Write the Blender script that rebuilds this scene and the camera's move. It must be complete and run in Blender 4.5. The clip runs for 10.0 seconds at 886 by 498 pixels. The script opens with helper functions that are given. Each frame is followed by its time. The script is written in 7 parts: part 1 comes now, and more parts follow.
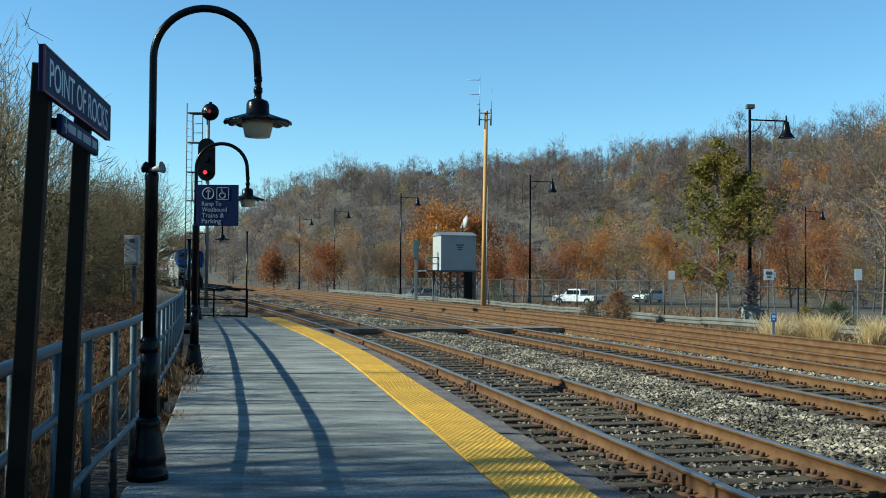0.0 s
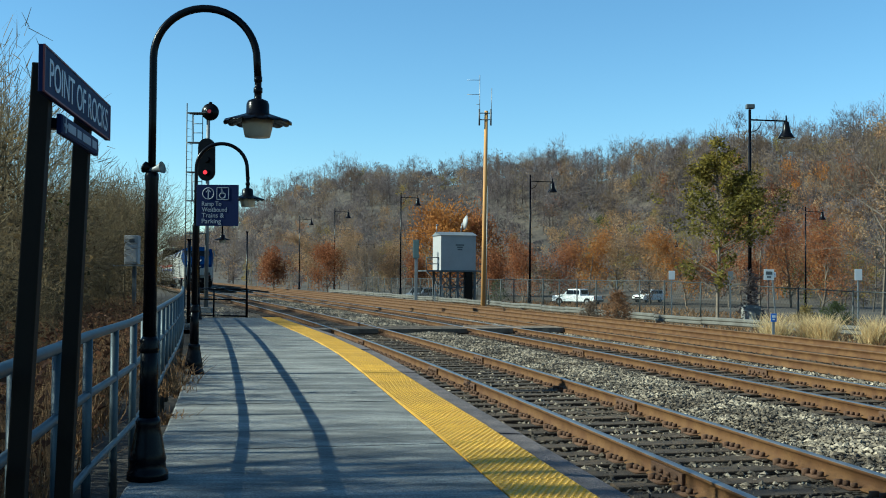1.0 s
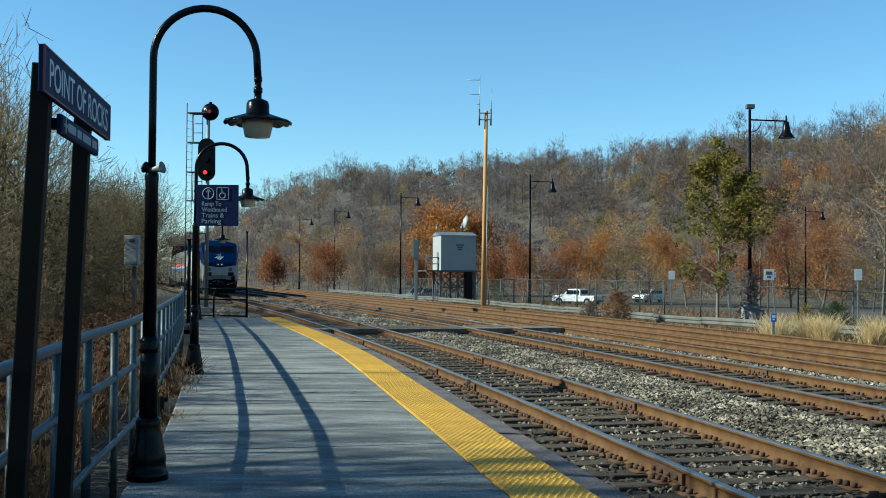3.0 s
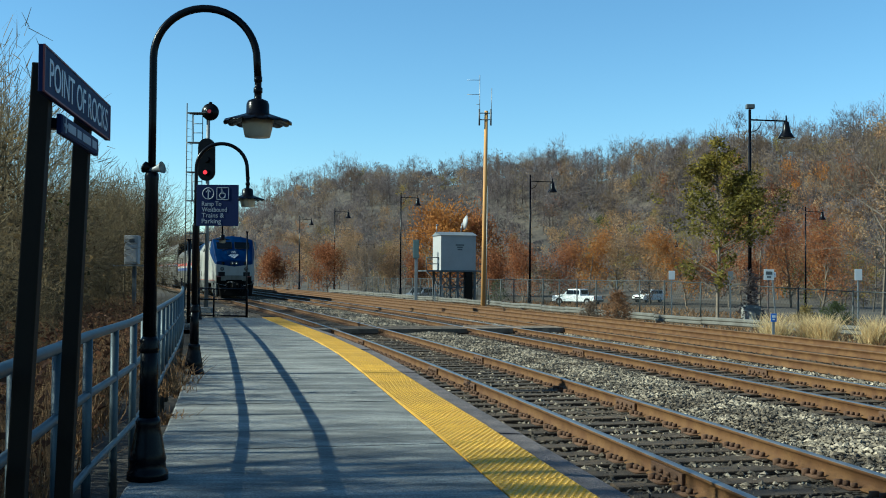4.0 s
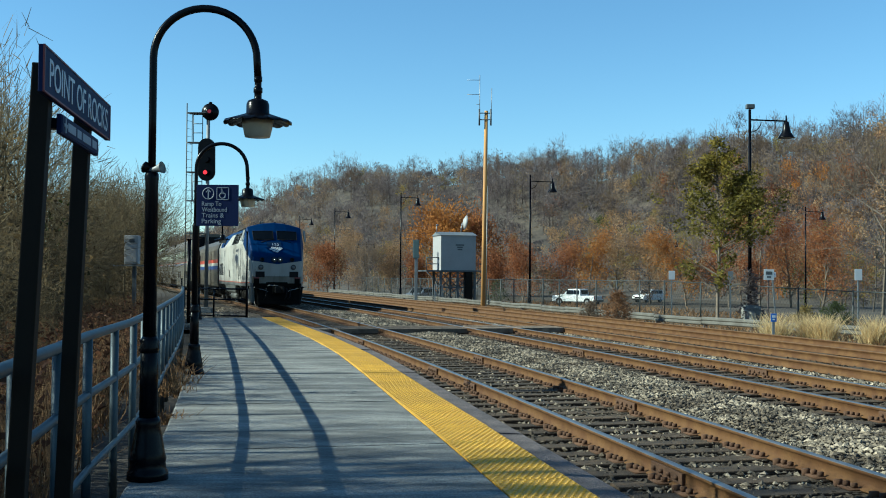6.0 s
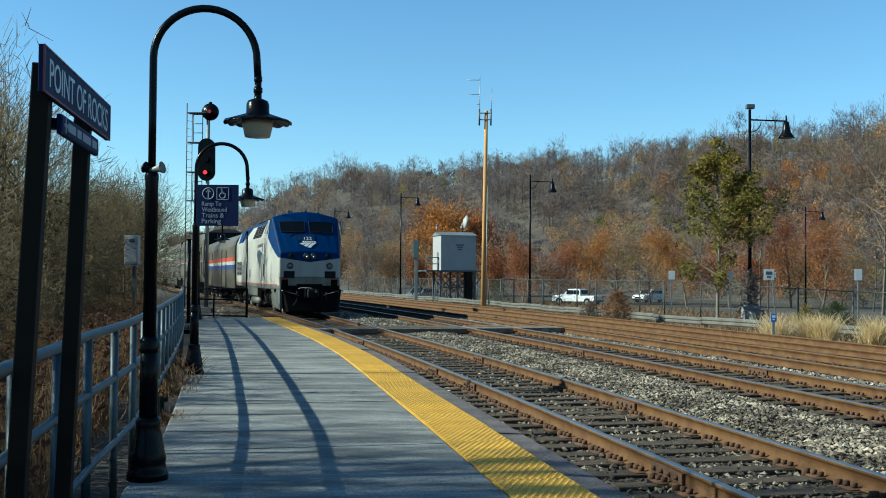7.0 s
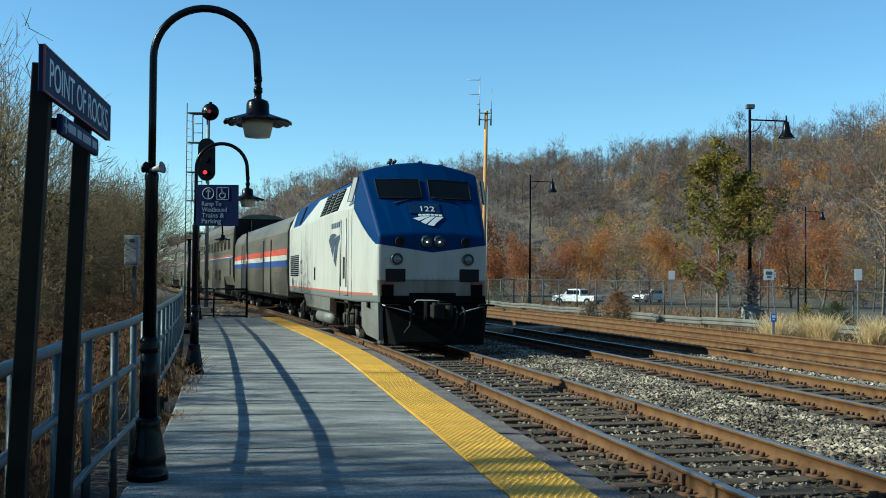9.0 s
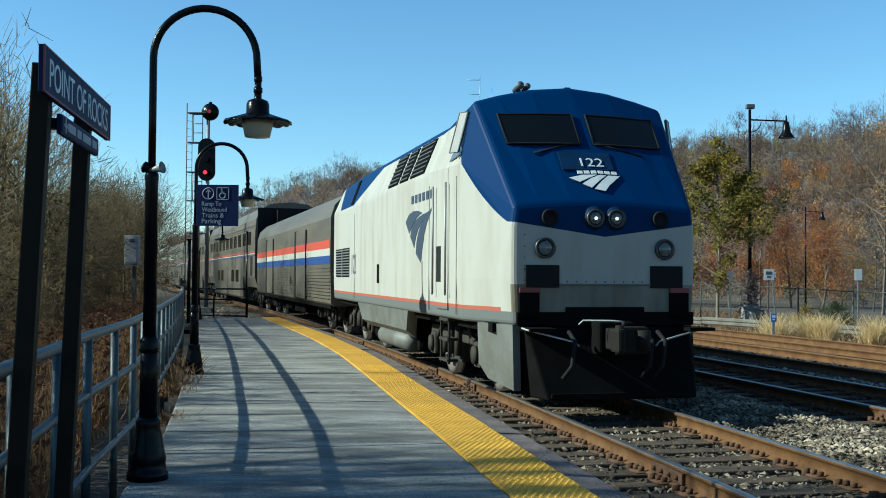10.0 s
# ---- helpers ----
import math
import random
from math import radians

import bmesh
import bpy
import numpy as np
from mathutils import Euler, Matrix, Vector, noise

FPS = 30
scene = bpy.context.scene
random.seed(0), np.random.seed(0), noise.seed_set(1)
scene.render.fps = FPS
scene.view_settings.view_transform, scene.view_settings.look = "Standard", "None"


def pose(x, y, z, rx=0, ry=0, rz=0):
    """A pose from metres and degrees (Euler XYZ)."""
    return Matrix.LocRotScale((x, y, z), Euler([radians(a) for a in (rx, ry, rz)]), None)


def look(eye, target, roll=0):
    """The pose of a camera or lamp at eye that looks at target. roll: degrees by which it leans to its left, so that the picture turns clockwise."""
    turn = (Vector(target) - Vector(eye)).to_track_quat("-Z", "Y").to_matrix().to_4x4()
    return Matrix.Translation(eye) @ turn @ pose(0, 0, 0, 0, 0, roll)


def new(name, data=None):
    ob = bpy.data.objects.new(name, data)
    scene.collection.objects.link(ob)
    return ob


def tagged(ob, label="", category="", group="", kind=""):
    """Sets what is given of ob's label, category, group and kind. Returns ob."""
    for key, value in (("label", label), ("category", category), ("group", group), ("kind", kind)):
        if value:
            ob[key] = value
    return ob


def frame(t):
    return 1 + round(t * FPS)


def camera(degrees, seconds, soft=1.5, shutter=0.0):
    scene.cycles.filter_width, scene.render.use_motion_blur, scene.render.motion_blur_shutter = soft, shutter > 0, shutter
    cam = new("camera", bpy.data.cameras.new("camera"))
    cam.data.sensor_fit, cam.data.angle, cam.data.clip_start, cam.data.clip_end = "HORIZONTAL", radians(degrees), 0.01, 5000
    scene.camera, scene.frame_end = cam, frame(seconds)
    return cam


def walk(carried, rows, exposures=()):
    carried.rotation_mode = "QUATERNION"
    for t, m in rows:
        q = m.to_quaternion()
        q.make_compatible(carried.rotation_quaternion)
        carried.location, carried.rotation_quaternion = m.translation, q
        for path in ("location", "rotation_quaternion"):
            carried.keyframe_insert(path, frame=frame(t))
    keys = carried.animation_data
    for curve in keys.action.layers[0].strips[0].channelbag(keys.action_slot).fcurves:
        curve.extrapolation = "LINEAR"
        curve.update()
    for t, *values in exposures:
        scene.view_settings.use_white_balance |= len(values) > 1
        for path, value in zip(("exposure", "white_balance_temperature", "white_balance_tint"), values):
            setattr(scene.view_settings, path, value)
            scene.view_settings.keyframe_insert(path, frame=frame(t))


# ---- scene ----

# ---------------------------------------------------------------- camera
EYE = (0.0, 0.0, 1.63)
cam = camera(46, 10.0, soft=1.0)
CAM_POSE = look(EYE, (0.0, 100.0, 1.63 + 100 * 47 / 1847), 0.4)
walk(cam, [(0.0, CAM_POSE), (10.0, CAM_POSE)], [(0.0, 1.20, 4900, -13), (10.0, 1.20, 4900, -13)])

# ---------------------------------------------------------------- world and sun
SUN_EL, SUN_TRAVEL = radians(31), radians(7)      # light travels to +x, slightly to +y
world = bpy.data.worlds.new("world")
scene.world = world
world.use_nodes = True
wn = world.node_tree
sky = wn.nodes.new("ShaderNodeTexSky")
sky.sky_type, sky.sun_disc = "NISHITA", False
sky.sun_elevation = SUN_EL
sky.sun_rotation = radians(270) - SUN_TRAVEL
sky.altitude, sky.air_density, sky.dust_density, sky.ozone_density = 0, 1.0, 0.0, 1.6
wn.nodes["Background"].inputs["Strength"].default_value = 0.06
wn.links.new(sky.outputs[0], wn.nodes["Background"].inputs["Color"])
sun_dir = Vector((math.cos(SUN_EL) * math.cos(SUN_TRAVEL), math.cos(SUN_EL) * math.sin(SUN_TRAVEL), -math.sin(SUN_EL)))
sun = new("sun", bpy.data.lights.new("sun", "SUN"))
sun.data.energy, sun.data.angle, sun.data.color = 5.0, radians(0.53), (1.0, 0.83, 0.61)
sun.matrix_world = Matrix.Translation((-40, -5, 40)) @ sun_dir.to_track_quat("-Z", "Y").to_matrix().to_4x4()


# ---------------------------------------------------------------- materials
ALBEDO_SCALE = 0.66          # every base colour scaled down, so shade comes out deeper at this exposure


def material(name, base, rough=0.7, metal=0.0, var=0.25, scale=6.0, bump=0.0, bump_scale=40.0, second=None, spec=0.5, island=0.0,
             per_object=0.0, emit=0.0, stretch=(1, 1, 1), grit=0.0):
    """A base colour with grain at two sizes, an optional second colour in patches, and fine relief."""
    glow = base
    # base colours lowered alike, leaving deeper shade under the raised exposure
    base = tuple(c * ALBEDO_SCALE for c in base)
    second = tuple(c * ALBEDO_SCALE for c in second) if second else None
    m = bpy.data.materials.new(name)
    m.use_nodes = True
    t = m.node_tree
    b = t.nodes["Principled BSDF"]
    b.inputs["Roughness"].default_value, b.inputs["Metallic"].default_value = rough, metal
    b.inputs["Specular IOR Level"].default_value = spec
    co = t.nodes.new("ShaderNodeTexCoord")
    mp = t.nodes.new("ShaderNodeMapping")
    mp.inputs["Scale"].default_value = stretch
    t.links.new(co.outputs["Object"], mp.inputs["Vector"])
    n1 = t.nodes.new("ShaderNodeTexNoise")
    n1.inputs["Scale"].default_value, n1.inputs["Detail"].default_value = scale, 5
    n2 = t.nodes.new("ShaderNodeTexNoise")
    n2.inputs["Scale"].default_value, n2.inputs["Detail"].default_value = scale * 9, 3
    for n in (n1, n2):
        t.links.new(mp.outputs["Vector"], n.inputs["Vector"])
    mix = t.nodes.new("ShaderNodeMix")
    mix.data_type = "RGBA"
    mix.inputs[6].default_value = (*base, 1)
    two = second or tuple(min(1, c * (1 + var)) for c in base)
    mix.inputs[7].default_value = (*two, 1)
    ramp = t.nodes.new("ShaderNodeMapRange")
    ramp.inputs["From Min"].default_value, ramp.inputs["From Max"].default_value = 0.38, 0.62
    t.links.new(n1.outputs["Fac"], ramp.inputs["Value"])
    t.links.new(ramp.outputs["Result"], mix.inputs[0])
    val = t.nodes.new("ShaderNodeMapRange")
    val.inputs["To Min"].default_value, val.inputs["To Max"].default_value = 1 - var, 1 + var
    t.links.new(n2.outputs["Fac"], val.inputs["Value"])
    hsv = t.nodes.new("ShaderNodeHueSaturation")
    t.links.new(mix.outputs[2], hsv.inputs["Color"])
    last = val.outputs["Result"]
    if island or per_object:
        src = t.nodes.new("ShaderNodeNewGeometry").outputs["Random Per Island"] if island else t.nodes.new("ShaderNodeObjectInfo").outputs["Random"]
        amount = island or per_object
        r = t.nodes.new("ShaderNodeMapRange")
        r.inputs["To Min"].default_value, r.inputs["To Max"].default_value = 1 - amount, 1 + amount
        t.links.new(src, r.inputs["Value"])
        mul = t.nodes.new("ShaderNodeMath")
        mul.operation = "MULTIPLY"
        t.links.new(last, mul.inputs[0])
        t.links.new(r.outputs["Result"], mul.inputs[1])
        last = mul.outputs[0]
    if grit:
        n4 = t.nodes.new("ShaderNodeTexNoise")
        n4.inputs["Scale"].default_value, n4.inputs["Detail"].default_value = 75, 3
        t.links.new(co.outputs["Object"], n4.inputs["Vector"])
        g = t.nodes.new("ShaderNodeMapRange")
        g.inputs["From Min"].default_value, g.inputs["From Max"].default_value = 0.32, 0.68
        g.inputs["To Min"].default_value, g.inputs["To Max"].default_value = 1 - grit, 1 + grit
        t.links.new(n4.outputs["Fac"], g.inputs["Value"])
        mul2 = t.nodes.new("ShaderNodeMath")
        mul2.operation = "MULTIPLY"
        t.links.new(last, mul2.inputs[0])
        t.links.new(g.outputs["Result"], mul2.inputs[1])
        last = mul2.outputs[0]
    t.links.new(last, hsv.inputs["Value"])
    t.links.new(hsv.outputs["Color"], b.inputs["Base Color"])
    if bump:
        n3 = t.nodes.new("ShaderNodeTexNoise")
        n3.inputs["Scale"].default_value, n3.inputs["Detail"].default_value = bump_scale, 4
        t.links.new(mp.outputs["Vector"], n3.inputs["Vector"])
        bp = t.nodes.new("ShaderNodeBump")
        bp.inputs["Strength"].default_value, bp.inputs["Distance"].default_value = bump, 0.02
        t.links.new(n3.outputs["Fac"], bp.inputs["Height"])
        t.links.new(bp.outputs["Normal"], b.inputs["Normal"])
    if emit:
        b.inputs["Emission Color"].default_value = (*glow, 1)
        b.inputs["Emission Strength"].default_value = emit
    return m


M = {}
M["concrete"] = material("weathered concrete", (0.335, 0.324, 0.299), 0.85, var=0.5, scale=1.6, bump=1.0, bump_scale=45, stretch=(0.5, 2.0, 1), second=(0.145, 0.140, 0.130), grit=0.45)
M["yellow"] = material("yellow tactile", (0.76, 0.43, 0.009), 0.6, var=0.15, scale=3, second=(0.62, 0.34, 0.009), grit=0.15, per_object=0.12)
M["timber_edge"] = material("worn edge timber", (0.105, 0.083, 0.080), 0.9, var=0.45, scale=3, bump=1.0, bump_scale=30, second=(0.17, 0.135, 0.128), grit=0.3)
M["rail"] = material("rusty rail", (0.088, 0.037, 0.009), 0.8, 0.0, var=0.3, scale=4, bump=0.2, bump_scale=80, second=(0.13, 0.064, 0.018), spec=0.3)
M["rail_top"] = material("polished rail head", (0.294, 0.294, 0.301), 0.38, 0.8, var=0.15, scale=5)
M["rail_dull"] = material("dull rusty rail head", (0.13, 0.075, 0.035), 0.65, 0.0, var=0.2, scale=5, spec=0.3)
M["tie"] = material("creosoted tie", (0.040, 0.025, 0.013), 0.95, var=0.4, scale=6, bump=0.8, bump_scale=60, second=(0.090, 0.057, 0.030), per_object=0.4)
M["steel_rust"] = material("rusted fixings", (0.080, 0.037, 0.015), 0.9, 0.0, var=0.3, scale=10)
M["ballast"] = material("ballast bed", (0.040, 0.025, 0.012), 0.95, var=0.45, scale=9, bump=1.0, bump_scale=45, second=(0.075, 0.054, 0.034))
M["stone"] = material("ballast stone", (0.085, 0.064, 0.042), 0.9, var=0.3, scale=1.3, island=0.85, second=(0.31, 0.255, 0.185))
M["stone_brown"] = material("rust-stained stone", (0.042, 0.030, 0.018), 0.9, var=0.3, scale=12, island=0.5)
# leaf litter; its darker patches also put undergrowth shade into the colour
M["ground"] = material("leaf litter", (0.052, 0.042, 0.032), 0.95, var=0.35, scale=0.3, bump=0.6, bump_scale=12, second=(0.10, 0.077, 0.054))
M["earth"] = material("bare dry earth", (0.17, 0.125, 0.08), 0.95, var=0.3, scale=0.5, bump=0.6, bump_scale=14, second=(0.24, 0.19, 0.125))
M["black"] = material("black gloss paint", (0.004, 0.004, 0.006), 0.26, 0.0, var=0.3, scale=8, bump=0.05, spec=0.10)
M["post_brown"] = material("dark bronze post", (0.010, 0.008, 0.006), 0.6, 0.0, var=0.2, scale=5, spec=0.1)
M["blue_rail"] = material("pale blue galvanised pipe", (0.054, 0.078, 0.097), 0.5, 0.3, var=0.2, scale=7, second=(0.076, 0.097, 0.113))
M["sign_blue"] = material("navy sign sheet", (0.008, 0.016, 0.07), 0.6, var=0.12, scale=4, spec=0.1)
M["sign_red"] = material("red sign border", (0.16, 0.02, 0.02), 0.5, var=0.1)
M["sign_white"] = material("white sign lettering", (0.62, 0.68, 0.76), 0.5, var=0.06)
# white lettering with the signs' shade put into its colour
M["sign_dim"] = material("shaded white lettering", (0.36, 0.40, 0.47), 0.6, var=0.06, spec=0.1)
M["frost"] = material("frosted lamp glass", (0.496, 0.464, 0.384), 0.35, var=0.08)
M["galv"] = material("galvanised steel", (0.257, 0.264, 0.269), 0.5, 0.5, var=0.15, scale=6)
M["red_light"] = material("red signal lens", (1.0, 0.02, 0.03), 0.3, emit=0.55)
M["white_paint"] = material("white vehicle paint", (0.80, 0.80, 0.80), 0.3, var=0.04)
M["glass_dark"] = material("dark glass", (0.004, 0.005, 0.006), 0.08, var=0.05, spec=0.22)
M["tyre"] = material("tyre rubber", (0.02, 0.02, 0.02), 0.9, var=0.2)
M["shed"] = material("grey shelter panel", (0.37, 0.355, 0.35), 0.6, var=0.08, scale=1.5)
M["pole_wood"] = material("weathered pole timber", (0.66, 0.33, 0.075), 0.85, var=0.3, scale=2, stretch=(4, 4, 0.3), second=(0.44, 0.25, 0.10))
M["fence"] = material("black chain-link", (0.03, 0.035, 0.035), 0.6, var=0.2)
M["bark"] = material("grey-brown bark", (0.15, 0.12, 0.09), 0.95, var=0.35, scale=5)
M["asphalt"] = material("dusty parking asphalt", (0.088, 0.076, 0.062), 1.0, var=0.2, scale=2, spec=0.05)


# ---------------------------------------------------------------- mesh helpers
def link_mesh(name, me, mats, parent=None, label=""):
    for m in mats if isinstance(mats, (list, tuple)) else [mats]:
        me.materials.append(m)
    ob = new(name, me)
    ob.parent = parent
    if label:
        ob["label"] = label
    return ob


def part(name, bm, mats, parent=None, label="", smooth=False):
    """One bmesh as one mesh object, under a thing or a part."""
    me = bpy.data.meshes.new(name)
    bmesh.ops.recalc_face_normals(bm, faces=bm.faces)
    if smooth:
        for f in bm.faces:
            f.smooth = True
    bm.to_mesh(me)
    bm.free()
    return link_mesh(name, me, mats, parent, label)


def thing(name, label, category, at=None, group="", kind="", parent=None):
    e = new(name)
    e.empty_display_size = 0.2
    if at is not None:
        e.matrix_basis = at
    e.parent = parent
    return tagged(e, label, category, group, kind)


def box(bm, c, s, rz=0.0, bevel=0.0, mat=0, rot=None):
    g = bmesh.ops.create_cube(bm, size=1.0)
    m = Matrix.Translation(c) @ (rot if rot is not None else Matrix.Rotation(rz, 4, "Z")) @ Matrix.Diagonal((*s, 1))
    bmesh.ops.transform(bm, matrix=m, verts=g["verts"])
    faces = {f for v in g["verts"] for f in v.link_faces}
    for f in faces:
        f.material_index = mat
    if bevel:
        edges = {e for v in g["verts"] for e in v.link_edges}
        r = bmesh.ops.bevel(bm, geom=list(edges), offset=bevel, segments=2, affect="EDGES", profile=0.6)
        for f in r["faces"]:
            f.material_index = mat
    return bm


def boxes(*args, **kw):
    bm = bmesh.new()
    for a in args:
        box(bm, *a, **kw)
    return bm


def rod(bm, a, b, r, r2=None, seg=10, mat=0):
    a, b = Vector(a), Vector(b)
    d = b - a
    g = bmesh.ops.create_cone(bm, cap_ends=True, segments=seg, radius1=r, radius2=r if r2 is None else r2, depth=d.length)
    bmesh.ops.transform(bm, matrix=Matrix.Translation((a + b) / 2) @ d.to_track_quat("Z", "Y").to_matrix().to_4x4(), verts=g["verts"])
    for f in {f for v in g["verts"] for f in v.link_faces}:
        f.material_index = mat
        f.smooth = True
    return bm


def rods(*args, **kw):
    bm = bmesh.new()
    for a in args:
        rod(bm, *a, **kw)
    return bm


def tube(bm, path, r, seg=10, mat=0):
    """A round tube along points; r is a number or one radius per point."""
    path = [Vector(p) for p in path]
    rr = r if isinstance(r, (list, tuple)) else [r] * len(path)
    rings, side = [], None
    for i, p in enumerate(path):
        d = (path[min(i + 1, len(path) - 1)] - path[max(i - 1, 0)]).normalized()
        if side is None:
            side = d.orthogonal().normalized()
        side = (side - d * side.dot(d)).normalized()
        up = d.cross(side)
        rings.append([bm.verts.new(p + rr[i] * (math.cos(k * 2 * math.pi / seg) * side + math.sin(k * 2 * math.pi / seg) * up)) for k in range(seg)])
    for a, b in zip(rings, rings[1:]):
        for k in range(seg):
            f = bm.faces.new((a[k], a[(k + 1) % seg], b[(k + 1) % seg], b[k]))
            f.material_index, f.smooth = mat, True
    for ring in (rings[0], rings[-1]):
        bm.faces.new(ring).material_index = mat
    return bm


def lathe(bm, profile, seg=24, at=(0, 0, 0), mat=0, smooth=True, wave=0.0, waves=0):
    """A turned shape from (radius, height) pairs."""
    rings = []
    for r, z in profile:
        rings.append([bm.verts.new((at[0] + r * math.cos(k * 2 * math.pi / seg), at[1] + r * math.sin(k * 2 * math.pi / seg),
                                    at[2] + z + (wave * math.cos(waves * k * 2 * math.pi / seg) * (r / profile[0][0] if profile[0][0] else 1)))) for k in range(seg)])
    for a, b in zip(rings, rings[1:]):
        for k in range(seg):
            f = bm.faces.new((a[k], a[(k + 1) % seg], b[(k + 1) % seg], b[k]))
            f.material_index, f.smooth = mat, smooth
    for ring in (rings[0], rings[-1]):
        f = bm.faces.new(ring)
        f.material_index = mat
    return bm


def loft(bm, rings, mat=0, closed=True, caps=True, smooth=False):
    vs = [[bm.verts.new(p) for p in ring] for ring in rings]
    n = len(vs[0])
    for a, b in zip(vs, vs[1:]):
        for k in range(n if closed else n - 1):
            f = bm.faces.new((a[k], a[(k + 1) % n], b[(k + 1) % n], b[k]))
            f.material_index, f.smooth = mat, smooth
    if caps:
        for ring in (vs[0], vs[-1]):
            bm.faces.new(ring).material_index = mat
    return bm


def text_mesh(body, size, depth=0.002):
    """The built-in font as a mesh in the x-y plane, starting at the origin."""
    c = bpy.data.curves.new("lettering", "FONT")
    c.body, c.size, c.extrude = body, size, depth
    ob = new("lettering", c)
    bpy.context.view_layer.update()
    me = bpy.data.meshes.new_from_object(ob.evaluated_get(bpy.context.evaluated_depsgraph_get()))
    bpy.data.objects.remove(ob)
    bpy.data.curves.remove(c)
    return me


def lettering(name, body, size, mat, parent, m, width=None, depth=0.002):
    me = text_mesh(body, size, depth)
    xs = [v.co.x for v in me.vertices]
    k = width / (max(xs) - min(xs)) if width else 1.0
    me.transform(m @ Matrix.Diagonal((k, 1, 1, 1)) @ Matrix.Translation((-min(xs), 0, 0)))
    return link_mesh(name, me, mat, parent)


def wording(name, body, size, mat, parent, m, width):
    """A line of writing, each word a part of its own."""
    ends = lambda words: [f([v.co.x for v in text_mesh(words, size).vertices]) for f in (min, max)]
    lo, hi = ends(body)
    k, done = width / (hi - lo), ""
    for word in body.split(" "):
        a, b = ends(word)
        done += word
        start = (ends(done)[1] - (b - a) - lo) * k
        done += " "
        lettering(name, word, size, mat, parent, m @ Matrix.Translation((start, 0, 0)), (b - a) * k)


def mesh_np(name, verts, faces, mats, parent=None, label="", index=None):
    """A mesh from numpy arrays; faces all have the same number of corners."""
    me = bpy.data.meshes.new(name)
    verts, faces = np.asarray(verts, np.float32), np.asarray(faces, np.int32)
    nf, k = faces.shape
    me.vertices.add(len(verts))
    me.vertices.foreach_set("co", verts.ravel())
    me.loops.add(nf * k)
    me.loops.foreach_set("vertex_index", faces.ravel())
    me.polygons.add(nf)
    me.polygons.foreach_set("loop_start", np.arange(0, nf * k, k, dtype=np.int32))
    me.polygons.foreach_set("loop_total", np.full(nf, k, np.int32))
    if index is not None:
        me.polygons.foreach_set("material_index", np.asarray(index, np.int32))
    me.update(calc_edges=True)
    return link_mesh(name, me, mats, parent, label)


# ---------------------------------------------------------------- the line of the tracks
LINE_Y = np.arange(-80.0, 460.0, 0.25)
LINE_SLOPE = np.interp(LINE_Y, (0, 12, 20, 28, 36, 45, 60, 100), (-0.1822, -0.2131, -0.2379, -0.2584, -0.2728, -0.2950, -0.3124, -0.3236))
LINE_X = np.concatenate(([0.0], np.cumsum((LINE_SLOPE[1:] + LINE_SLOPE[:-1]) * 0.125)))
LINE_X += 4.585 - np.interp(0.0, LINE_Y, LINE_X)


def centre_x(y):
    if y > 459:
        return float(LINE_X[-1]) - 0.3236 * (y - 459)
    return float(np.interp(y, LINE_Y, LINE_X))


def slope(y):
    return float(np.interp(y, LINE_Y, LINE_SLOPE))


def on_line(y, off=0.0, z=0.0):
    """The place beside the main track's centre line at its parameter y, off metres to its right."""
    m = slope(y)
    q = math.hypot(1, m)
    return Vector((centre_x(y) + off / q, y - off * m / q, z))


def heading(y):
    return math.atan(-slope(y))


STEP = 0.1
ARC_Y = np.arange(-60.0, 420.0, STEP)
ARC_S = np.concatenate(([0], np.cumsum([STEP * math.hypot(1, slope(y + STEP / 2)) for y in ARC_Y[:-1]])))


def y_at(s):
    return float(np.interp(s, ARC_S, ARC_Y))


def s_at(y):
    return float(np.interp(y, ARC_Y, ARC_S))


TRACKS = (0.0, 4.3, 7.4, 10.5)
def EDGE(y):
    """The platform's edge beside the track."""
    return float(np.interp(y, (2, 8.4, 14, 21, 26, 35), (-2.15, -2.04, -1.92, -1.68, -1.63, -1.72)))


PLATFORM_Z, PLATFORM_END = 0.10, 37.6



def FENCE_OFF(y):
    """The line of the railing behind the platform."""
    return float(np.interp(y, (2, 8.6, 11, 18, 39), (-5.66, -5.60, -5.48, -5.42, -5.05)))

# ---------------------------------------------------------------- ground
SKY_PX = (-900, -200, 200, 290, 350, 440, 480, 520, 565, 620, 700, 760, 805, 910, 1000, 1060, 1135, 1180, 1250, 1310, 1390, 1480, 1568, 1800, 2300, 4000)
SKY_Y = (440, 440, 425, 408, 398, 346, 327, 307, 295, 278, 280, 281, 274, 261, 255, 262, 236, 227, 220, 208, 202, 192, 178, 150, 200, 330)


def ridge_distance(u):
    return np.interp(u, (-0.3, 0.0, 0.42, 0.8), (560.0, 500.0, 300.0, 260.0))


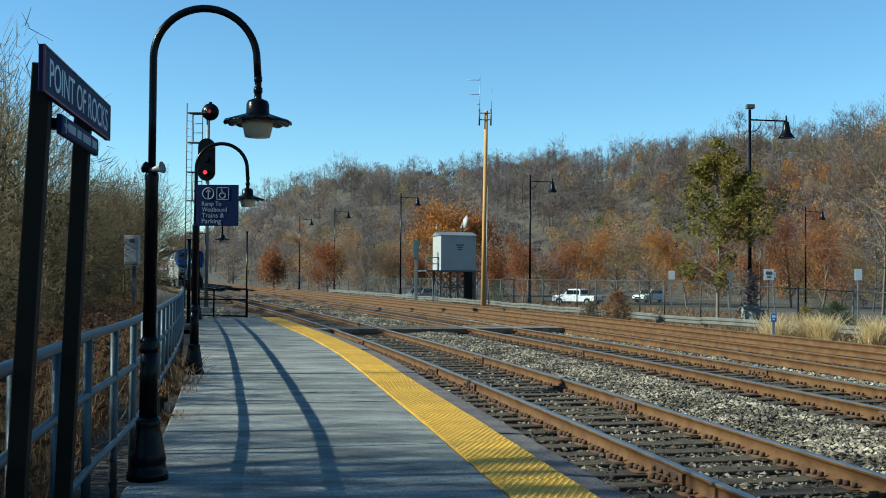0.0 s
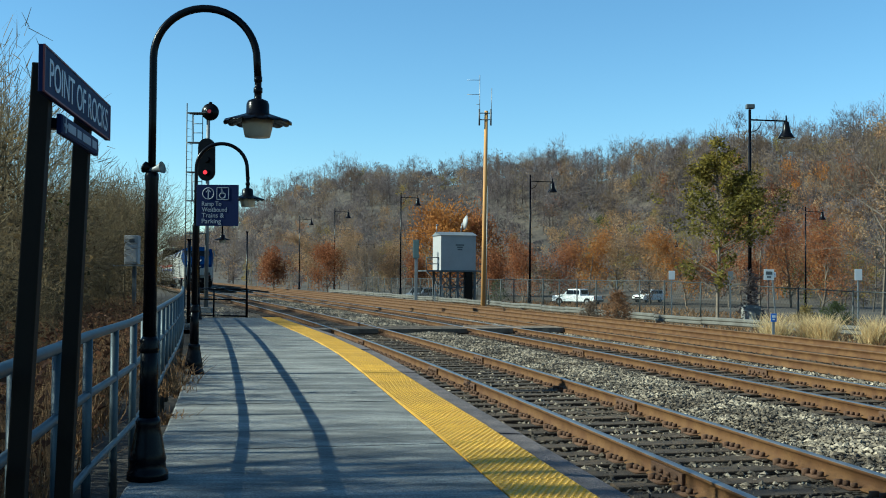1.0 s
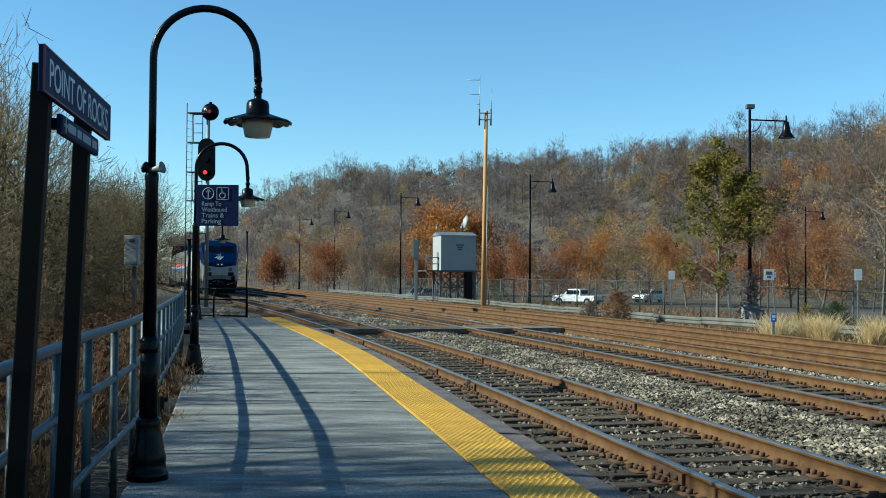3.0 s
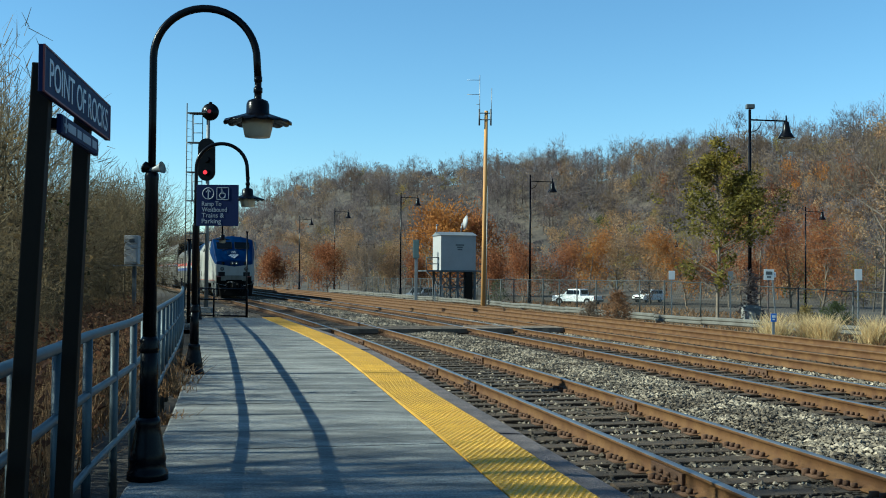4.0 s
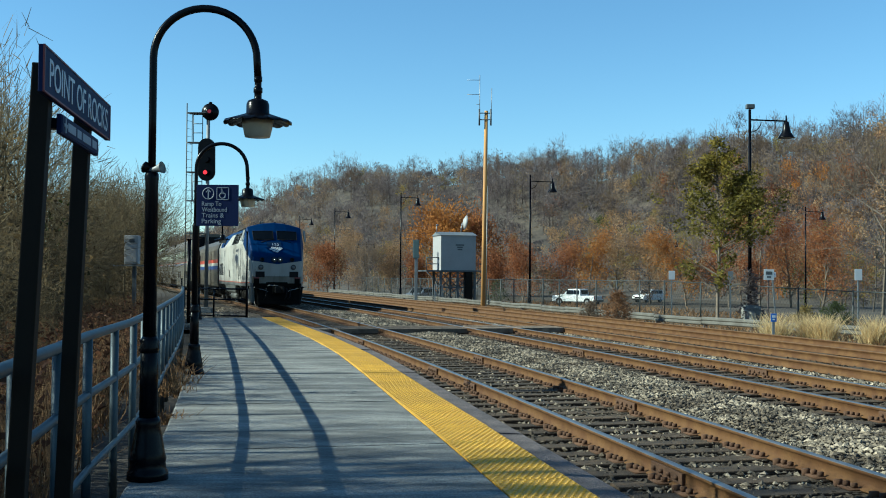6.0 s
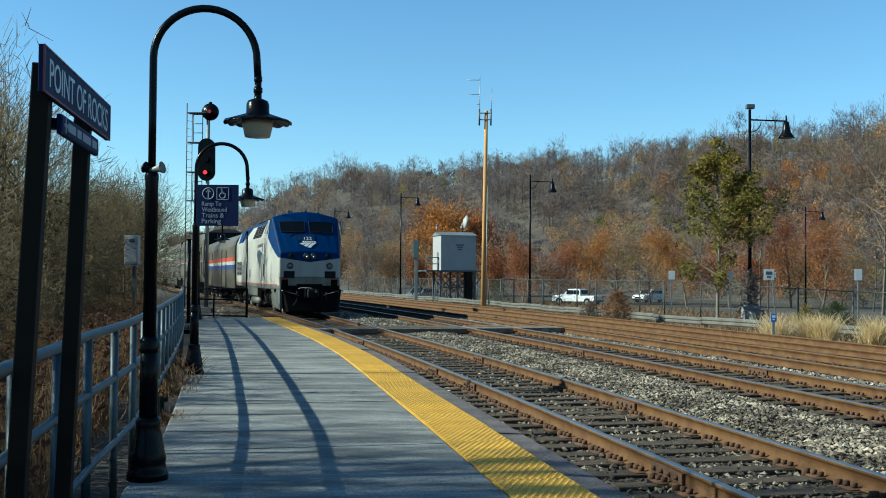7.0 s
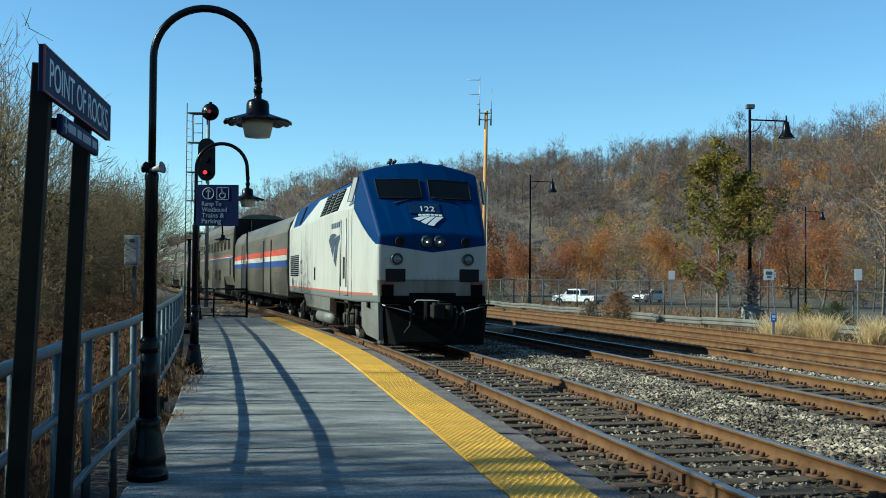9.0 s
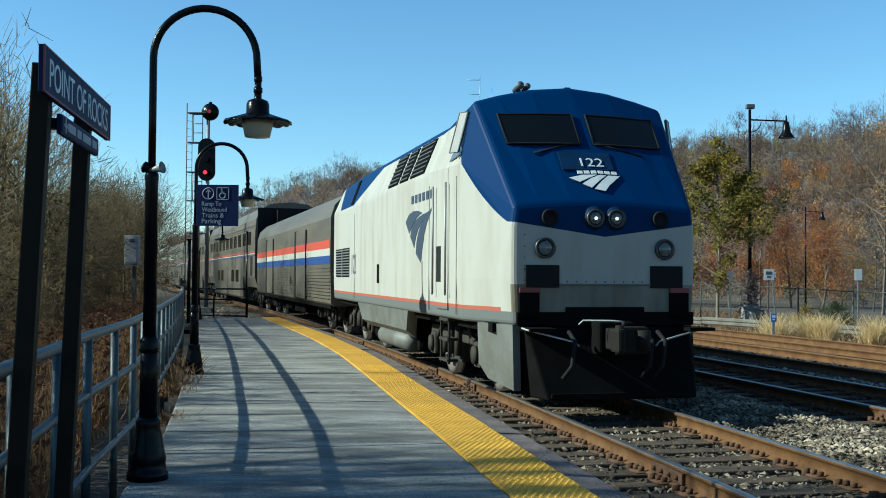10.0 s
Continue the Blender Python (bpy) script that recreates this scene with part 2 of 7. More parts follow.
def ground_z(x, y):
    """Height of the ground: track bed, the lower car park beyond the fence, and the wooded ridge."""
    x, y = np.asarray(x, float), np.asarray(y, float)
    cx = np.interp(y, LINE_Y, LINE_X) - 0.3236 * np.maximum(y - 459, 0)
    o = (x - cx) / 1.03
    z = -0.42 - 1.3 * np.clip((o - 18) / 10, 0, 1) - 0.5 * np.clip((-6.5 - o) / 6, 0, 1)
    u = x / np.maximum(y, 1.0)
    d = ridge_distance(u)
    sky_y = np.interp(784 + 1847 * u, SKY_PX, SKY_Y)
    top = (488 - sky_y) / 1847 * d - 12.0
    f = np.clip((y - 0.42 * d) / (0.58 * d), 0, 1)
    f = f * f * (3 - 2 * f)
    fade = np.clip((y - 40) / 60, 0, 1)
    far = 1 - 0.25 * np.clip((y - 1.25 * d) / d, 0, 1)
    wob = 2.5 * np.sin(x * 0.021 + 1.3) * np.cos(y * 0.017) + 1.2 * np.sin(x * 0.06) * np.sin(y * 0.05 + 0.4)
    return z + fade * f * far * (np.maximum(top, -2) + wob * f)


def make_ground():
    a = np.concatenate([-np.geomspace(2500, 30, 40), np.arange(-28, 60, 2.0), np.geomspace(61, 2500, 46)])
    b = np.concatenate([-np.geomspace(1500, 12, 16), np.arange(-10, 130, 2.5), np.geomspace(132, 4500, 80)])
    X, Y = np.meshgrid(a, b)
    Z = ground_z(X, Y)
    v = np.stack([X.ravel(), Y.ravel(), Z.ravel()], 1)
    n, m = len(a), len(b)
    i = (np.arange(m - 1)[:, None] * n + np.arange(n - 1)[None]).ravel()
    ob = mesh_np("ground", v, np.stack([i, i + 1, i + n + 1, i + n], 1), M["ground"])
    for p in ob.data.polygons:
        p.use_smooth = True
    tagged(ob, "dry brown earth and leaf litter rising to a wooded ridge", "ground", kind="structure")


make_ground()


def strip(name, ys, offs, zs, mat, jitter=0.0, kind="structure", label="", category=""):
    """A sheet that follows the line of the tracks: offsets and heights across, steps along."""
    rng = np.random.default_rng(5)
    v = []
    for y in ys:
        for o, z in zip(offs, zs):
            p = on_line(y, o, z)
            v.append((p.x, p.y, p.z + jitter * rng.uniform(-1, 1)))
    n, m = len(offs), len(ys)
    i = (np.arange(m - 1)[:, None] * n + np.arange(n - 1)[None]).ravel()
    ob = mesh_np(name, v, np.stack([i, i + 1, i + n + 1, i + n], 1), mat)
    return tagged(ob, label, category, kind=kind)


bed_y = np.concatenate([np.arange(-30, 60, 0.6), np.arange(60, 380, 4.0)])
bed_o = np.concatenate([[-1.62], np.arange(-1.5, 13.6, 0.3), [14.2, 15.0]])
bed_z = np.interp(bed_o, (-1.62, -1.3, 1.2, 1.7, 2.6, 3.1, 5.6, 5.9, 8.9, 9.1, 12.0, 13.4, 15.0), (-.24, -.21, -.21, -.15, -.15, -.21, -.21, -.19, -.175, -.18, -.19, -.33, -.50))
strip("ballast_bed", bed_y, bed_o, bed_z, M["ballast"], 0.025, label="grey and rust-stained stone ballast under four tracks", category="ballast")
# outer, disused side of the yard: brown earth
strip("cinder_path", np.concatenate([np.arange(-20, 60, 2.0), np.arange(60, 300, 8.0)]), (12.9, 14.0, 15.5, 17.0), (-.30, -.33, -.36, -.45), M["earth"], 0.02, label="bare brown earth beside the tracks", category="path")


# ---------------------------------------------------------------- tracks
RAIL_PROFILE = [(-0.07, -0.172), (0.07, -0.172), (0.07, -0.160), (0.012, -0.142), (0.010, -0.045), (0.035, -0.034), (0.036, -0.008), (0.028, 0.0),
                (-0.028, 0.0), (-0.036, -0.008), (-0.035, -0.034), (-0.010, -0.045), (-0.012, -0.142), (-0.07, -0.160)]


def rail(off, y0, y1, top, parent):
    ys = np.concatenate([np.arange(y0, 60, 0.75), np.arange(60, y1, 4.0)])
    v = []
    for y in ys:
        v += [on_line(y, off + a, b) for a, b in RAIL_PROFILE]
    n = len(RAIL_PROFILE)
    f, idx = [], []
    for j in range(len(ys) - 1):
        for k in range(n):
            f.append((j * n + k, j * n + (k + 1) % n, (j + 1) * n + (k + 1) % n, (j + 1) * n + k))
            idx.append(1 if k in (6, 7, 8) else 0)
    return mesh_np("rail", v, f, [M["rail"], top], parent, index=idx)


def tie_mesh():
    bm = boxes(((0, 0, -0.085), (2.6, 0.23, 0.17)), bevel=0.012)
    me = bpy.data.meshes.new("sleeper")
    bm.to_mesh(me)
    bm.free()
    me.materials.append(M["tie"])
    return me


def fixings_template():
    bm = bmesh.new()
    for s in (-1, 1):
        x = s * 0.7525
        box(bm, (x, 0, 0.008), (0.34, 0.18, 0.018))
        for a, b in ((-0.105, 0.05), (0.105, -0.05), (-0.10, -0.055), (0.11, 0.055)):
            box(bm, (x + a, b, 0.035), (0.05, 0.035, 0.045))
        box(bm, (x + 0.13, 0.135, 0.02), (0.07, 0.04, 0.07))
        box(bm, (x - 0.13, 0.135, 0.02), (0.07, 0.04, 0.07))
    v = np.array([q.co[:] for q in bm.verts])
    f = np.array([[q.index for q in p.verts] for p in bm.faces])
    bm.free()
    return v, f


def make_track(off, label, top, y_parts, y_end, start=-25.0):
    t = thing("railway_track", label, "railway track", group="parallel railway tracks", kind="structure")
    for s in (-0.7525, 0.7525):
        rail(off + s, start, 380, top, t)
    me = tie_mesh()
    tv, tf = fixings_template()
    rng = random.Random(int(off * 10) + 3)
    fv, ff, rest_v, rest_f = [], [], [], []
    base = boxes(((0, 0, -0.085), (2.6, 0.23, 0.17)))
    bv = np.array([q.co[:] for q in base.verts])
    bf = np.array([[q.index for q in p.verts] for p in base.faces])
    base.free()
    y = -8.0
    while y < y_end:
        a = heading(y) + rng.uniform(-0.012, 0.012)
        p = on_line(y, off + rng.uniform(-0.06, 0.06), -0.172 + rng.uniform(-0.008, 0.004) - (0.025 if off > 6 else 0))
        m = Matrix.Translation(p) @ Matrix.Rotation(a, 4, "Z")
        mm = np.array(m)
        if y < y_parts:
            o = new("sleeper", me)
            o.parent, o.matrix_basis = t, m
        else:
            rest_f.append(bf + 8 * len(rest_v))
            rest_v.append(bv @ mm[:3, :3].T + mm[:3, 3])
        if y < 62 and off < 6:
            m2 = np.array(Matrix.Translation(on_line(y, off, -0.172)) @ Matrix.Rotation(heading(y), 4, "Z"))
            ff.append(tf + len(tv) * len(fv))
            fv.append(tv @ m2[:3, :3].T + m2[:3, 3])
        y += 0.52 / math.hypot(1, slope(y)) + rng.uniform(-0.02, 0.02)
    if fv:
        tagged(mesh_np("rail_fixings", np.concatenate(fv), np.concatenate(ff), M["steel_rust"], t), kind="stuff")
    if rest_v:
        tagged(mesh_np("far_sleepers", np.concatenate(rest_v), np.concatenate(rest_f), M["tie"], t), kind="stuff")
    return t


make_track(TRACKS[0], "railway track with worn shiny rails on dark timber sleepers", M["rail_top"], 60, 150)
make_track(TRACKS[1], "railway track with rust-brown rails on timber sleepers", M["rail_top"], 55, 150)
make_track(TRACKS[2], "rust-brown siding track on timber sleepers", M["rail_dull"], 35, 150)
make_track(TRACKS[3], "rust-brown outer siding on sunken timber sleepers", M["rail_dull"], 35, 150)


# loose stones
def scatter_stones(name, count, y_range, o_range, z0, size, mat, seed, label, skip=(), near=1.6):
    rng = np.random.default_rng(seed)
    y = y_range[0] + (y_range[1] - y_range[0]) * rng.random(count) ** near
    o = rng.uniform(*o_range, count)
    keep = np.ones(count, bool)
    for a, b in skip:
        keep &= ~((o > a) & (o < b))
    y, o = y[keep], o[keep]
    count = len(y)
    base = np.array([(1, 0, 0), (0, 1, 0), (-1, 0, 0), (0, -1, 0), (0, 0, 1), (0, 0, -1)], float)
    tri = np.array([(0, 1, 4), (1, 2, 4), (2, 3, 4), (3, 0, 4), (1, 0, 5), (2, 1, 5), (3, 2, 5), (0, 3, 5)])
    s = rng.uniform(size[0], size[1], (count, 1, 1)) * rng.uniform(0.4, 1.4, (count, 6, 1))
    ang = rng.uniform(0, 6.283, count)
    v = base[None] * s + rng.uniform(-0.7, 0.7, (count, 6, 3)) * size[0]
    c, si = np.cos(ang)[:, None], np.sin(ang)[:, None]
    v = np.stack([v[..., 0] * c - v[..., 1] * si, v[..., 0] * si + v[..., 1] * c, v[..., 2] * 0.62], 2)
    place = np.array([on_line(a, b)[:] for a, b in zip(y, o)])
    place[:, 2] = z0(o) + rng.uniform(-0.01, 0.02, count)
    v = (v + place[:, None]).reshape(-1, 3)
    f = (tri[None] + 6 * np.arange(count)[:, None, None]).reshape(-1, 3)
    ob = tagged(mesh_np(name, v, f, mat), label, "gravel", kind="stuff")
    ob.data.shade_flat()


bed = lambda o: np.interp(o, bed_o, bed_z)
RAILS = tuple((t + s - 0.09, t + s + 0.09) for t in TRACKS for s in (-0.7525, 0.7525))
scatter_stones("ballast_stones", 30000, (6, 46), (0.95, 3.0), lambda o: bed(o) + 0.03, (0.014, 0.046), M["stone"], 11, "loose grey ballast stones between the tracks", RAILS)
scatter_stones("rusty_stones", 5000, (6, 40), (-1.6, 1.2), lambda o: bed(o) + 0.015, (0.018, 0.045), M["stone_brown"], 22, "rust-stained stones between the sleepers", RAILS)
scatter_stones("ballast_stones", 9000, (6, 40), (-1.55, 1.2), lambda o: bed(o) + 0.01, (0.018, 0.04), M["stone"], 12, "grey ballast stones between the sleepers", RAILS)
scatter_stones("rusty_stones", 15000, (9, 46), (2.7, 9.4), lambda o: bed(o) + 0.01, (0.02, 0.045), M["stone_brown"], 13, "rust-stained ballast stones between the sleepers", RAILS)
scatter_stones("ballast_stones", 6000, (12, 46), (5.5, 6.3), lambda o: bed(o) + 0.03, (0.025, 0.05), M["stone"], 14, "loose grey ballast stones beside the second track", RAILS)
scatter_stones("ballast_stones", 9000, (36, 80), (1.2, 3.3), lambda o: bed(o) + 0.04, (0.04, 0.07), M["stone"], 15, "pale grey ballast stones along the far curve", RAILS, 1.0)
scatter_stones("ballast_stones", 5000, (37.5, 60), (-5.2, -1.4), lambda o: -0.28 + 0 * o, (0.04, 0.08), M["stone"], 16, "pale grey ballast beyond the platform's end", (), 1.0)
strip("ballast_shoulder", np.arange(37.0, 90, 2.0), (-6.0, -5.0, -3.5, -1.55), (-.42, -.30, -.27, -.24), M["ballast"], 0.02, label="grey stone ballast beyond the platform's end", category="ballast")


# ---------------------------------------------------------------- platform
def make_platform():
    p = thing("platform", "low concrete station platform with a yellow tactile edge", "platform", kind="structure")
    y, n = -7.0, 0
    rng = random.Random(4)
    while y < PLATFORM_END:
        y1 = min(y + rng.choice((0.8, 1.5, 1.6, 1.9)), PLATFORM_END)
        a = [on_line(k, FENCE_OFF(k) + 0.3) for k in np.linspace(y + 0.006, y1 - 0.006, 5)]
        b = [on_line(k, EDGE(k) - 0.62) for k in np.linspace(y + 0.006, y1 - 0.006, 5)]
        bm = bmesh.new()
        dz = rng.uniform(-0.004, 0.004)
        rings = []
        for q, r in zip(a, b):
            rings.append([(q.x, q.y, -0.42), (q.x, q.y, PLATFORM_Z + dz - 0.01), (q.x + 0.02, q.y, PLATFORM_Z + dz), (r.x - 0.006, r.y, PLATFORM_Z + dz), (r.x, r.y, PLATFORM_Z + dz - 0.01), (r.x, r.y, -0.42)])
        loft(bm, rings)
        part("concrete_slab", bm, M["concrete"], p)
        y = y1
    # dark bed under the strip and the edge
    ys = np.linspace(-7.0, PLATFORM_END, 50)
    bm = bmesh.new()
    loft(bm, [[on_line(k, EDGE(k) - 0.615, -0.42), on_line(k, EDGE(k) - 0.615, PLATFORM_Z - 0.012), on_line(k, EDGE(k) + 0.28, PLATFORM_Z - 0.04), on_line(k, EDGE(k) + 0.28, -0.42)] for k in ys])
    part("edge_beam", bm, M["timber_edge"], p)
    # tactile tiles with domes
    L, W = 0.912, 0.60
    bm = boxes(((0, 0, -0.01), (W, L - 0.022, 0.02)))
    for i in range(10):
        for j in range(15):
            lathe(bm, [(0.018, 0.0), (0.011, 0.009)], 6, ((i - 4.75 + 0.5 * (j % 2)) * 0.058, (j - 7) * 0.060, 0.0), smooth=False)
    tile = bpy.data.meshes.new("tactile_tile")
    bm.to_mesh(tile)
    bm.free()
    tile.materials.append(M["yellow"])
    y = -6.9
    while y < PLATFORM_END - 0.5:
        k = y + L / 2
        q0, q1 = on_line(y, EDGE(y) - 0.305), on_line(y + L, EDGE(y + L) - 0.305)
        d = q1 - q0
        o = new("tactile_tile", tile)
        o.parent = p
        o.matrix_basis = Matrix.Translation((*((q0 + q1) / 2).xy, PLATFORM_Z + 0.004 + rng.uniform(-0.002, 0.002))) @ Matrix.Rotation(math.atan2(-d.x, d.y), 4, "Z")
        y += L * d.y / d.length
    # worn timber edge in lengths
    y = -6.9
    while y < PLATFORM_END - 0.3:
        y1 = min(y + rng.uniform(1.9, 2.6), PLATFORM_END)
        bm = bmesh.new()
        dz, w = rng.uniform(-0.015, 0.003), rng.uniform(-0.02, 0.02)
        loft(bm, [[on_line(k, EDGE(k) + 0.012, PLATFORM_Z - 0.16), on_line(k, EDGE(k) + 0.012, PLATFORM_Z - 0.012 + dz), on_line(k, EDGE(k) + 0.27 + w, PLATFORM_Z - 0.03 + dz), on_line(k, EDGE(k) + 0.30 + w, PLATFORM_Z - 0.06 + dz), on_line(k, EDGE(k) + 0.30 + w, PLATFORM_Z - 0.2)] for k in np.linspace(y + 0.008, y1, 4)])
        part("edge_plank", bm, M["timber_edge"], p)
        y = y1


make_platform()


def make_railing():
    r = thing("railing", "pale blue painted steel pipe railing along the platform's back edge", "railing")
    z = lambda h: PLATFORM_Z + h
    for h, rad in ((1.07, 0.036), (0.64, 0.030), (0.12, 0.026)):
        bm = bmesh.new()
        tube(bm, [on_line(y, FENCE_OFF(y) + (0.03 if h < 0.2 else 0), z(h)) for y in np.arange(-7.0, 38.5, 0.75)], rad, 10)
        part("pipe", bm, M["blue_rail"], r)
    y = -6.06
    while y < 38.4:
        p = on_line(y, FENCE_OFF(y))
        bm = rods(((p.x, p.y, -0.35), (p.x, p.y, z(1.06)), 0.034))
        part("post", bm, M["blue_rail"], r)
        y += 1.235
    return r


make_railing()


# ---------------------------------------------------------------- platform furniture
def arc_pts(c, r, a0, a1, n, d):
    """Points on a circle that stands upright along the level direction d."""
    return [Vector(c) + Vector((d[0] * r * math.cos(radians(a)), d[1] * r * math.cos(radians(a)), r * math.sin(radians(a)))) for a in np.linspace(a0, a1, n)]


def make_lamp(x, y):
    l = thing("platform_lamp", "black gooseneck platform lamp on a fluted cast-iron post", "street lamp", Matrix.Translation((x, y, PLATFORM_Z)) @ Matrix.Rotation(heading(y) - 0.1, 4, "Z"), "gooseneck platform lamps")
    bm = bmesh.new()
    lathe(bm, [(0.152, 0), (0.152, 0.05), (0.138, 0.07), (0.130, 0.12), (0.136, 0.15), (0.124, 0.20), (0.102, 0.33), (0.088, 0.40), (0.094, 0.43), (0.076, 0.46)], 20)
    part("base", bm, M["black"], l)
    bm = bmesh.new()
    lathe(bm, [(0.070, 0.44), (0.066, 0.97), (0.054, 0.98)], 16)
    lathe(bm, [(0.056, 0.93), (0.070, 0.94), (0.074, 0.98), (0.066, 1.0), (0.070, 1.03), (0.052, 1.06)], 16)
    lathe(bm, [(0.051, 1.04), (0.048, 2.20), (0.052, 2.24), (0.052, 2.27), (0.032, 2.32)], 14)
    part("shaft", bm, M["black"], l)
    R = 0.385
    bm = bmesh.new()
    path = [(0, 0, 2.28), (0, 0, 2.7), (0, 0, 3.0)] + [(p.x, p.y, p.z) for p in arc_pts((R, 0, 3.155), R, 180, 0, 22, (1, 0))] + [(2 * R + 0.01, 0, 3.0)]
    tube(bm, path, 0.0285, 12)
    part("gooseneck", bm, M["black"], l)
    h = 2 * R + 0.01
    bm = bmesh.new()
    lathe(bm, [(0.031, 3.03), (0.031, 2.995), (0.026, 2.99), (0.026, 2.95), (0.034, 2.945), (0.034, 2.91), (0.028, 2.905), (0.028, 2.86), (0.04, 2.85)], 14, (h, 0, 0))
    part("coupling", bm, M["black"], l)
    bm = bmesh.new()
    lathe(bm, [(0.04, 2.86), (0.075, 2.845), (0.086, 2.82), (0.088, 2.75), (0.12, 2.735), (0.12, 2.70), (0.10, 2.69)], 24, (h, 0, 0))
    part("lamp_housing", bm, M["black"], l)
    bm = bmesh.new()
    prof = [(0.115, 2.735), (0.17, 2.715), (0.255, 2.685), (0.258, 2.675), (0.17, 2.70), (0.10, 2.71)]
    lathe(bm, prof, 48, (h, 0, 0), wave=0.0035, waves=16)
    part("shade", bm, M["black"], l, "wavy black metal shade")
    bm = bmesh.new()
    lathe(bm, [(0.118, 2.70), (0.115, 2.66), (0.095, 2.57), (0.02, 2.565)], 24, (h, 0, 0))
    part("glass_bowl", bm, M["frost"], l, "frosted cream glass bowl")
    return l


LAMPS = ((-2.19, 7.82), (-3.80, 16.01), (-8.20, 35.0))
for x, y in LAMPS:
    make_lamp(x, y)

# loudspeaker on the first post
h = thing("loudspeaker", "grey horn loudspeaker clamped to a lamp post", "loudspeaker", Matrix.Translation((-2.19, 7.82, PLATFORM_Z + 2.31)) @ Matrix.Diagonal((0.72, 0.72, 0.72, 1)))
bm = bmesh.new()
lathe(bm, [(0.02, -0.06), (0.03, 0.0), (0.045, 0.05), (0.062, 0.08), (0.064, 0.085), (0.03, 0.03), (0.01, 0.0)], 18)
bm.transform(Matrix.Translation((0.05, -0.05, 0.0)) @ Matrix.Rotation(radians(78), 4, "Y") @ Matrix.Rotation(radians(15), 4, "X"))
part("horn", bm, M["galv"], h)
bm = bmesh.new()
lathe(bm, [(0.03, -0.05), (0.06, 0.0), (0.06, 0.02), (0.02, 0.04)], 16)
bm.transform(Matrix.Translation((-0.06, -0.02, 0.02)) @ Matrix.Rotation(radians(-70), 4, "Y"))
part("driver_cap", bm, M["black"], h)
part("clamp", boxes(((0, 0, 0), (0.10, 0.10, 0.05)), bevel=0.008), M["black"], h)


# station name sign on two posts
SIGN_TURN = 0.148


def rail_line(y, side):
    """The line of the name board: its x at y."""
    return -1.748 - SIGN_TURN * (y - 4.5) + side


def make_station_sign():
    s = thing("station_sign", "navy station name sign with white letters on dark posts", "sign")
    for x, y, lean in ((-1.955, 4.77, 2.6), (-2.070, 5.715, 2.1)):
        bm = boxes(((0, 0, 1.25), (0.084, 0.084, 2.54)), bevel=0.006)
        bm.transform(Matrix.Translation((x, y, 0.07)) @ Matrix.Rotation(radians(lean), 4, "Y") @ Matrix.Rotation(math.atan(SIGN_TURN), 4, "Z"))
        part("post", bm, M["post_brown"], s)
    turn = math.atan(SIGN_TURN)
    d = Vector((-SIGN_TURN, 1.0, 0)).normalized()
    for name, y0, y1, z1, z0, frame_mat, words, size in (("name_board", 4.5, 6.165, 2.623, 2.415, M["sign_blue"], "POINT OF ROCKS", 0.182), ("arrow_board", 4.87, 5.81, 2.377, 2.283, M["sign_blue"], "", 0.06)):
        a, b = Vector((rail_line(y0, 0), y0, 0)), Vector((rail_line(y1, 0), y1, 0))
        c, n = (a + b) / 2, (b - a).length
        rot = Matrix.Rotation(turn, 4, "Z")
        bd = part(name, boxes((((c.x), c.y, (z0 + z1) / 2), (0.022, n, z1 - z0)), rot=rot, bevel=0.003), frame_mat, s, "navy board with a red rim")
        part("face", boxes(((c.x + 0.012 * math.cos(turn), c.y + 0.012 * math.sin(turn), (z0 + z1) / 2), (0.006, n - 0.016, z1 - z0 - 0.016)), rot=rot), M["sign_blue"], bd)
        # lettering runs along the board, facing the tracks
        right = Vector((math.cos(turn), math.sin(turn), 0))
        m = Matrix(((d.x, 0, right.x, 0), (d.y, 0, right.y, 0), (0, 1, 0, 0), (0, 0, 0, 1)))
        if words:
            for z in (z0 + 0.004, z1 - 0.004):
                part("rim", boxes(((c.x + 0.014 * math.cos(turn), c.y + 0.014 * math.sin(turn), z), (0.008, n, 0.008)), rot=rot), M["sign_red"], bd, "thin red rim")
            for q in (a, b):
                part("rim", boxes(((q.x + 0.014 * math.cos(turn), q.y + 0.014 * math.sin(turn), (z0 + z1) / 2), (0.008, 0.008, z1 - z0)), rot=rot), M["sign_red"], bd, "thin red rim")
            o = a + d * 0.10 + right * 0.0155 + Vector((0, 0, z0 + 0.040))
            wording("lettering", words, size, M["sign_white"], bd, Matrix.Translation(o) @ m, n - 0.20)
        else:
            x = 0.13
            for k, w in enumerate((0.18, 0.10, 0.22, 0.13)):
                q = a + d * (x + w / 2) + right * 0.0165 + Vector((0, 0, (z0 + z1) / 2))
                part("lettering", boxes((q, (0.003, w, 0.042)), rot=rot), M["sign_dim"], bd)
                x += w + 0.04
            bm = bmesh.new()
            q = a + d * 0.08 + right * 0.0165 + Vector((0, 0, (z0 + z1) / 2))
            for ang in (0, 90):
                box(bm, q, (0.003, 0.07 if ang else 0.016, 0.016 if ang else 0.07), rot=rot)
            part("arrow", bm, M["sign_dim"], bd)
    # brackets between posts and boards
    for y, z in ((4.77, 2.48), (5.715, 2.45), (4.89, 2.33), (5.715, 2.32)):
        part("bracket", boxes(((rail_line(y, -0.04), y, z), (0.06, 0.06, 0.05)), rz=turn), M["black"], s)


make_station_sign()


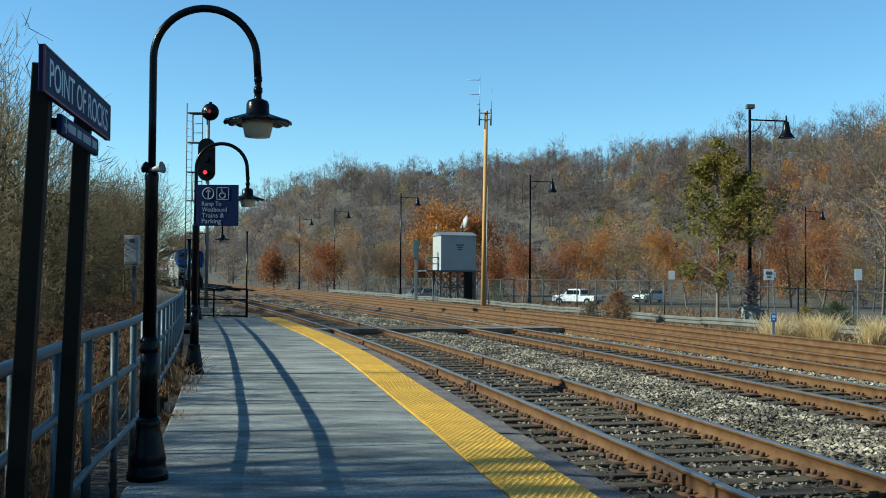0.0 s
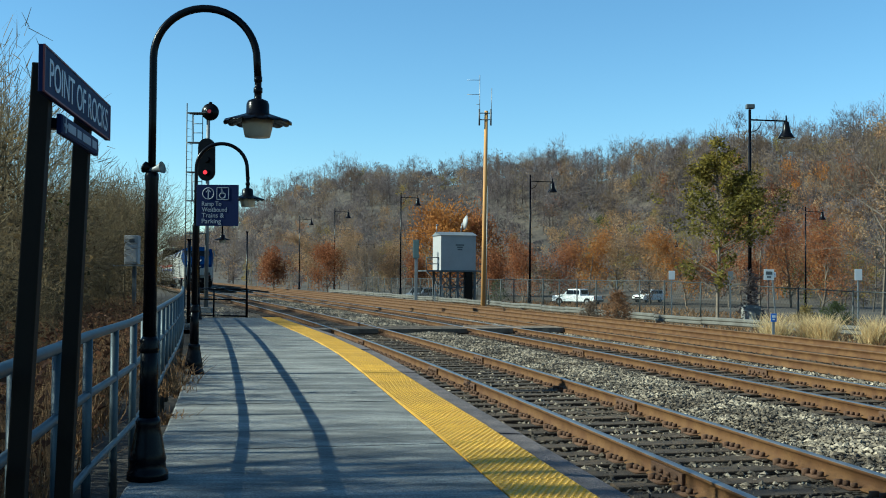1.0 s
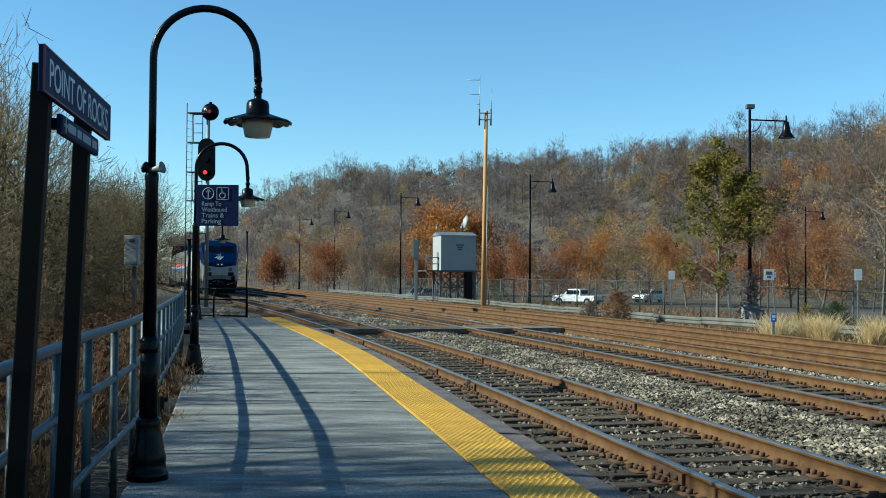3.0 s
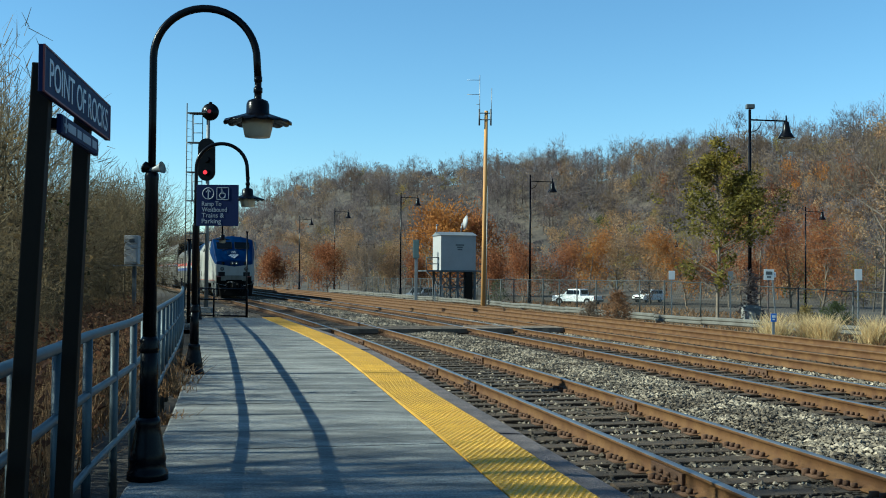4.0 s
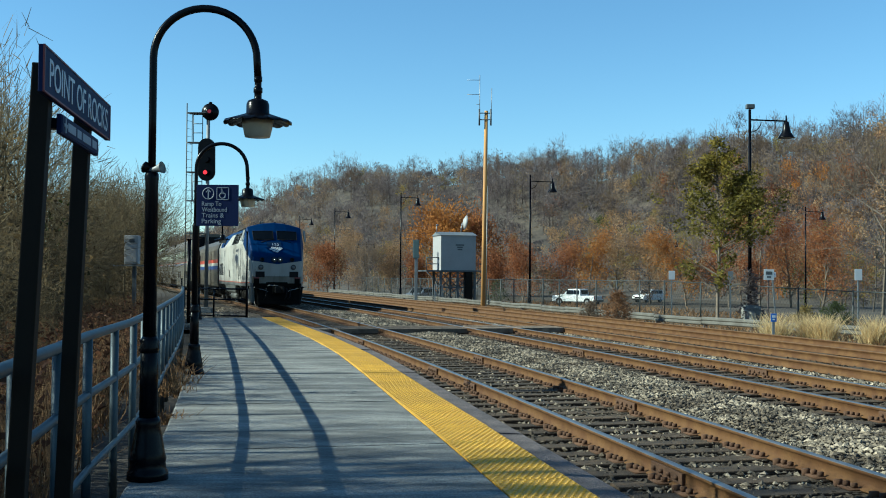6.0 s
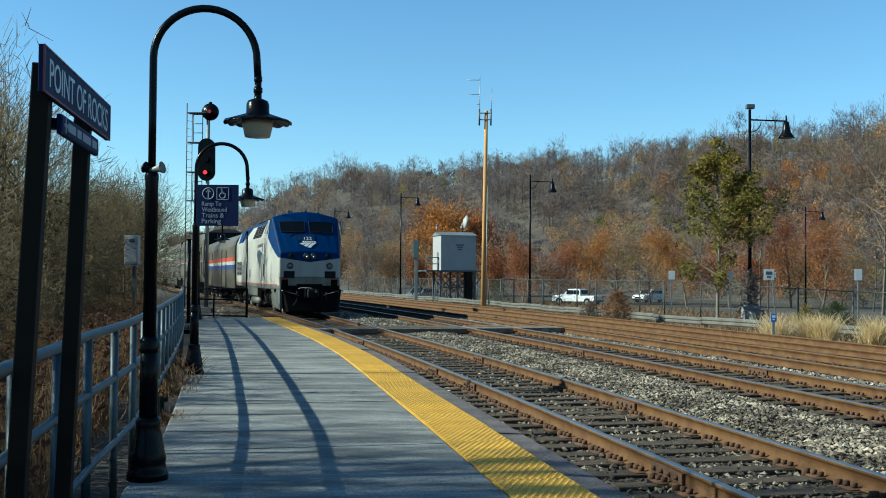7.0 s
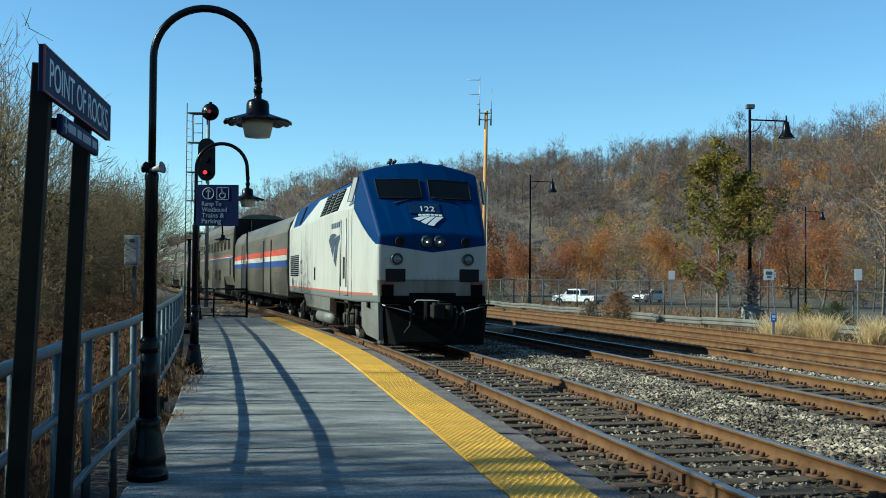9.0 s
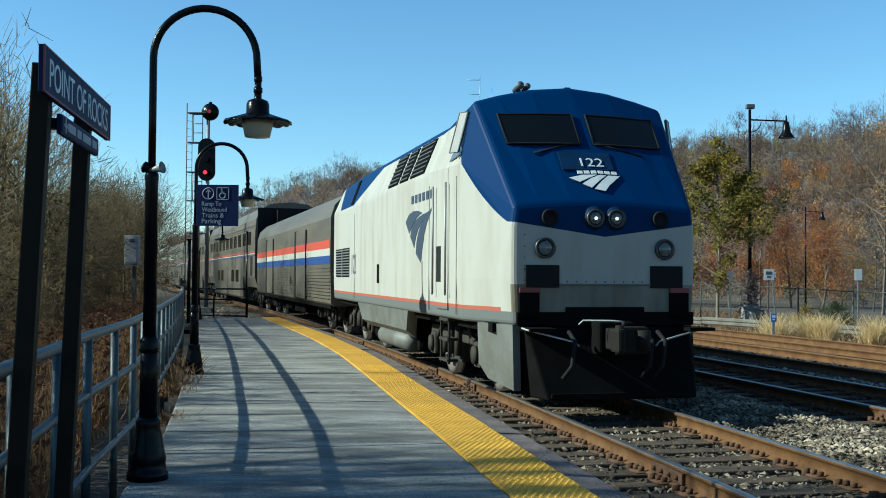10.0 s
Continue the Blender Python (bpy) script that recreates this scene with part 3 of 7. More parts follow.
# direction sign on the second lamp post
def make_ramp_sign():
    p = Vector((-3.80, 16.01, 0))
    s = thing("direction_sign", "navy direction sign with white words and two symbols", "sign", Matrix.Translation((p.x + 0.02, p.y - 0.13, 0)))
    x0, x1, z0, z1 = 0.02, 0.66, 2.36, 2.99
    part("panel", boxes((((x0 + x1) / 2, 0, (z0 + z1) / 2), (x1 - x0, 0.02, z1 - z0)), bevel=0.004), M["sign_blue"], s)
    for z in (z1 - 0.1, z0 + 0.1):
        part("bracket", boxes((((x0 + x1) / 2 - 0.1, 0.05, z), (x1 - x0 - 0.1, 0.04, 0.04))), M["black"], s)
    up = Matrix(((1, 0, 0, 0), (0, 0, -1, 0), (0, 1, 0, 0), (0, 0, 0, 1)))
    for k, w in enumerate(("Ramp To", "Westbound", "Trains &", "Parking")):
        wording("lettering", w, 0.10, M["sign_dim"], s, Matrix.Translation((x0 + 0.085, -0.012, z1 - 0.325 - 0.088 * k)) @ up, 0.042 * len(w))
    # arrow in a ring, and the wheelchair symbol in its square
    bm = bmesh.new()
    ring = [Vector((x0 + 0.18 + 0.085 * math.cos(a), -0.012, z1 - 0.135 + 0.085 * math.sin(a))) for a in np.linspace(0, 2 * math.pi, 25)]
    tube(bm, ring, 0.006, 6)
    box(bm, (x0 + 0.18, -0.012, z1 - 0.14), (0.016, 0.006, 0.12))
    box(bm, (x0 + 0.163, -0.012, z1 - 0.095), (0.014, 0.006, 0.055), rot=Matrix.Rotation(radians(40), 4, "Y"))
    box(bm, (x0 + 0.197, -0.012, z1 - 0.095), (0.014, 0.006, 0.055), rot=Matrix.Rotation(radians(-40), 4, "Y"))
    part("arrow_symbol", bm, M["sign_dim"], s)
    bm = bmesh.new()
    cx, cz = x0 + 0.40, z1 - 0.135
    for a, b in (((0, 0.09), (0.19, 0.01)), ((0, -0.09), (0.19, 0.01)), ((-0.09, 0), (0.01, 0.19)), ((0.09, 0), (0.01, 0.19))):
        box(bm, (cx + a[0], -0.012, cz + a[1]), (b[0], 0.006, b[1]))
    tube(bm, [Vector((cx - 0.005 + 0.042 * math.cos(a), -0.012, cz - 0.03 + 0.042 * math.sin(a))) for a in np.linspace(radians(100), radians(370), 16)], 0.006, 6)
    for c, w in (((-0.012, 0.025), (0.014, 0.07)), ((0.012, 0.0), (0.05, 0.012)), ((0.04, -0.03), (0.012, 0.06)), ((0.0, 0.02), (0.04, 0.01))):
        box(bm, (cx + c[0], -0.012, cz + c[1]), (w[0], 0.006, w[1]))
    lathe(bm, [(0.014, -0.004), (0.014, 0.004)], 10, (cx - 0.015, -0.012, cz + 0.068))
    part("wheelchair_symbol", bm, M["sign_dim"], s)


make_ramp_sign()


# barrier at the platform's end
def make_end_gate():
    g = thing("platform_barrier", "low dark steel barrier closing the platform's end", "barrier")
    a, b = Vector((-8.85, 37.75, 0)), Vector((-6.93, 37.04, 0))
    for z in (0.14, 0.72, 1.10):
        part("bar", rods(((a.x, a.y, z), (b.x, b.y, z), 0.03)), M["black"], g)
    for k in (0.0, 0.33, 1.0):
        p = a.lerp(b, k)
        part("post", rods(((p.x, p.y, PLATFORM_Z - 0.03), (p.x, p.y, 1.11), 0.032)), M["black"], g)


make_end_gate()


# railway signal with its ladder
def make_signal():
    X = -11.55
    s = thing("railway_signal", "two-headed railway signal showing red on a grey mast with a ladder", "railway signal", Matrix.Translation((X, 51.0, 0)))
    part("base", boxes(((0, 0, -0.25), (0.7, 0.7, 0.5)), bevel=0.03), M["concrete"], s)
    part("mast", rods(((0, 0, 0), (0, 0, 9.5), 0.10, 0.085)), M["galv"], s)
    bm = bmesh.new()
    lathe(bm, [(0.42, -0.04), (0.42, 0.04), (0.10, 0.10)], 28)
    lathe(bm, [(0.16, 0.0), (0.17, 0.22), (0.12, 0.22)], 16)
    bm.transform(Matrix.Translation((0.12, -0.12, 9.55)) @ Matrix.Rotation(radians(90), 4, "X"))
    lathe(bm, [(0.05, 0.0), (0.10, 0.05), (0.05, 0.10)], 10, (0.12, -0.1, 9.95))
    head = part("upper_head", bm, M["black"], s)
    bm = bmesh.new()
    lathe(bm, [(0.09, -0.03), (0.09, 0.0)], 14)
    bm.transform(Matrix.Translation((0.12, -0.36, 9.55)) @ Matrix.Rotation(radians(90), 4, "X"))
    part("lens", bm, M["red_dim"], head)
    bm = bmesh.new()
    ring = [(0.42 * math.cos(a), max(-0.62, min(0.62, 0.0)) + 0.42 * math.sin(a) + (0.62 if math.sin(a) > 0 else -0.62)) for a in np.linspace(0, 2 * math.pi, 28, endpoint=False)]
    loft(bm, [[(x, -0.10, z) for x, z in ring], [(x, 0.0, z) for x, z in ring]])
    for k in (-0.62, 0.0, 0.62):
        tube(bm, [(0, -0.1, k), (0, -0.34, k)], 0.15, 14)
    bm.transform(Matrix.Translation((0.0, -0.2, 7.2)))
    low = part("lower_head", bm, M["black"], s)
    bm = bmesh.new()
    lathe(bm, [(0.10, -0.02), (0.10, 0.0)], 14)
    bm.transform(Matrix.Translation((0.0, -0.56, 6.55)) @ Matrix.Rotation(radians(90), 4, "X"))
    part("lens", bm, M["red_light"], low)
    # ladder and its stand-offs
    lx = -1.05
    bm = bmesh.new()
    rod(bm, (lx, 0, 0), (lx, 0, 10.0), 0.028)
    rod(bm, (lx + 0.18, 0.35, 0), (lx + 0.18, 0.35, 9.6), 0.02)
    for k in range(24):
        rod(bm, (lx, 0, 0.4 + 0.38 * k), (lx + 0.18, 0.35, 0.4 + 0.38 * k), 0.008, seg=6)
    part("ladder", bm, M["galv_dark"], s)
    for z in (9.5, 8.05, 6.6, 5.2, 3.6):
        bm = bmesh.new()
        rod(bm, (lx, 0, z), (0, 0, z), 0.03)
        box(bm, (lx + 0.55, 0.0, z), (0.9, 0.5, 0.04))
        part("platform_bracket", bm, M["galv_dark"], s)
    for z0 in (8.1, 5.25):
        bm = bmesh.new()
        for x in (lx + 0.3, lx + 0.75):
            rod(bm, (x, 0.1, z0), (x, 0.1, z0 + 1.35), 0.02)
        for z in (0.45, 0.9, 1.35):
            rod(bm, (lx + 0.3, 0.1, z0 + z), (lx + 0.75, 0.1, z0 + z), 0.02)
        part("guard_hoop", bm, M["galv_dark"], s)


M["galv_dark"] = material("dull dark steel", (0.10, 0.11, 0.12), 0.6, 0.4, var=0.2)
M["red_dim"] = material("dim red lens", (0.35, 0.01, 0.02), 0.3, emit=0.12)
make_signal()


# ---------------------------------------------------------------- train
def paint_loco():
    """Silver body, grey sill with a red line, and blue nose, roof and rear patch, by place on the body."""
    m = bpy.data.materials.new("locomotive paint")
    m.use_nodes = True
    t = m.node_tree
    b = t.nodes["Principled BSDF"]
    b.inputs["Roughness"].default_value, b.inputs["Specular IOR Level"].default_value = 0.5, 0.07
    co = t.nodes.new("ShaderNodeTexCoord")
    sx = t.nodes.new("ShaderNodeSeparateXYZ")
    t.links.new(co.outputs["Object"], sx.inputs[0])

    def op(kind, a, c):
        n = t.nodes.new("ShaderNodeMath")
        n.operation = kind
        for i, v in enumerate((a, c)):
            if isinstance(v, (int, float)):
                n.inputs[i].default_value = v
            else:
                t.links.new(v, n.inputs[i])
        return n.outputs[0]

    x, y, z = sx.outputs
    ax = op("ABSOLUTE", x, 0)
    run = op("MAXIMUM", op("SUBTRACT", y, 0.12), 0)
    grow = op("MULTIPLY", run, op("ADD", op("MULTIPLY", run, 0.20), 0.40))
    line = op("ADD", op("ADD", op("MULTIPLY", ax, 0.14), 2.13), grow)
    nose = op("MULTIPLY", op("GREATER_THAN", z, line), op("LESS_THAN", op("ADD", y, op("MULTIPLY", z, -1.0)), -0.35))
    lean, back = op("MULTIPLY", z, 4.0), op("MULTIPLY", z, 1.6)
    patch = op("MULTIPLY", op("MULTIPLY", op("GREATER_THAN", op("ADD", y, lean), 23.9), op("LESS_THAN", op("SUBTRACT", y, back), 8.2)), op("GREATER_THAN", z, 3.2))
    roof = op("GREATER_THAN", z, 3.82)
    blue = op("MAXIMUM", op("MAXIMUM", nose, patch), roof)
    sill = op("LESS_THAN", z, 1.19)
    red = op("MULTIPLY", op("GREATER_THAN", z, 1.19), op("MULTIPLY", op("LESS_THAN", z, 1.24), op("GREATER_THAN", y, 0.3)))
    dirt = t.nodes.new("ShaderNodeTexNoise")
    mp = t.nodes.new("ShaderNodeMapping")
    mp.inputs["Scale"].default_value = (1.2, 1.2, 0.35)
    t.links.new(co.outputs["Object"], mp.inputs[0])
    t.links.new(mp.outputs[0], dirt.inputs["Vector"])
    dirt.inputs["Scale"].default_value, dirt.inputs["Detail"].default_value = 2.0, 6
    col = None

    def over(base, colour, fac):
        n = t.nodes.new("ShaderNodeMix")
        n.data_type = "RGBA"
        if isinstance(base, tuple):
            n.inputs[6].default_value = (*base, 1)
        else:
            t.links.new(base, n.inputs[6])
        n.inputs[7].default_value = (*colour, 1)
        t.links.new(fac, n.inputs[0])
        return n.outputs[2]

    streak = op("MULTIPLY", op("GREATER_THAN", dirt.outputs["Fac"], 0.0), op("MULTIPLY", op("MAXIMUM", op("SUBTRACT", dirt.outputs["Fac"], 0.46), 0), 1.4))
    col = over((0.295, 0.287, 0.265), (0.16, 0.13, 0.09), streak)
    low_dirt = op("MULTIPLY", op("MULTIPLY", op("LESS_THAN", z, 1.53), op("LESS_THAN", y, 0.05)), op("MULTIPLY", dirt.outputs["Fac"], 1.5))
    col = over(col, (0.10, 0.085, 0.06), low_dirt)
    col = over(col, (0.10, 0.105, 0.105), sill)
    col = over(col, (0.25, 0.075, 0.05), red)
    col = over(col, (0.0025, 0.018, 0.074), blue)
    t.links.new(col, b.inputs["Base Color"])
    return m


M["loco"] = paint_loco()
M["skirt"] = material("dusty grey skirt paint", (0.14, 0.145, 0.138), 0.6, var=0.2, scale=2, second=(0.10, 0.097, 0.085))
M["under"] = material("oily black underframe", (0.006, 0.006, 0.006), 0.9, var=0.4, scale=4, spec=0.03)
M["wheel"] = material("worn wheel steel", (0.10, 0.085, 0.075), 0.55, 0.5, var=0.3, scale=6)
M["truck_steel"] = material("dusty bogie steel", (0.036, 0.032, 0.028), 0.8, 0.0, var=0.35, scale=5, spec=0.2)
M["lens"] = material("clear headlight lens", (0.10, 0.105, 0.11), 0.10, var=0.6, scale=22)
M["mirror_face"] = material("pale mirror face", (0.24, 0.235, 0.225), 0.35, 0.2, var=0.1)
M["rail_grey"] = material("worn white handrail paint", (0.34, 0.34, 0.34), 0.5, var=0.3, scale=12)
M["chrome"] = material("dull metal ring", (0.05, 0.05, 0.052), 0.4, 0.3, var=0.1)
M["logo_white"] = material("white marking", (0.72, 0.74, 0.76), 0.45, var=0.05)
M["logo_grey"] = material("blue-grey marking", (0.04, 0.055, 0.09), 0.45, var=0.05)
M["stainless"] = material("grimy stainless steel", (0.155, 0.132, 0.10), 0.5, 0.3, var=0.18, scale=0.8, stretch=(1, 0.4, 3), second=(0.115, 0.10, 0.082))
M["stripe_red"] = material("red stripe", (0.45, 0.06, 0.03), 0.5, var=0.08)
M["stripe_white"] = material("white stripe", (0.46, 0.45, 0.40), 0.5, var=0.08)
M["stripe_blue"] = material("blue stripe", (0.015, 0.05, 0.22), 0.5, var=0.08)
M["rubber"] = material("dark rubber", (0.008, 0.008, 0.009), 0.8, var=0.2, spec=0.2)
M["coupler"] = material("greasy brown coupler steel", (0.008, 0.0065, 0.0055), 0.8, var=0.4, scale=8, spec=0.2)
M["board"] = material("dark navy panel", (0.004, 0.020, 0.065), 0.5, var=0.3, spec=0.2)
M["headlamp"] = material("lit headlight", (1.0, 0.86, 0.66), 0.3, emit=0.8)

TRAIN, WHEELSETS = [], []
SPEED, SLOWING = 9.96, -0.0049
NOSE_S = s_at(13.085)


def car_pose(s, first, base):
    a, b = on_line(y_at(s + first)), on_line(y_at(s + first + base))
    d = (b - a).normalized()
    return Matrix.Translation(a - d * first) @ Matrix.Rotation(math.atan2(-d.x, d.y), 4, "Z")


def mirror(half):
    """A closed outline from its right half, bottom to top."""
    return [(x, z) for x, z in half] + [(-x, z) for x, z in reversed(half) if x > 1e-6]


def bevelled(ob, w=0.04):
    m = ob.modifiers.new("rounded edges", "BEVEL")
    m.width, m.segments, m.limit_method, m.angle_limit = w, 3, "ANGLE", radians(22)
    return ob


def wheelset(car, y, r=0.508):
    bm = bmesh.new()
    for s in (-1, 1):
        lathe(bm, [(r + 0.025, 0.0), (r + 0.025, 0.03), (r, 0.035), (r - 0.004, 0.13), (r - 0.06, 0.13), (r - 0.08, 0.08), (0.16, 0.07), (0.12, 0.14), (0.02, 0.14)], 26, (0, 0, 0))
        for v in bm.verts:
            if not v.tag:
                v.co = Vector((s * (0.68 + v.co.z), v.co.x, v.co.y))
                v.tag = True
    rod(bm, (-0.7, 0, 0), (0.7, 0, 0), 0.09)
    box(bm, (-0.825, 0.2, 0), (0.012, 0.22, 0.10))
    w = part("wheelset", bm, M["wheel"], car)
    w.location = (0, y, r)
    WHEELSETS.append((w, y, r))


def bogie(car, yc, base=2.74, loco=True):
    bm = bmesh.new()
    for s in (-1, 1):
        x = s * 0.98
        box(bm, (x, yc, 0.72), (0.16, base + 0.9, 0.20), bevel=0.03)
        for k in (-1, 1):
            yy = yc + k * base / 2
            box(bm, (x + s * 0.06, yy, 0.52), (0.20, 0.34, 0.36), bevel=0.04)
            rod(bm, (x + s * 0.16, yy, 0.52), (x + s * 0.21, yy, 0.52), 0.13, seg=14)
            for d in (-0.32, 0.32):
                rod(bm, (x, yy + d, 0.38), (x, yy + d, 0.74), 0.09, seg=10)
            rod(bm, (x + s * 0.1, yy - 0.1 * k, 0.6), (x + s * 0.12, yy - 0.75 * k, 1.0), 0.035, seg=8)
        box(bm, (x, yc, 0.50), (0.18, 0.55, 0.36), bevel=0.04)
        rod(bm, (x + s * 0.12, yc - 0.22, 0.42), (x + s * 0.12, yc - 0.22, 1.0), 0.06, seg=10)
        rod(bm, (x + s * 0.12, yc + 0.22, 0.42), (x + s * 0.12, yc + 0.22, 1.0), 0.06, seg=10)
    box(bm, (0, yc, 0.62), (1.9, 0.6, 0.3))
    part("bogie", bm, M["truck_steel"], car)
    for k in (-1, 1):
        wheelset(car, yc + k * base / 2, 0.508 if loco else 0.457)


def plate(pts, depth, outward):
    """A flat plate from an outline in space, thickened along outward."""
    bm = bmesh.new()
    n = Vector(outward).normalized() * depth
    loft(bm, [[Vector(p) - n * 0.5 for p in pts], [Vector(p) + n for p in pts]])
    return bm


SWEPT_BARS = (((5.1, 2.53), (4.8, 2.65), (4.48, 2.68), (4.13, 2.67), (3.81, 2.62), (4.16, 2.57), (4.36, 2.52), (4.61, 2.42), (4.8, 2.33) ),
              ((3.32, 2.61), (3.76, 2.59), (4.07, 2.56), (4.34, 2.51), (4.52, 2.44), (4.65, 2.36), (4.7, 2.27), (4.39, 2.08), (4.32, 2.19), (4.25, 2.26), (4.12, 2.36), (3.91, 2.45), (3.63, 2.53) ),
              ((3.01, 2.68), (3.36, 2.61), (3.69, 2.51), (3.94, 2.41), (4.07, 2.32), (4.21, 2.15), (4.25, 1.98), (3.87, 1.83), (3.81, 1.99), (3.73, 2.12), (3.63, 2.29), (3.46, 2.44), (3.27, 2.55)))


def make_loco():
    c = thing("locomotive", "silver and blue diesel passenger locomotive with a sloping nose", "locomotive")
    front = [(1.19, 1.02), (1.22, 1.6), (1.22, 2.22), (1.19, 2.48), (0.85, 2.51), (0.45, 2.54), (0, 2.55)]
    cab = [(1.50, 1.02), (1.52, 1.6), (1.52, 3.15), (1.36, 4.0), (1.0, 4.10), (0.55, 4.20), (0, 4.25)]
    full = [(1.50, 1.02), (1.52, 1.6), (1.52, 3.2), (1.25, 3.86), (1.0, 4.03), (0.55, 4.16), (0, 4.22)]
    ring = lambda half, y: [(x, y, z) for x, z in mirror(half)]
    bm = bmesh.new()
    loft(bm, [ring(front, 0.0), ring(cab, 1.35), ring(full, 3.4), ring(full, 8.0), ring(full, 12.0), ring([(x * 0.985, z if z < 3.5 else z - 0.05) for x, z in full], 14.6)])
    body = bevelled(part("body", bm, M["loco"], c), 0.06)
    # windscreen on the sloping face
    p0, p1 = Vector((0, 0, 2.55)), Vector((0, 1.35, 4.25))
    nrm = Vector((0, -(p1.z - p0.z), (p1.y - p0.y))).normalized()
    at = lambda x, f: Vector((x, 1.35 * f, np.interp(abs(x), (0, 0.45 + 0.10 * f, 0.85 + 0.15 * f, 1.19 + 0.17 * f), (2.55 + 1.70 * f, 2.54 + 1.66 * f, 2.51 + 1.59 * f, 2.48 + 1.52 * f)))) + nrm * 0.014
    def face_at(x, z):
        k = (0, 0.5, 0.95, 1.28)
        return (z - np.interp(x, k, (2.55, 2.54, 2.51, 2.48))) / np.interp(x, k, (1.70, 1.66, 1.59, 1.52))

    for s in (-1, 1):
        xs = np.linspace(0.09, 1.0, 8)
        low = [at(s * x * 1.07, face_at(x * 1.07, 3.355 - 0.01 * x)) for x in xs]
        high = [at(s * x * 1.10, face_at(x * 1.10, 3.80 - 0.03 * x)) for x in xs]
        out = low + high[::-1]
        bm = bmesh.new()
        loft(bm, [[p - nrm * 0.02, p + nrm * 0.012, q + nrm * 0.012, q - nrm * 0.02] for p, q in zip(low, high)])
        w = part("windscreen", bm, M["glass_dark"], c, "dark tinted windscreen pane")
        bm = bmesh.new()
        tube(bm, [p + nrm * 0.012 for p in out + out[:1]], 0.014, 6)
        part("gasket", bm, M["rubber"], w)
        part("wiper", rods((at(s * 0.12, 0.50), at(s * 0.75, 0.43), 0.014), seg=6), M["rubber"], c)
    # number and marking on the nose
    rotf = Matrix((( 1, 0, 0, 0), (0, nrm.z, nrm.y, 0), (0, -nrm.y, nrm.z, 0), (0, 0, 0, 1)))
    lettering("number", "122", 0.21, M["logo_white"], c, Matrix.Translation(at(-0.175, 0.290) + nrm * 0.016) @ rotf, 0.31)
    part("number_board", plate([at(-0.44, 0.270), at(0.26, 0.270), at(0.26, 0.415), at(-0.44, 0.415)], 0.008, nrm), M["board"], c, "darker blue panel behind the number")
    fl = lambda x, f: at(x * 0.78 - 0.045, f - 0.002) + nrm * 0.006
    def bar(pts):
        part("nose_marking", plate([fl(x, f) for x, f in pts], 0.006, nrm), M["logo_white"], c, "white swept bar marking")

    bar([(-0.44, 0.200), (-0.28, 0.165), (-0.12, 0.195), (0.06, 0.222), (-0.20, 0.222)])
    bar([(-0.24, 0.150), (-0.10, 0.118), (0.04, 0.165), (0.22, 0.222), (0.09, 0.220), (-0.08, 0.190)])
    bar([(-0.06, 0.108), (0.12, 0.092), (0.22, 0.140), (0.46, 0.222), (0.25, 0.220), (0.09, 0.165)])
    for k in range(6):
        part("nose_lettering", plate([fl(-0.27 + 0.12 * k, 0.232), fl(-0.18 + 0.12 * k, 0.232), fl(-0.18 + 0.12 * k, 0.256), fl(-0.27 + 0.12 * k, 0.256)], 0.006, nrm), M["logo_white"], c)
    # lights
    def lamp_on_nose(name, x, z, r, mat, y=0.0, inner=None):
        b2 = bmesh.new()
        lathe(b2, [(r + 0.02, 0), (r + 0.02, 0.035), (r, 0.04), (r - 0.01, 0.015), (0.01, 0.01)], 20)
        b2.transform(Matrix.Translation((x, y - 0.01, z)) @ Matrix.Rotation(radians(90), 4, "X"))
        o = part(name, b2, M["chrome"] if inner else mat, c)
        if inner:
            b3 = bmesh.new()
            lathe(b3, [(r - 0.012, 0.014), (r * 0.7, 0.03), (0.01, 0.036)], 18)
            b3.transform(Matrix.Translation((x, y - 0.01, z)) @ Matrix.Rotation(radians(90), 4, "X"))
            part("lens", b3, inner, o)
            if name == "headlight":
                part("bulb", rods(((x, y - 0.03, z), (x, y - 0.056, z), 0.020), seg=12), M["headlamp"], o, "small lit headlight bulb")
    # dark discs on the face, with the headlight recess's shade in their colour
    part("headlight_recess", rods(((-0.14, -0.002, 2.36), (-0.14, 0.03, 2.36), 0.155), ((0.14, -0.002, 2.36), (0.14, 0.03, 2.36), 0.155), seg=22), M["board"], c, "dark discs for the recess round the headlights")
    for x in (-0.14, 0.14):
        lamp_on_nose("headlight", x, 2.36, 0.098, M["chrome"], 0.0, M["lens"])
    for x in (-0.80, 0.80):
        lamp_on_nose("ditch_light", x, 1.98, 0.112, M["chrome"], 0.0, M["lens"])
    for x in (-0.74, 0.74):
        lamp_on_nose("marker_light", x, 2.36, 0.085, M["rubber"])
    for s in (-1, 1):
        # black plates on the face, standing in for shaded step pockets
        part("step_pocket", boxes(((s * 0.83, -0.01, 1.63), (0.44, 0.03, 0.28)), bevel=0.008), M["rubber"], c, "black plate for a shaded step pocket")
        part("corner_step", boxes(((s * 1.0, -0.01, 1.26), (0.26, 0.04, 0.34))), M["under"], c)
        # red strip of the corner step, not a lamp
        part("step_light", boxes(((s * 1.0, -0.03, 1.46), (0.26, 0.03, 0.06))), M["sign_red"], c)
    part("nose_seam", boxes(((0, -0.010, 1.53), (1.9, 0.02, 0.018))), M["skirt"], c)
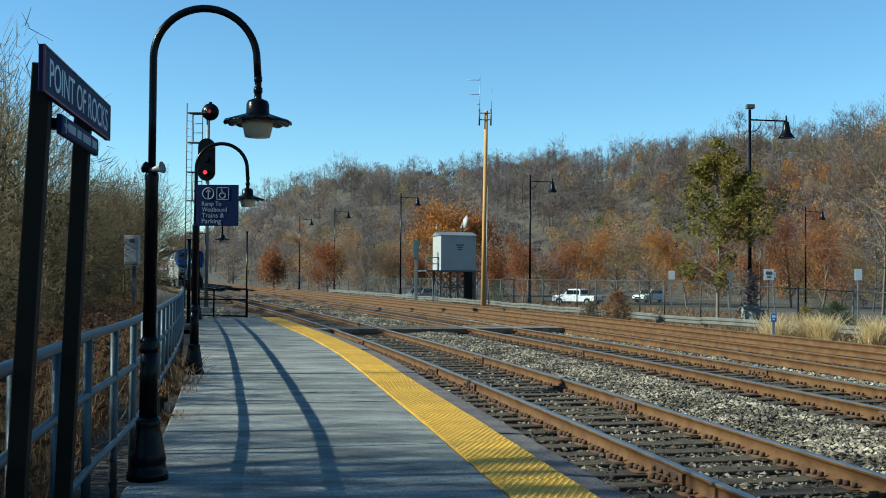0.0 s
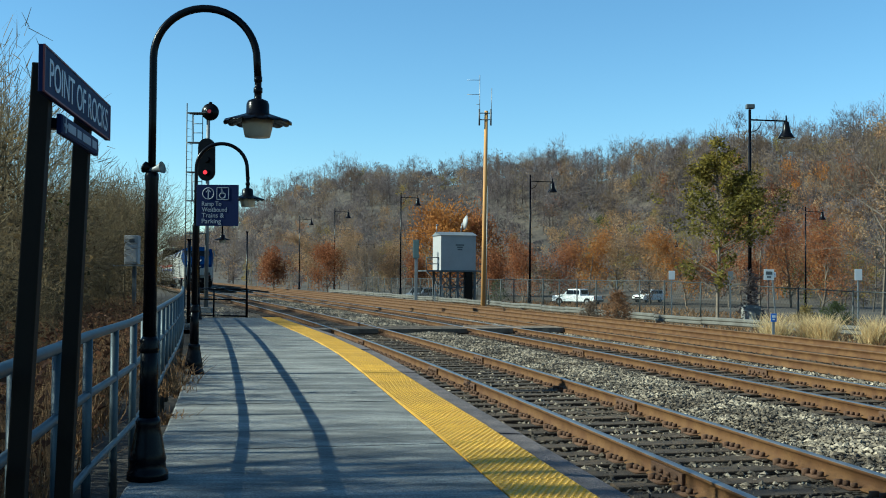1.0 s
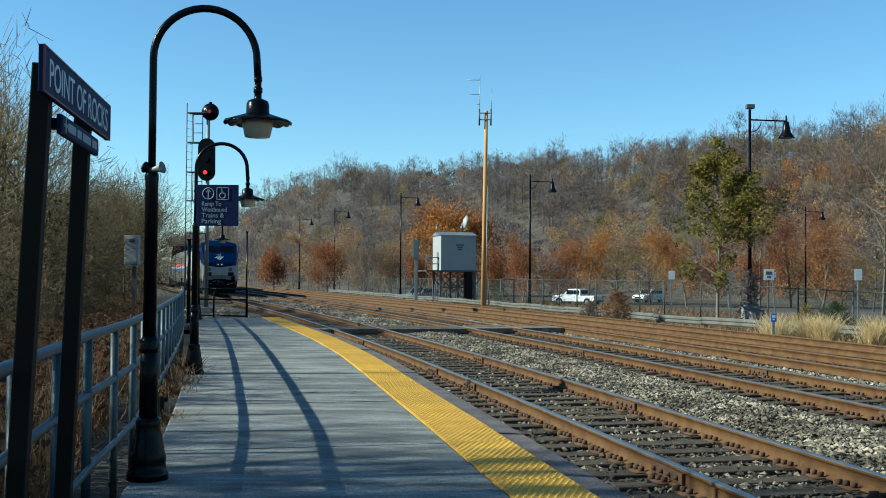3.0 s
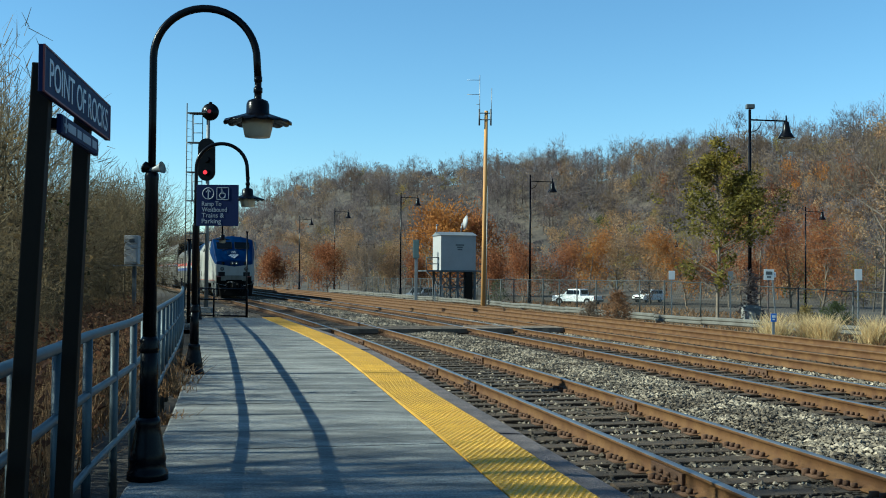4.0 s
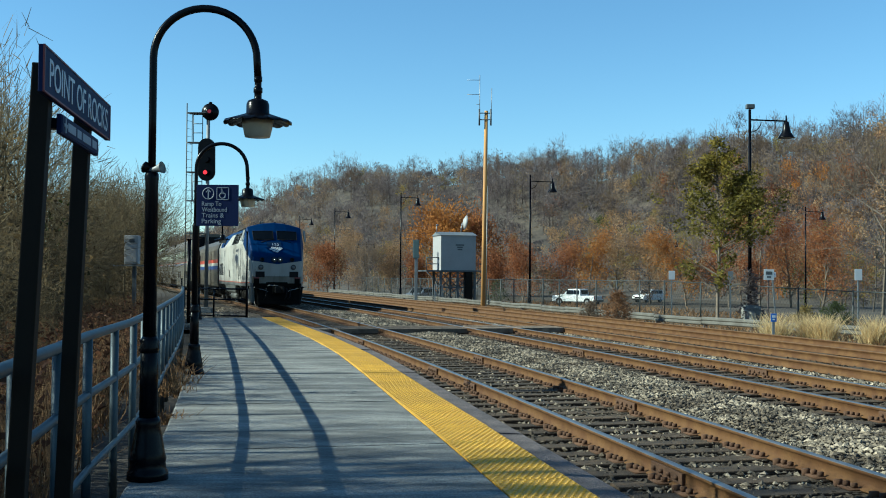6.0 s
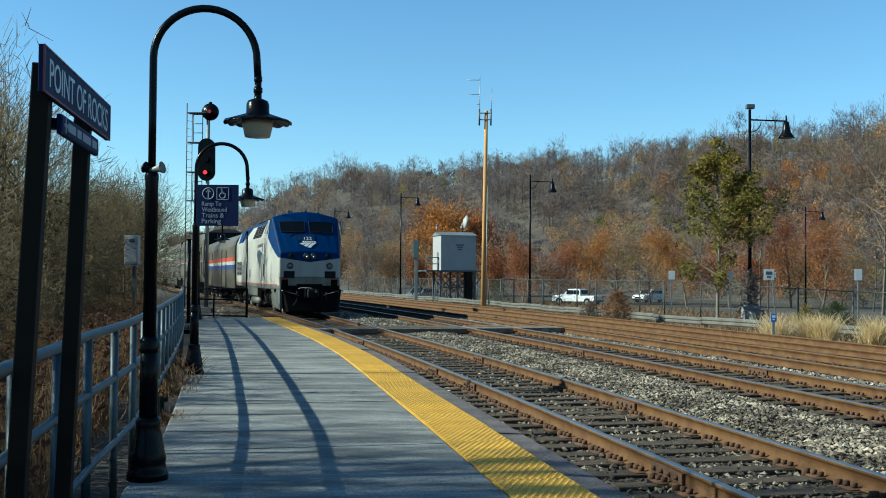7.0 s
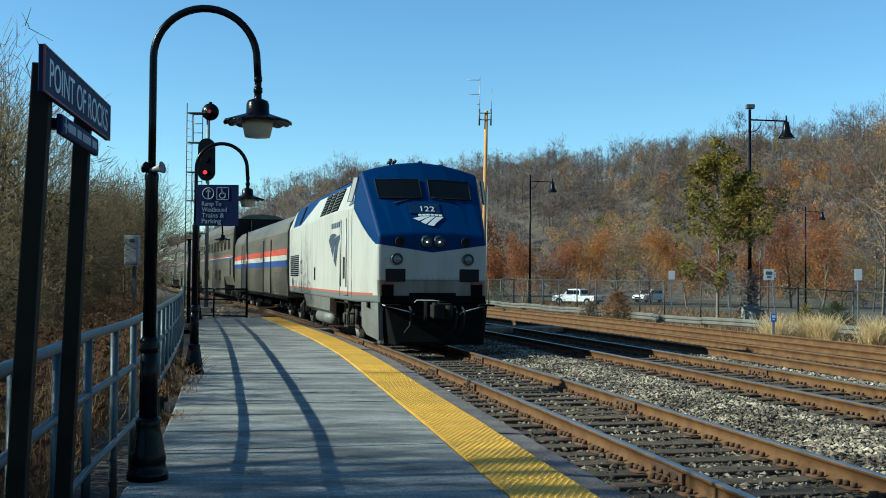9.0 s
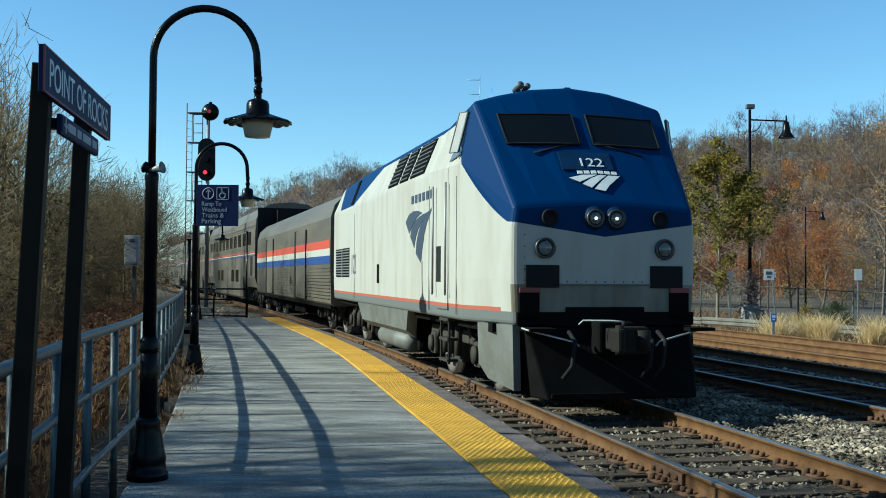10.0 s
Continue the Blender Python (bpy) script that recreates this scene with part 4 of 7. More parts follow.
    # black plate on the face, standing in for the opening's shade
    part("nose_opening", boxes(((0, -0.012, 1.13), (1.05, 0.03, 0.24)), bevel=0.01), M["under"], c, "black plate for the opening above the coupler")
    part("buffer_beam", boxes(((0.02, 0.05, 1.105), (2.36, 0.16, 0.165)), bevel=0.012), M["under"], c, "black beam across the front")
    part("nose_rivet", rods(*[((x, -0.004, 1.565), (x, 0.01, 1.565), 0.011) for x in np.arange(-0.5, 0.55, 0.125)], *[((-1.06, -0.004, z), (-1.06, 0.01, z), 0.010) for z in np.arange(1.3, 2.15, 0.14)], seg=6), M["galv_dark"], c)
    # pilot, coupler, hoses
    bm = bmesh.new()
    loft(bm, [[(-0.9, -0.42, 0.14), (1.05, -0.42, 0.14), (1.12, -0.02, 1.0), (-1.05, -0.02, 1.0)], [(-1.02, 0.30, 0.14), (1.25, 0.30, 0.14), (1.36, 0.30, 1.0), (-1.12, 0.30, 1.0)]])
    bevelled(part("pilot", bm, M["under"], c, "black steel pilot plate"), 0.03)
    bm = boxes(((0, -0.35, 0.88), (0.30, 0.7, 0.26)), ((0.06, -0.72, 0.88), (0.34, 0.18, 0.32)), ((-0.16, -0.80, 0.88), (0.10, 0.26, 0.28)), bevel=0.03)
    rod(bm, (-0.16, -0.84, 0.72), (-0.16, -0.84, 1.06), 0.05, seg=12)
    rod(bm, (0.16, -0.80, 0.76), (0.16, -0.80, 1.0), 0.085, seg=12)
    rod(bm, (0.0, -0.6, 1.02), (0.0, -0.6, 1.10), 0.03, seg=8)
    part("coupler", bm, M["coupler"], c)
    bm = bmesh.new()
    tube(bm, [(0.0, -0.6, 1.09), (-0.12, -0.5, 1.10), (-0.45, -0.42, 1.10), (-0.5, -0.4, 1.05)], 0.011, 6)
    part("uncoupling_lever", bm, M["rail_grey"], c)
    part("draft_pocket", boxes(((0, -0.24, 0.88), (0.46, 0.30, 0.40)), bevel=0.03), M["under"], c)
    part("pilot_step", boxes(((1.12, -0.22, 0.985), (0.34, 0.42, 0.04)), ((-0.95, -0.22, 0.985), (0.34, 0.42, 0.04)), ((0.0, -0.43, 0.20), (1.7, 0.04, 0.05))), M["under"], c)
    for x in (-0.55, 0.45, 0.62):
        bm = bmesh.new()
        tube(bm, [(x, -0.2, 0.95), (x, -0.42, 0.85), (x - 0.05, -0.45, 0.55), (x - 0.16, -0.42, 0.40)], 0.028, 8)
        part("air_hose", bm, M["rubber"], c)
    for s in (-1, 1):
        bm = bmesh.new()
        tube(bm, [(s * 1.15, -0.2, 1.0), (s * 1.12, -0.36, 0.98), (s * 0.55, -0.40, 0.84), (s * 0.5, -0.42, 0.79)], 0.011, 8)
        part("handrail", bm, M["rail_grey"], c)
    # side skirts, tank, equipment
    for s in (-1, 1):
        bm = bmesh.new()
        loft(bm, [[(s * 1.10, 0.05, 1.03), (s * 1.30, 0.85, 1.03), (s * 1.30, 0.85, 0.50), (s * 1.24, 0.6, 0.32), (s * 1.08, 0.05, 0.22)], [(s * 1.20, 0.03, 1.03), (s * 1.42, 0.85, 1.03), (s * 1.40, 0.85, 0.50), (s * 1.34, 0.6, 0.32), (s * 1.18, 0.03, 0.22)]])
        part("front_skirt", bm, M["skirt"], c, "grey side skirt panel")
        bm = bmesh.new()
        loft(bm, [[(s * 1.30, y0, 1.03), (s * 1.30, y1, 1.03), (s * 1.26, y1 - 0.35, 0.55), (s * 1.26, y0 + 0.35, 0.55)] if s > 0 else [(s * 1.30, y0, 1.03), (s * 1.30, y1, 1.03), (s * 1.26, y1 - 0.35, 0.55), (s * 1.26, y0 + 0.35, 0.55)] for y0, y1 in ((5.1, 10.6),)] + [[(s * 1.48, 5.1, 1.03), (s * 1.48, 10.6, 1.03), (s * 1.44, 10.2, 0.68), (s * 1.44, 5.4, 0.68)]])
        part("tank_skirt", bm, M["skirt"], c, "grey fuel tank skirt")
        part("air_reservoir", rods(((s * 1.2, 5.9, 0.44), (s * 1.2, 8.6, 0.44), 0.18), seg=16), M["skirt"], c)
    part("fuel_tank", boxes(((0, 8.0, 0.65), (2.3, 4.6, 0.72)), bevel=0.08), M["under"], c)
    part("underframe", boxes(((0, 7.4, 0.98), (2.7, 14.0, 0.12))), M["under"], c)
    bogie(c, 3.3)
    bogie(c, 12.3)
    # cab door, steps and windows
    for s in (-1, 1):
        side = lambda y, z: Vector((s * 1.522, y, z))
        lean = lambda y, z: Vector((s * (1.52 - (z - 3.2) * 0.41 + 0.006), y, z))
        part("cab_door", boxes(((s * 1.518, 2.42, 2.15), (0.02, 0.66, 2.0)), bevel=0.006), M["loco"], c)
        for k in (2.04, 2.84):
            part("grab_rail", rods((side(k, 1.35) + Vector((s * 0.05, 0, 0)), side(k, 2.95) + Vector((s * 0.05, 0, 0)), 0.016), seg=8), M["galv"], c)
        # dark plate on the side, standing in for the recess's shade
        part("door_recess", boxes(((s * 1.520, 2.62, 1.80), (0.030, 0.26, 0.52))), M["rubber"], c)
        part("step_ladder", boxes(*[((s * 1.42, 2.42, z), (0.16, 0.5, 0.04)) for z in (0.42, 0.72, 1.0)], ((s * 1.47, 2.18, 0.70), (0.03, 0.03, 0.66)), ((s * 1.47, 2.66, 0.70), (0.03, 0.03, 0.66))), M["truck_steel"], c)
        out = [lean(1.50, 3.30), lean(2.05, 3.24), lean(1.95, 3.80), lean(1.45, 3.86)]
        n = Vector((s * 1.0, 0, 0.41)).normalized()
        part("cab_window", plate(out, 0.01, n), M["lens"], c, "pale reflecting cab side window")
        for a, b in ((3.75, 4.85), (5.05, 5.75), (5.95, 6.85)):
            g = part("grille", plate([lean(a, 3.24), lean(b, 3.24), lean(b, 3.80), lean(a, 3.80)], 0.01, n), M["under"], c, "dark louvred grille")
            part("louvre", boxes(*[(lean((a + b) / 2, 3.28 + 0.078 * k) + n * 0.016, (0.02, b - a - 0.05, 0.018)) for k in range(7)]), M["galv_dark"], g)
        part("grille", plate([lean(11.2, 3.24), lean(11.55, 3.24), lean(11.75, 3.8), lean(11.4, 3.8)], 0.01, n), M["under"], c)
        g = part("louvre_panel", boxes(((s * 1.518, 12.8, 1.92), (0.012, 2.3, 0.68))), M["under"], c, "dark louvred side panel")
        part("louvre", boxes(*[((s * 1.526, 12.8, 1.63 + 0.065 * k), (0.012, 2.25, 0.026)) for k in range(10)], ((s * 1.528, 12.8, 1.92), (0.02, 0.10, 0.68))), M["galv"], g)
        for y in (1.6, 3.3, 10.9):
            part("panel_seam", boxes(((s * 1.521, y, 2.05), (0.008, 0.02, 1.9))), M["galv_dark"], c)
        part("hatch", boxes(((s * 1.315, 0.55, 1.72), (0.02, 0.36, 0.40)), rot=Matrix.Rotation(s * -0.254, 4, "Z")), M["loco"], c)
        # black plate on the side, for the filler recess's shade
        part("filler_recess", boxes(((s * 1.524, 7.8, 1.66), (0.012, 0.22, 0.36))), M["under"], c)
        # swept marking and its word as plain bars
        for outline in SWEPT_BARS:
            part("side_marking", plate([side(y, z) for y, z in outline], 0.006, (s, 0, 0)), M["logo_grey"], c, "dark blue swept bar marking")
        run = Matrix(((0, 0, s, 0), (s, 0, 0, 0), (0, 1, 0, 0), (0, 0, 0, 1)))
        for k, digit in enumerate("122"):
            lettering("side_number", digit, 0.62, M["logo_grey"], c, Matrix.Translation((s * 1.523, 10.98 + s * (0.22 * k - 0.30), 1.66)) @ run, 0.07 if digit == "1" else 0.17)
        for k in range(6):
            part("side_lettering", boxes(((s * 1.525, 3.15 + 0.28 * k, 2.87), (0.006, 0.18, 0.13))), M["logo_grey"], c)
        xt, xb, w = (1.39, 1.53, 0.075) if s < 0 else (1.50, 1.58, 0.11)
        quad = [(s * xt, 1.46, 3.87), (s * (xt + w), 1.62, 3.87), (s * (xb + w), 1.62, 3.31), (s * xb, 1.46, 3.31)]
        mir = part("mirror", plate(quad, 0.02, (s * 0.9, -0.42, 0)), M["mirror_face"], c, "pale wing mirror on the cab side")
        bm = bmesh.new()
        tube(bm, [Vector(p) + Vector((s * 0.012, -0.006, 0)) for p in quad + quad[:1]], 0.016, 6)
        part("mirror_frame", bm, M["galv_dark"], mir)
    for y, n, w in ((4.2, 1.6, 1.1), (7.8, 3.2, 1.2), (11.6, 2.2, 1.1)):
        part("roof_vent", boxes(((0, y, 4.22), (w, n, 0.10)), bevel=0.02), M["under"], c)
    part("horn", rods(((-0.66, 1.75, 4.24), (-0.66, 1.45, 4.27), 0.03, 0.055), ((-0.54, 1.75, 4.24), (-0.54, 1.5, 4.27), 0.03, 0.045), ((-0.60, 1.75, 4.12), (-0.60, 1.75, 4.27), 0.03)), M["galv_dark"], c)
    for x, z in ((0.1, 4.27), (0.6, 4.21)):
        part("antenna", boxes(((x, 1.7, z), (0.08, 0.12, 0.07))), M["rubber"], c)
    TRAIN.append((c, 0.0, 3.3, 9.0))
    return c


def make_baggage():
    c = thing("baggage_car", "stainless baggage car with a red, white and blue stripe", "railway car")
    half = [(1.42, 0.80), (1.50, 0.88), (1.53, 1.9), (1.52, 3.15), (1.42, 3.48), (1.15, 3.75), (0.7, 3.93), (0, 4.0)]
    bm = bmesh.new()
    loft(bm, [[(x, y, z) for x, z in mirror(half)] for y in (0.0, 20.0)])
    part("body", bm, M["stainless"], c)
    for s in (-1, 1):
        for z0, z1, mat in ((1.92, 2.14, "stripe_blue"), (2.14, 2.33, "stripe_white"), (2.33, 2.56, "stripe_red")):
            part("stripe", boxes(((s * 1.532, 10.0, (z0 + z1) / 2), (0.012, 19.9, z1 - z0))), M[mat], c)
        part("corrugation", boxes(*[((s * 1.536, 10.0, z), (0.016, 19.8, 0.02)) for z in np.arange(1.0, 1.9, 0.09)]), M["stainless"], c)
        for y in (5.6, 14.6):
            d = part("door", boxes(((s * 1.545, y, 1.95), (0.02, 2.2, 2.1)), bevel=0.006), M["stainless"], c)
            part("stripe", boxes(((s * 1.557, y, 2.445), (0.008, 2.2, 0.23))), M["stripe_red"], d)
            part("stripe", boxes(((s * 1.557, y, 2.235), (0.008, 2.2, 0.19))), M["stripe_white"], d)
            part("stripe", boxes(((s * 1.557, y, 2.03), (0.008, 2.2, 0.22))), M["stripe_blue"], d)
            # dark bar on the side, standing in for the shade in the open gap
            part("door_gap", boxes(((s * 1.545, y + 1.25, 1.95), (0.04, 0.36, 2.15))), M["rubber"], d)
            part("door_seal", boxes(((s * 1.55, y - 1.12, 1.95), (0.03, 0.06, 2.1))), M["rubber"], d)
        part("sill", boxes(((s * 1.45, 10.0, 0.78), (0.06, 19.8, 0.10))), M["under"], c)
    for y in (-0.15, 20.15):
        part("diaphragm", boxes(((0, y, 2.3), (1.2, 0.3, 2.4))), M["rubber"], c)
    part("underframe", boxes(((0, 10.0, 0.92), (2.4, 19.2, 0.2)), ((0, 8.5, 0.62), (2.3, 2.6, 0.5)), ((0, 12.0, 0.62), (2.2, 2.0, 0.45))), M["under"], c)
    bogie(c, 2.9, 2.6, False)
    bogie(c, 17.1, 2.6, False)
    TRAIN.append((c, 15.15, 2.9, 14.2))
    return c


def make_superliner(first):
    c = thing("passenger_car", "tall two-level stainless passenger car with dark window bands", "railway car", group="two-level passenger cars")
    half = [(1.40, 0.42), (1.52, 0.52), (1.55, 1.5), (1.55, 3.6), (1.50, 4.15), (1.30, 4.62), (0.8, 4.85), (0, 4.92)]
    bm = bmesh.new()
    loft(bm, [[(x, y, z) for x, z in mirror(half)] for y in (4.6, 21.0)])
    upper = [(1.40, 1.02)] + half[2:3] + [(1.55, 2.2)] + half[3:]
    for y0, y1 in ((0.0, 4.6), (21.0, 25.4)):
        loft(bm, [[(x, y, z) for x, z in mirror(upper)] for y in (y0, y1)])
    part("body", bm, M["stainless"], c)
    for s in (-1, 1):
        for z0, z1, mat in ((2.46, 2.51, "stripe_blue"), (2.55, 2.59, "stripe_white"), (2.63, 2.68, "stripe_red")):
            part("stripe", boxes(((s * 1.553, 12.7, (z0 + z1) / 2), (0.012, 25.3, z1 - z0))), M[mat], c)
        me = None
        for k in range(11):
            if me is None:
                o = part("window", boxes(((s * 1.55, 0, 0), (0.02, 1.35, 0.62)), bevel=0.008), M["glass_dark"], c)
                me = o.data
            else:
                o = new("window", me)
                o.parent = c
            o.location = (0, 2.2 + 2.1 * k, 3.32)
        for y in (7.4, 9.6, 15.5, 17.6):
            o = new("window", me)
            o.parent = c
            o.location = (0, y, 1.55)
        part("door", boxes(((s * 1.552, 12.6, 1.5), (0.02, 0.8, 1.95)), bevel=0.006), M["stainless"], c)
        part("corrugation", boxes(*[((s * 1.552, 12.7, z), (0.014, 25.2, 0.025)) for z in (2.85, 3.75, 3.86)]), M["stainless"], c)
        part("vent", boxes(((s * 1.555, 1.3, 2.0), (0.014, 0.8, 0.9))), M["rubber"], c)
    for y in (-0.03, 25.43):
        part("end_wall", boxes(((0, y, 3.0), (2.9, 0.04, 3.3)), bevel=0.01), M["rubber"], c, "dark end wall")
        part("diaphragm", boxes(((0, y - 0.15 if y < 1 else y + 0.15, 3.4), (1.2, 0.3, 2.3))), M["rubber"], c)
    bogie(c, 2.6, 2.6, False)
    bogie(c, 22.8, 2.6, False)
    TRAIN.append((c, first, 2.6, 20.2))
    return c


make_loco()
make_baggage()
for k in range(4):
    make_superliner(35.75 + 26.0 * k)


# ---------------------------------------------------------------- vegetation
def leaf_material(name, base, second, island=0.25):
    """Leaves and fine twigs: part of the light goes through them."""
    m = material(name, base, 0.8, var=0.2, scale=0.07, second=second, island=island, spec=0.2)
    t = m.node_tree
    b = t.nodes["Principled BSDF"]
    thin = t.nodes.new("ShaderNodeBsdfTranslucent")
    mix = t.nodes.new("ShaderNodeMixShader")
    mix.inputs[0].default_value = 0.48
    t.links.new(b.inputs["Base Color"].links[0].from_socket, thin.inputs["Color"])
    t.links.new(b.outputs[0], mix.inputs[1])
    t.links.new(thin.outputs[0], mix.inputs[2])
    t.links.new(mix.outputs[0], t.nodes["Material Output"].inputs["Surface"])
    return m


M["twig_grey"] = leaf_material("grey bare twigs", (0.130, 0.104, 0.100), (0.28, 0.23, 0.22), 0.06)
M["twig_brown"] = leaf_material("brown bare twigs", (0.165, 0.117, 0.084), (0.33, 0.245, 0.17), 0.06)
M["twig_near"] = leaf_material("brown thicket twigs", (0.130, 0.094, 0.054), (0.23, 0.175, 0.095))
M["leaf_rust"] = leaf_material("rust autumn leaves", (0.27, 0.090, 0.036), (0.43, 0.20, 0.085))
M["leaf_orange"] = leaf_material("orange autumn leaves", (0.52, 0.23, 0.055), (0.40, 0.165, 0.05))
M["leaf_olive"] = leaf_material("olive autumn leaves", (0.28, 0.22, 0.08), (0.46, 0.33, 0.10))
M["leaf_green"] = leaf_material("dull green leaves", (0.065, 0.085, 0.03), (0.11, 0.12, 0.04))
M["leaf_tan"] = leaf_material("tan dry leaves", (0.52, 0.34, 0.185), (0.32, 0.19, 0.10))
M["reed"] = leaf_material("dry tan reeds", (0.33, 0.20, 0.10), (0.17, 0.09, 0.042), 0.65)
M["straw"] = leaf_material("pale straw grass", (0.95, 0.74, 0.40), (0.74, 0.55, 0.27), 0.35)


def skeleton_tree(rng, height, spread, levels, kids, up=0.35, bare=0.25):
    """Limbs of a tree as rows of start, end, two radii, level."""
    segs = []

    def limb(p, d, length, r, lev):
        n = 4 if lev == 0 else 3
        for i in range(n):
            d2 = d + rng.normal(0, 0.10 + 0.07 * lev, 3)
            d2[2] += 0.08 * up * lev
            d = d2 / np.linalg.norm(d2)
            q = p + d * length / n
            r2 = r * (0.82 if lev == 0 else 0.72)
            segs.append((*p, *q, r, r2, lev))
            if lev < levels and (lev > 0 or (i + 1) / n > bare):
                for _ in range(kids[lev]):
                    a = rng.uniform(0, 6.283)
                    side = np.array([math.cos(a), math.sin(a), rng.uniform(0.1, 0.9) * (1.1 - spread * 0.4)])
                    side /= np.linalg.norm(side)
                    nd = d * (1 - spread * 0.75) + side * spread
                    nd /= np.linalg.norm(nd)
                    limb(p + (q - p) * rng.uniform(0.3, 1.0), nd, length * rng.uniform(0.38, 0.62) * (1.15 - 0.35 * i / n), r2 * 0.55, lev + 1)
            p, r = q, r2

    limb(np.zeros(3), np.array([0.0, 0.0, 1.0]), height * 0.8, height * 0.016, 0)
    return np.array(segs)


def prisms(segs, sides=3, grow=1.0):
    """Tapered three-sided limbs."""
    if not len(segs):
        return np.zeros((0, 3)), np.zeros((0, 4), int)
    a, b = segs[:, 0:3], segs[:, 3:6]
    d = b - a
    d = d / np.maximum(np.linalg.norm(d, axis=1, keepdims=True), 1e-6)
    ref = np.where(np.abs(d[:, 2:3]) > 0.9, np.array([[1.0, 0, 0]]), np.array([[0, 0, 1.0]]))
    u = np.cross(d, ref)
    u /= np.maximum(np.linalg.norm(u, axis=1, keepdims=True), 1e-6)
    w = np.cross(d, u)
    rings = []
    for p, r in ((a, segs[:, 6:7]), (b, segs[:, 7:8])):
        for k in range(sides):
            t = k * 2 * math.pi / sides
            rings.append(p + grow * r * (math.cos(t) * u + math.sin(t) * w))
    v = np.stack(rings, 1)
    f = np.array([(k, (k + 1) % sides, sides + (k + 1) % sides, sides + k) for k in range(sides)])
    n = len(segs)
    return v.reshape(-1, 3), (f[None] + 2 * sides * np.arange(n)[:, None, None]).reshape(-1, 4)


def blades(rng, tips, count, length, width, jitter, droop=0.0, upright=0.3):
    """Thin twig or leaf blades round given places."""
    p = tips[rng.integers(0, len(tips), count)] + rng.normal(0, jitter, (count, 3))
    d = rng.normal(0, 1, (count, 3))
    d[:, 2] = d[:, 2] * 0.6 + upright - droop
    d /= np.linalg.norm(d, axis=1, keepdims=True)
    e = np.cross(d, rng.normal(0, 1, (count, 3)))
    e /= np.maximum(np.linalg.norm(e, axis=1, keepdims=True), 1e-6)
    L = length * rng.uniform(0.6, 1.4, (count, 1))
    W = width * rng.uniform(0.6, 1.4, (count, 1))
    v = np.stack([p - e * W / 2, p + e * W / 2, p + d * L + e * W / 5, p + d * L - e * W / 5], 1)
    return v.reshape(-1, 3), (np.arange(4)[None] + 4 * np.arange(count)[:, None])


def ribbons(segs, least):
    """The finest limbs as thin flat strips."""
    a, b = segs[:, 0:3], segs[:, 3:6]
    d = b - a
    e = np.cross(d, np.array([[0.3, 0.5, 0.8]]) + d[:, [1, 2, 0]])
    e /= np.maximum(np.linalg.norm(e, axis=1, keepdims=True), 1e-6)
    w0, w1 = np.maximum(segs[:, 6:7], least), np.maximum(segs[:, 7:8], least * 0.7)
    v = np.stack([a - e * w0, a + e * w0, b + e * w1, b - e * w1], 1)
    return v.reshape(-1, 3), np.arange(4)[None] + 4 * np.arange(len(segs))[:, None]


def join(pieces):
    vs, fs, n = [], [], 0
    for v, f in pieces:
        vs.append(v)
        fs.append(f + n)
        n += len(v)
    return np.concatenate(vs), np.concatenate(fs)


def template(seed, height, spread, levels, kids, twigs, length, width, jitter, grow=1.0, skip_last=False, bare=0.25):
    rng = np.random.default_rng(seed)
    s = skeleton_tree(rng, height, spread, levels, kids, bare=bare)
    outer = s[s[:, 8] >= levels - 1]
    mids = np.concatenate([outer[:, 3:6], (outer[:, 0:3] + outer[:, 3:6]) / 2])
    wood = prisms(s[s[:, 8] < levels], 3, grow)
    if not skip_last:
        wood = join([wood, ribbons(s[s[:, 8] >= levels], 0.004)])
    return wood, blades(rng, mids, twigs, length, width, jitter, 0.0, 1.1 if length > 1 else 0.3)


def plant(templates, places, rng):
    """Copies of tree shapes at (x, y, z, size): one set of points and faces."""
    out = []
    for x, y, z, k in places:
        v, f = templates[rng.integers(0, len(templates))]
        a = rng.uniform(0, 6.283)
        c, s = math.cos(a), math.sin(a)
        q = np.stack([(v[:, 0] * c - v[:, 1] * s) * k + x, (v[:, 0] * s + v[:, 1] * c) * k + y, v[:, 2] * k * rng.uniform(0.9, 1.1) + z], 1)
        out.append((q, f))
    return join(out)


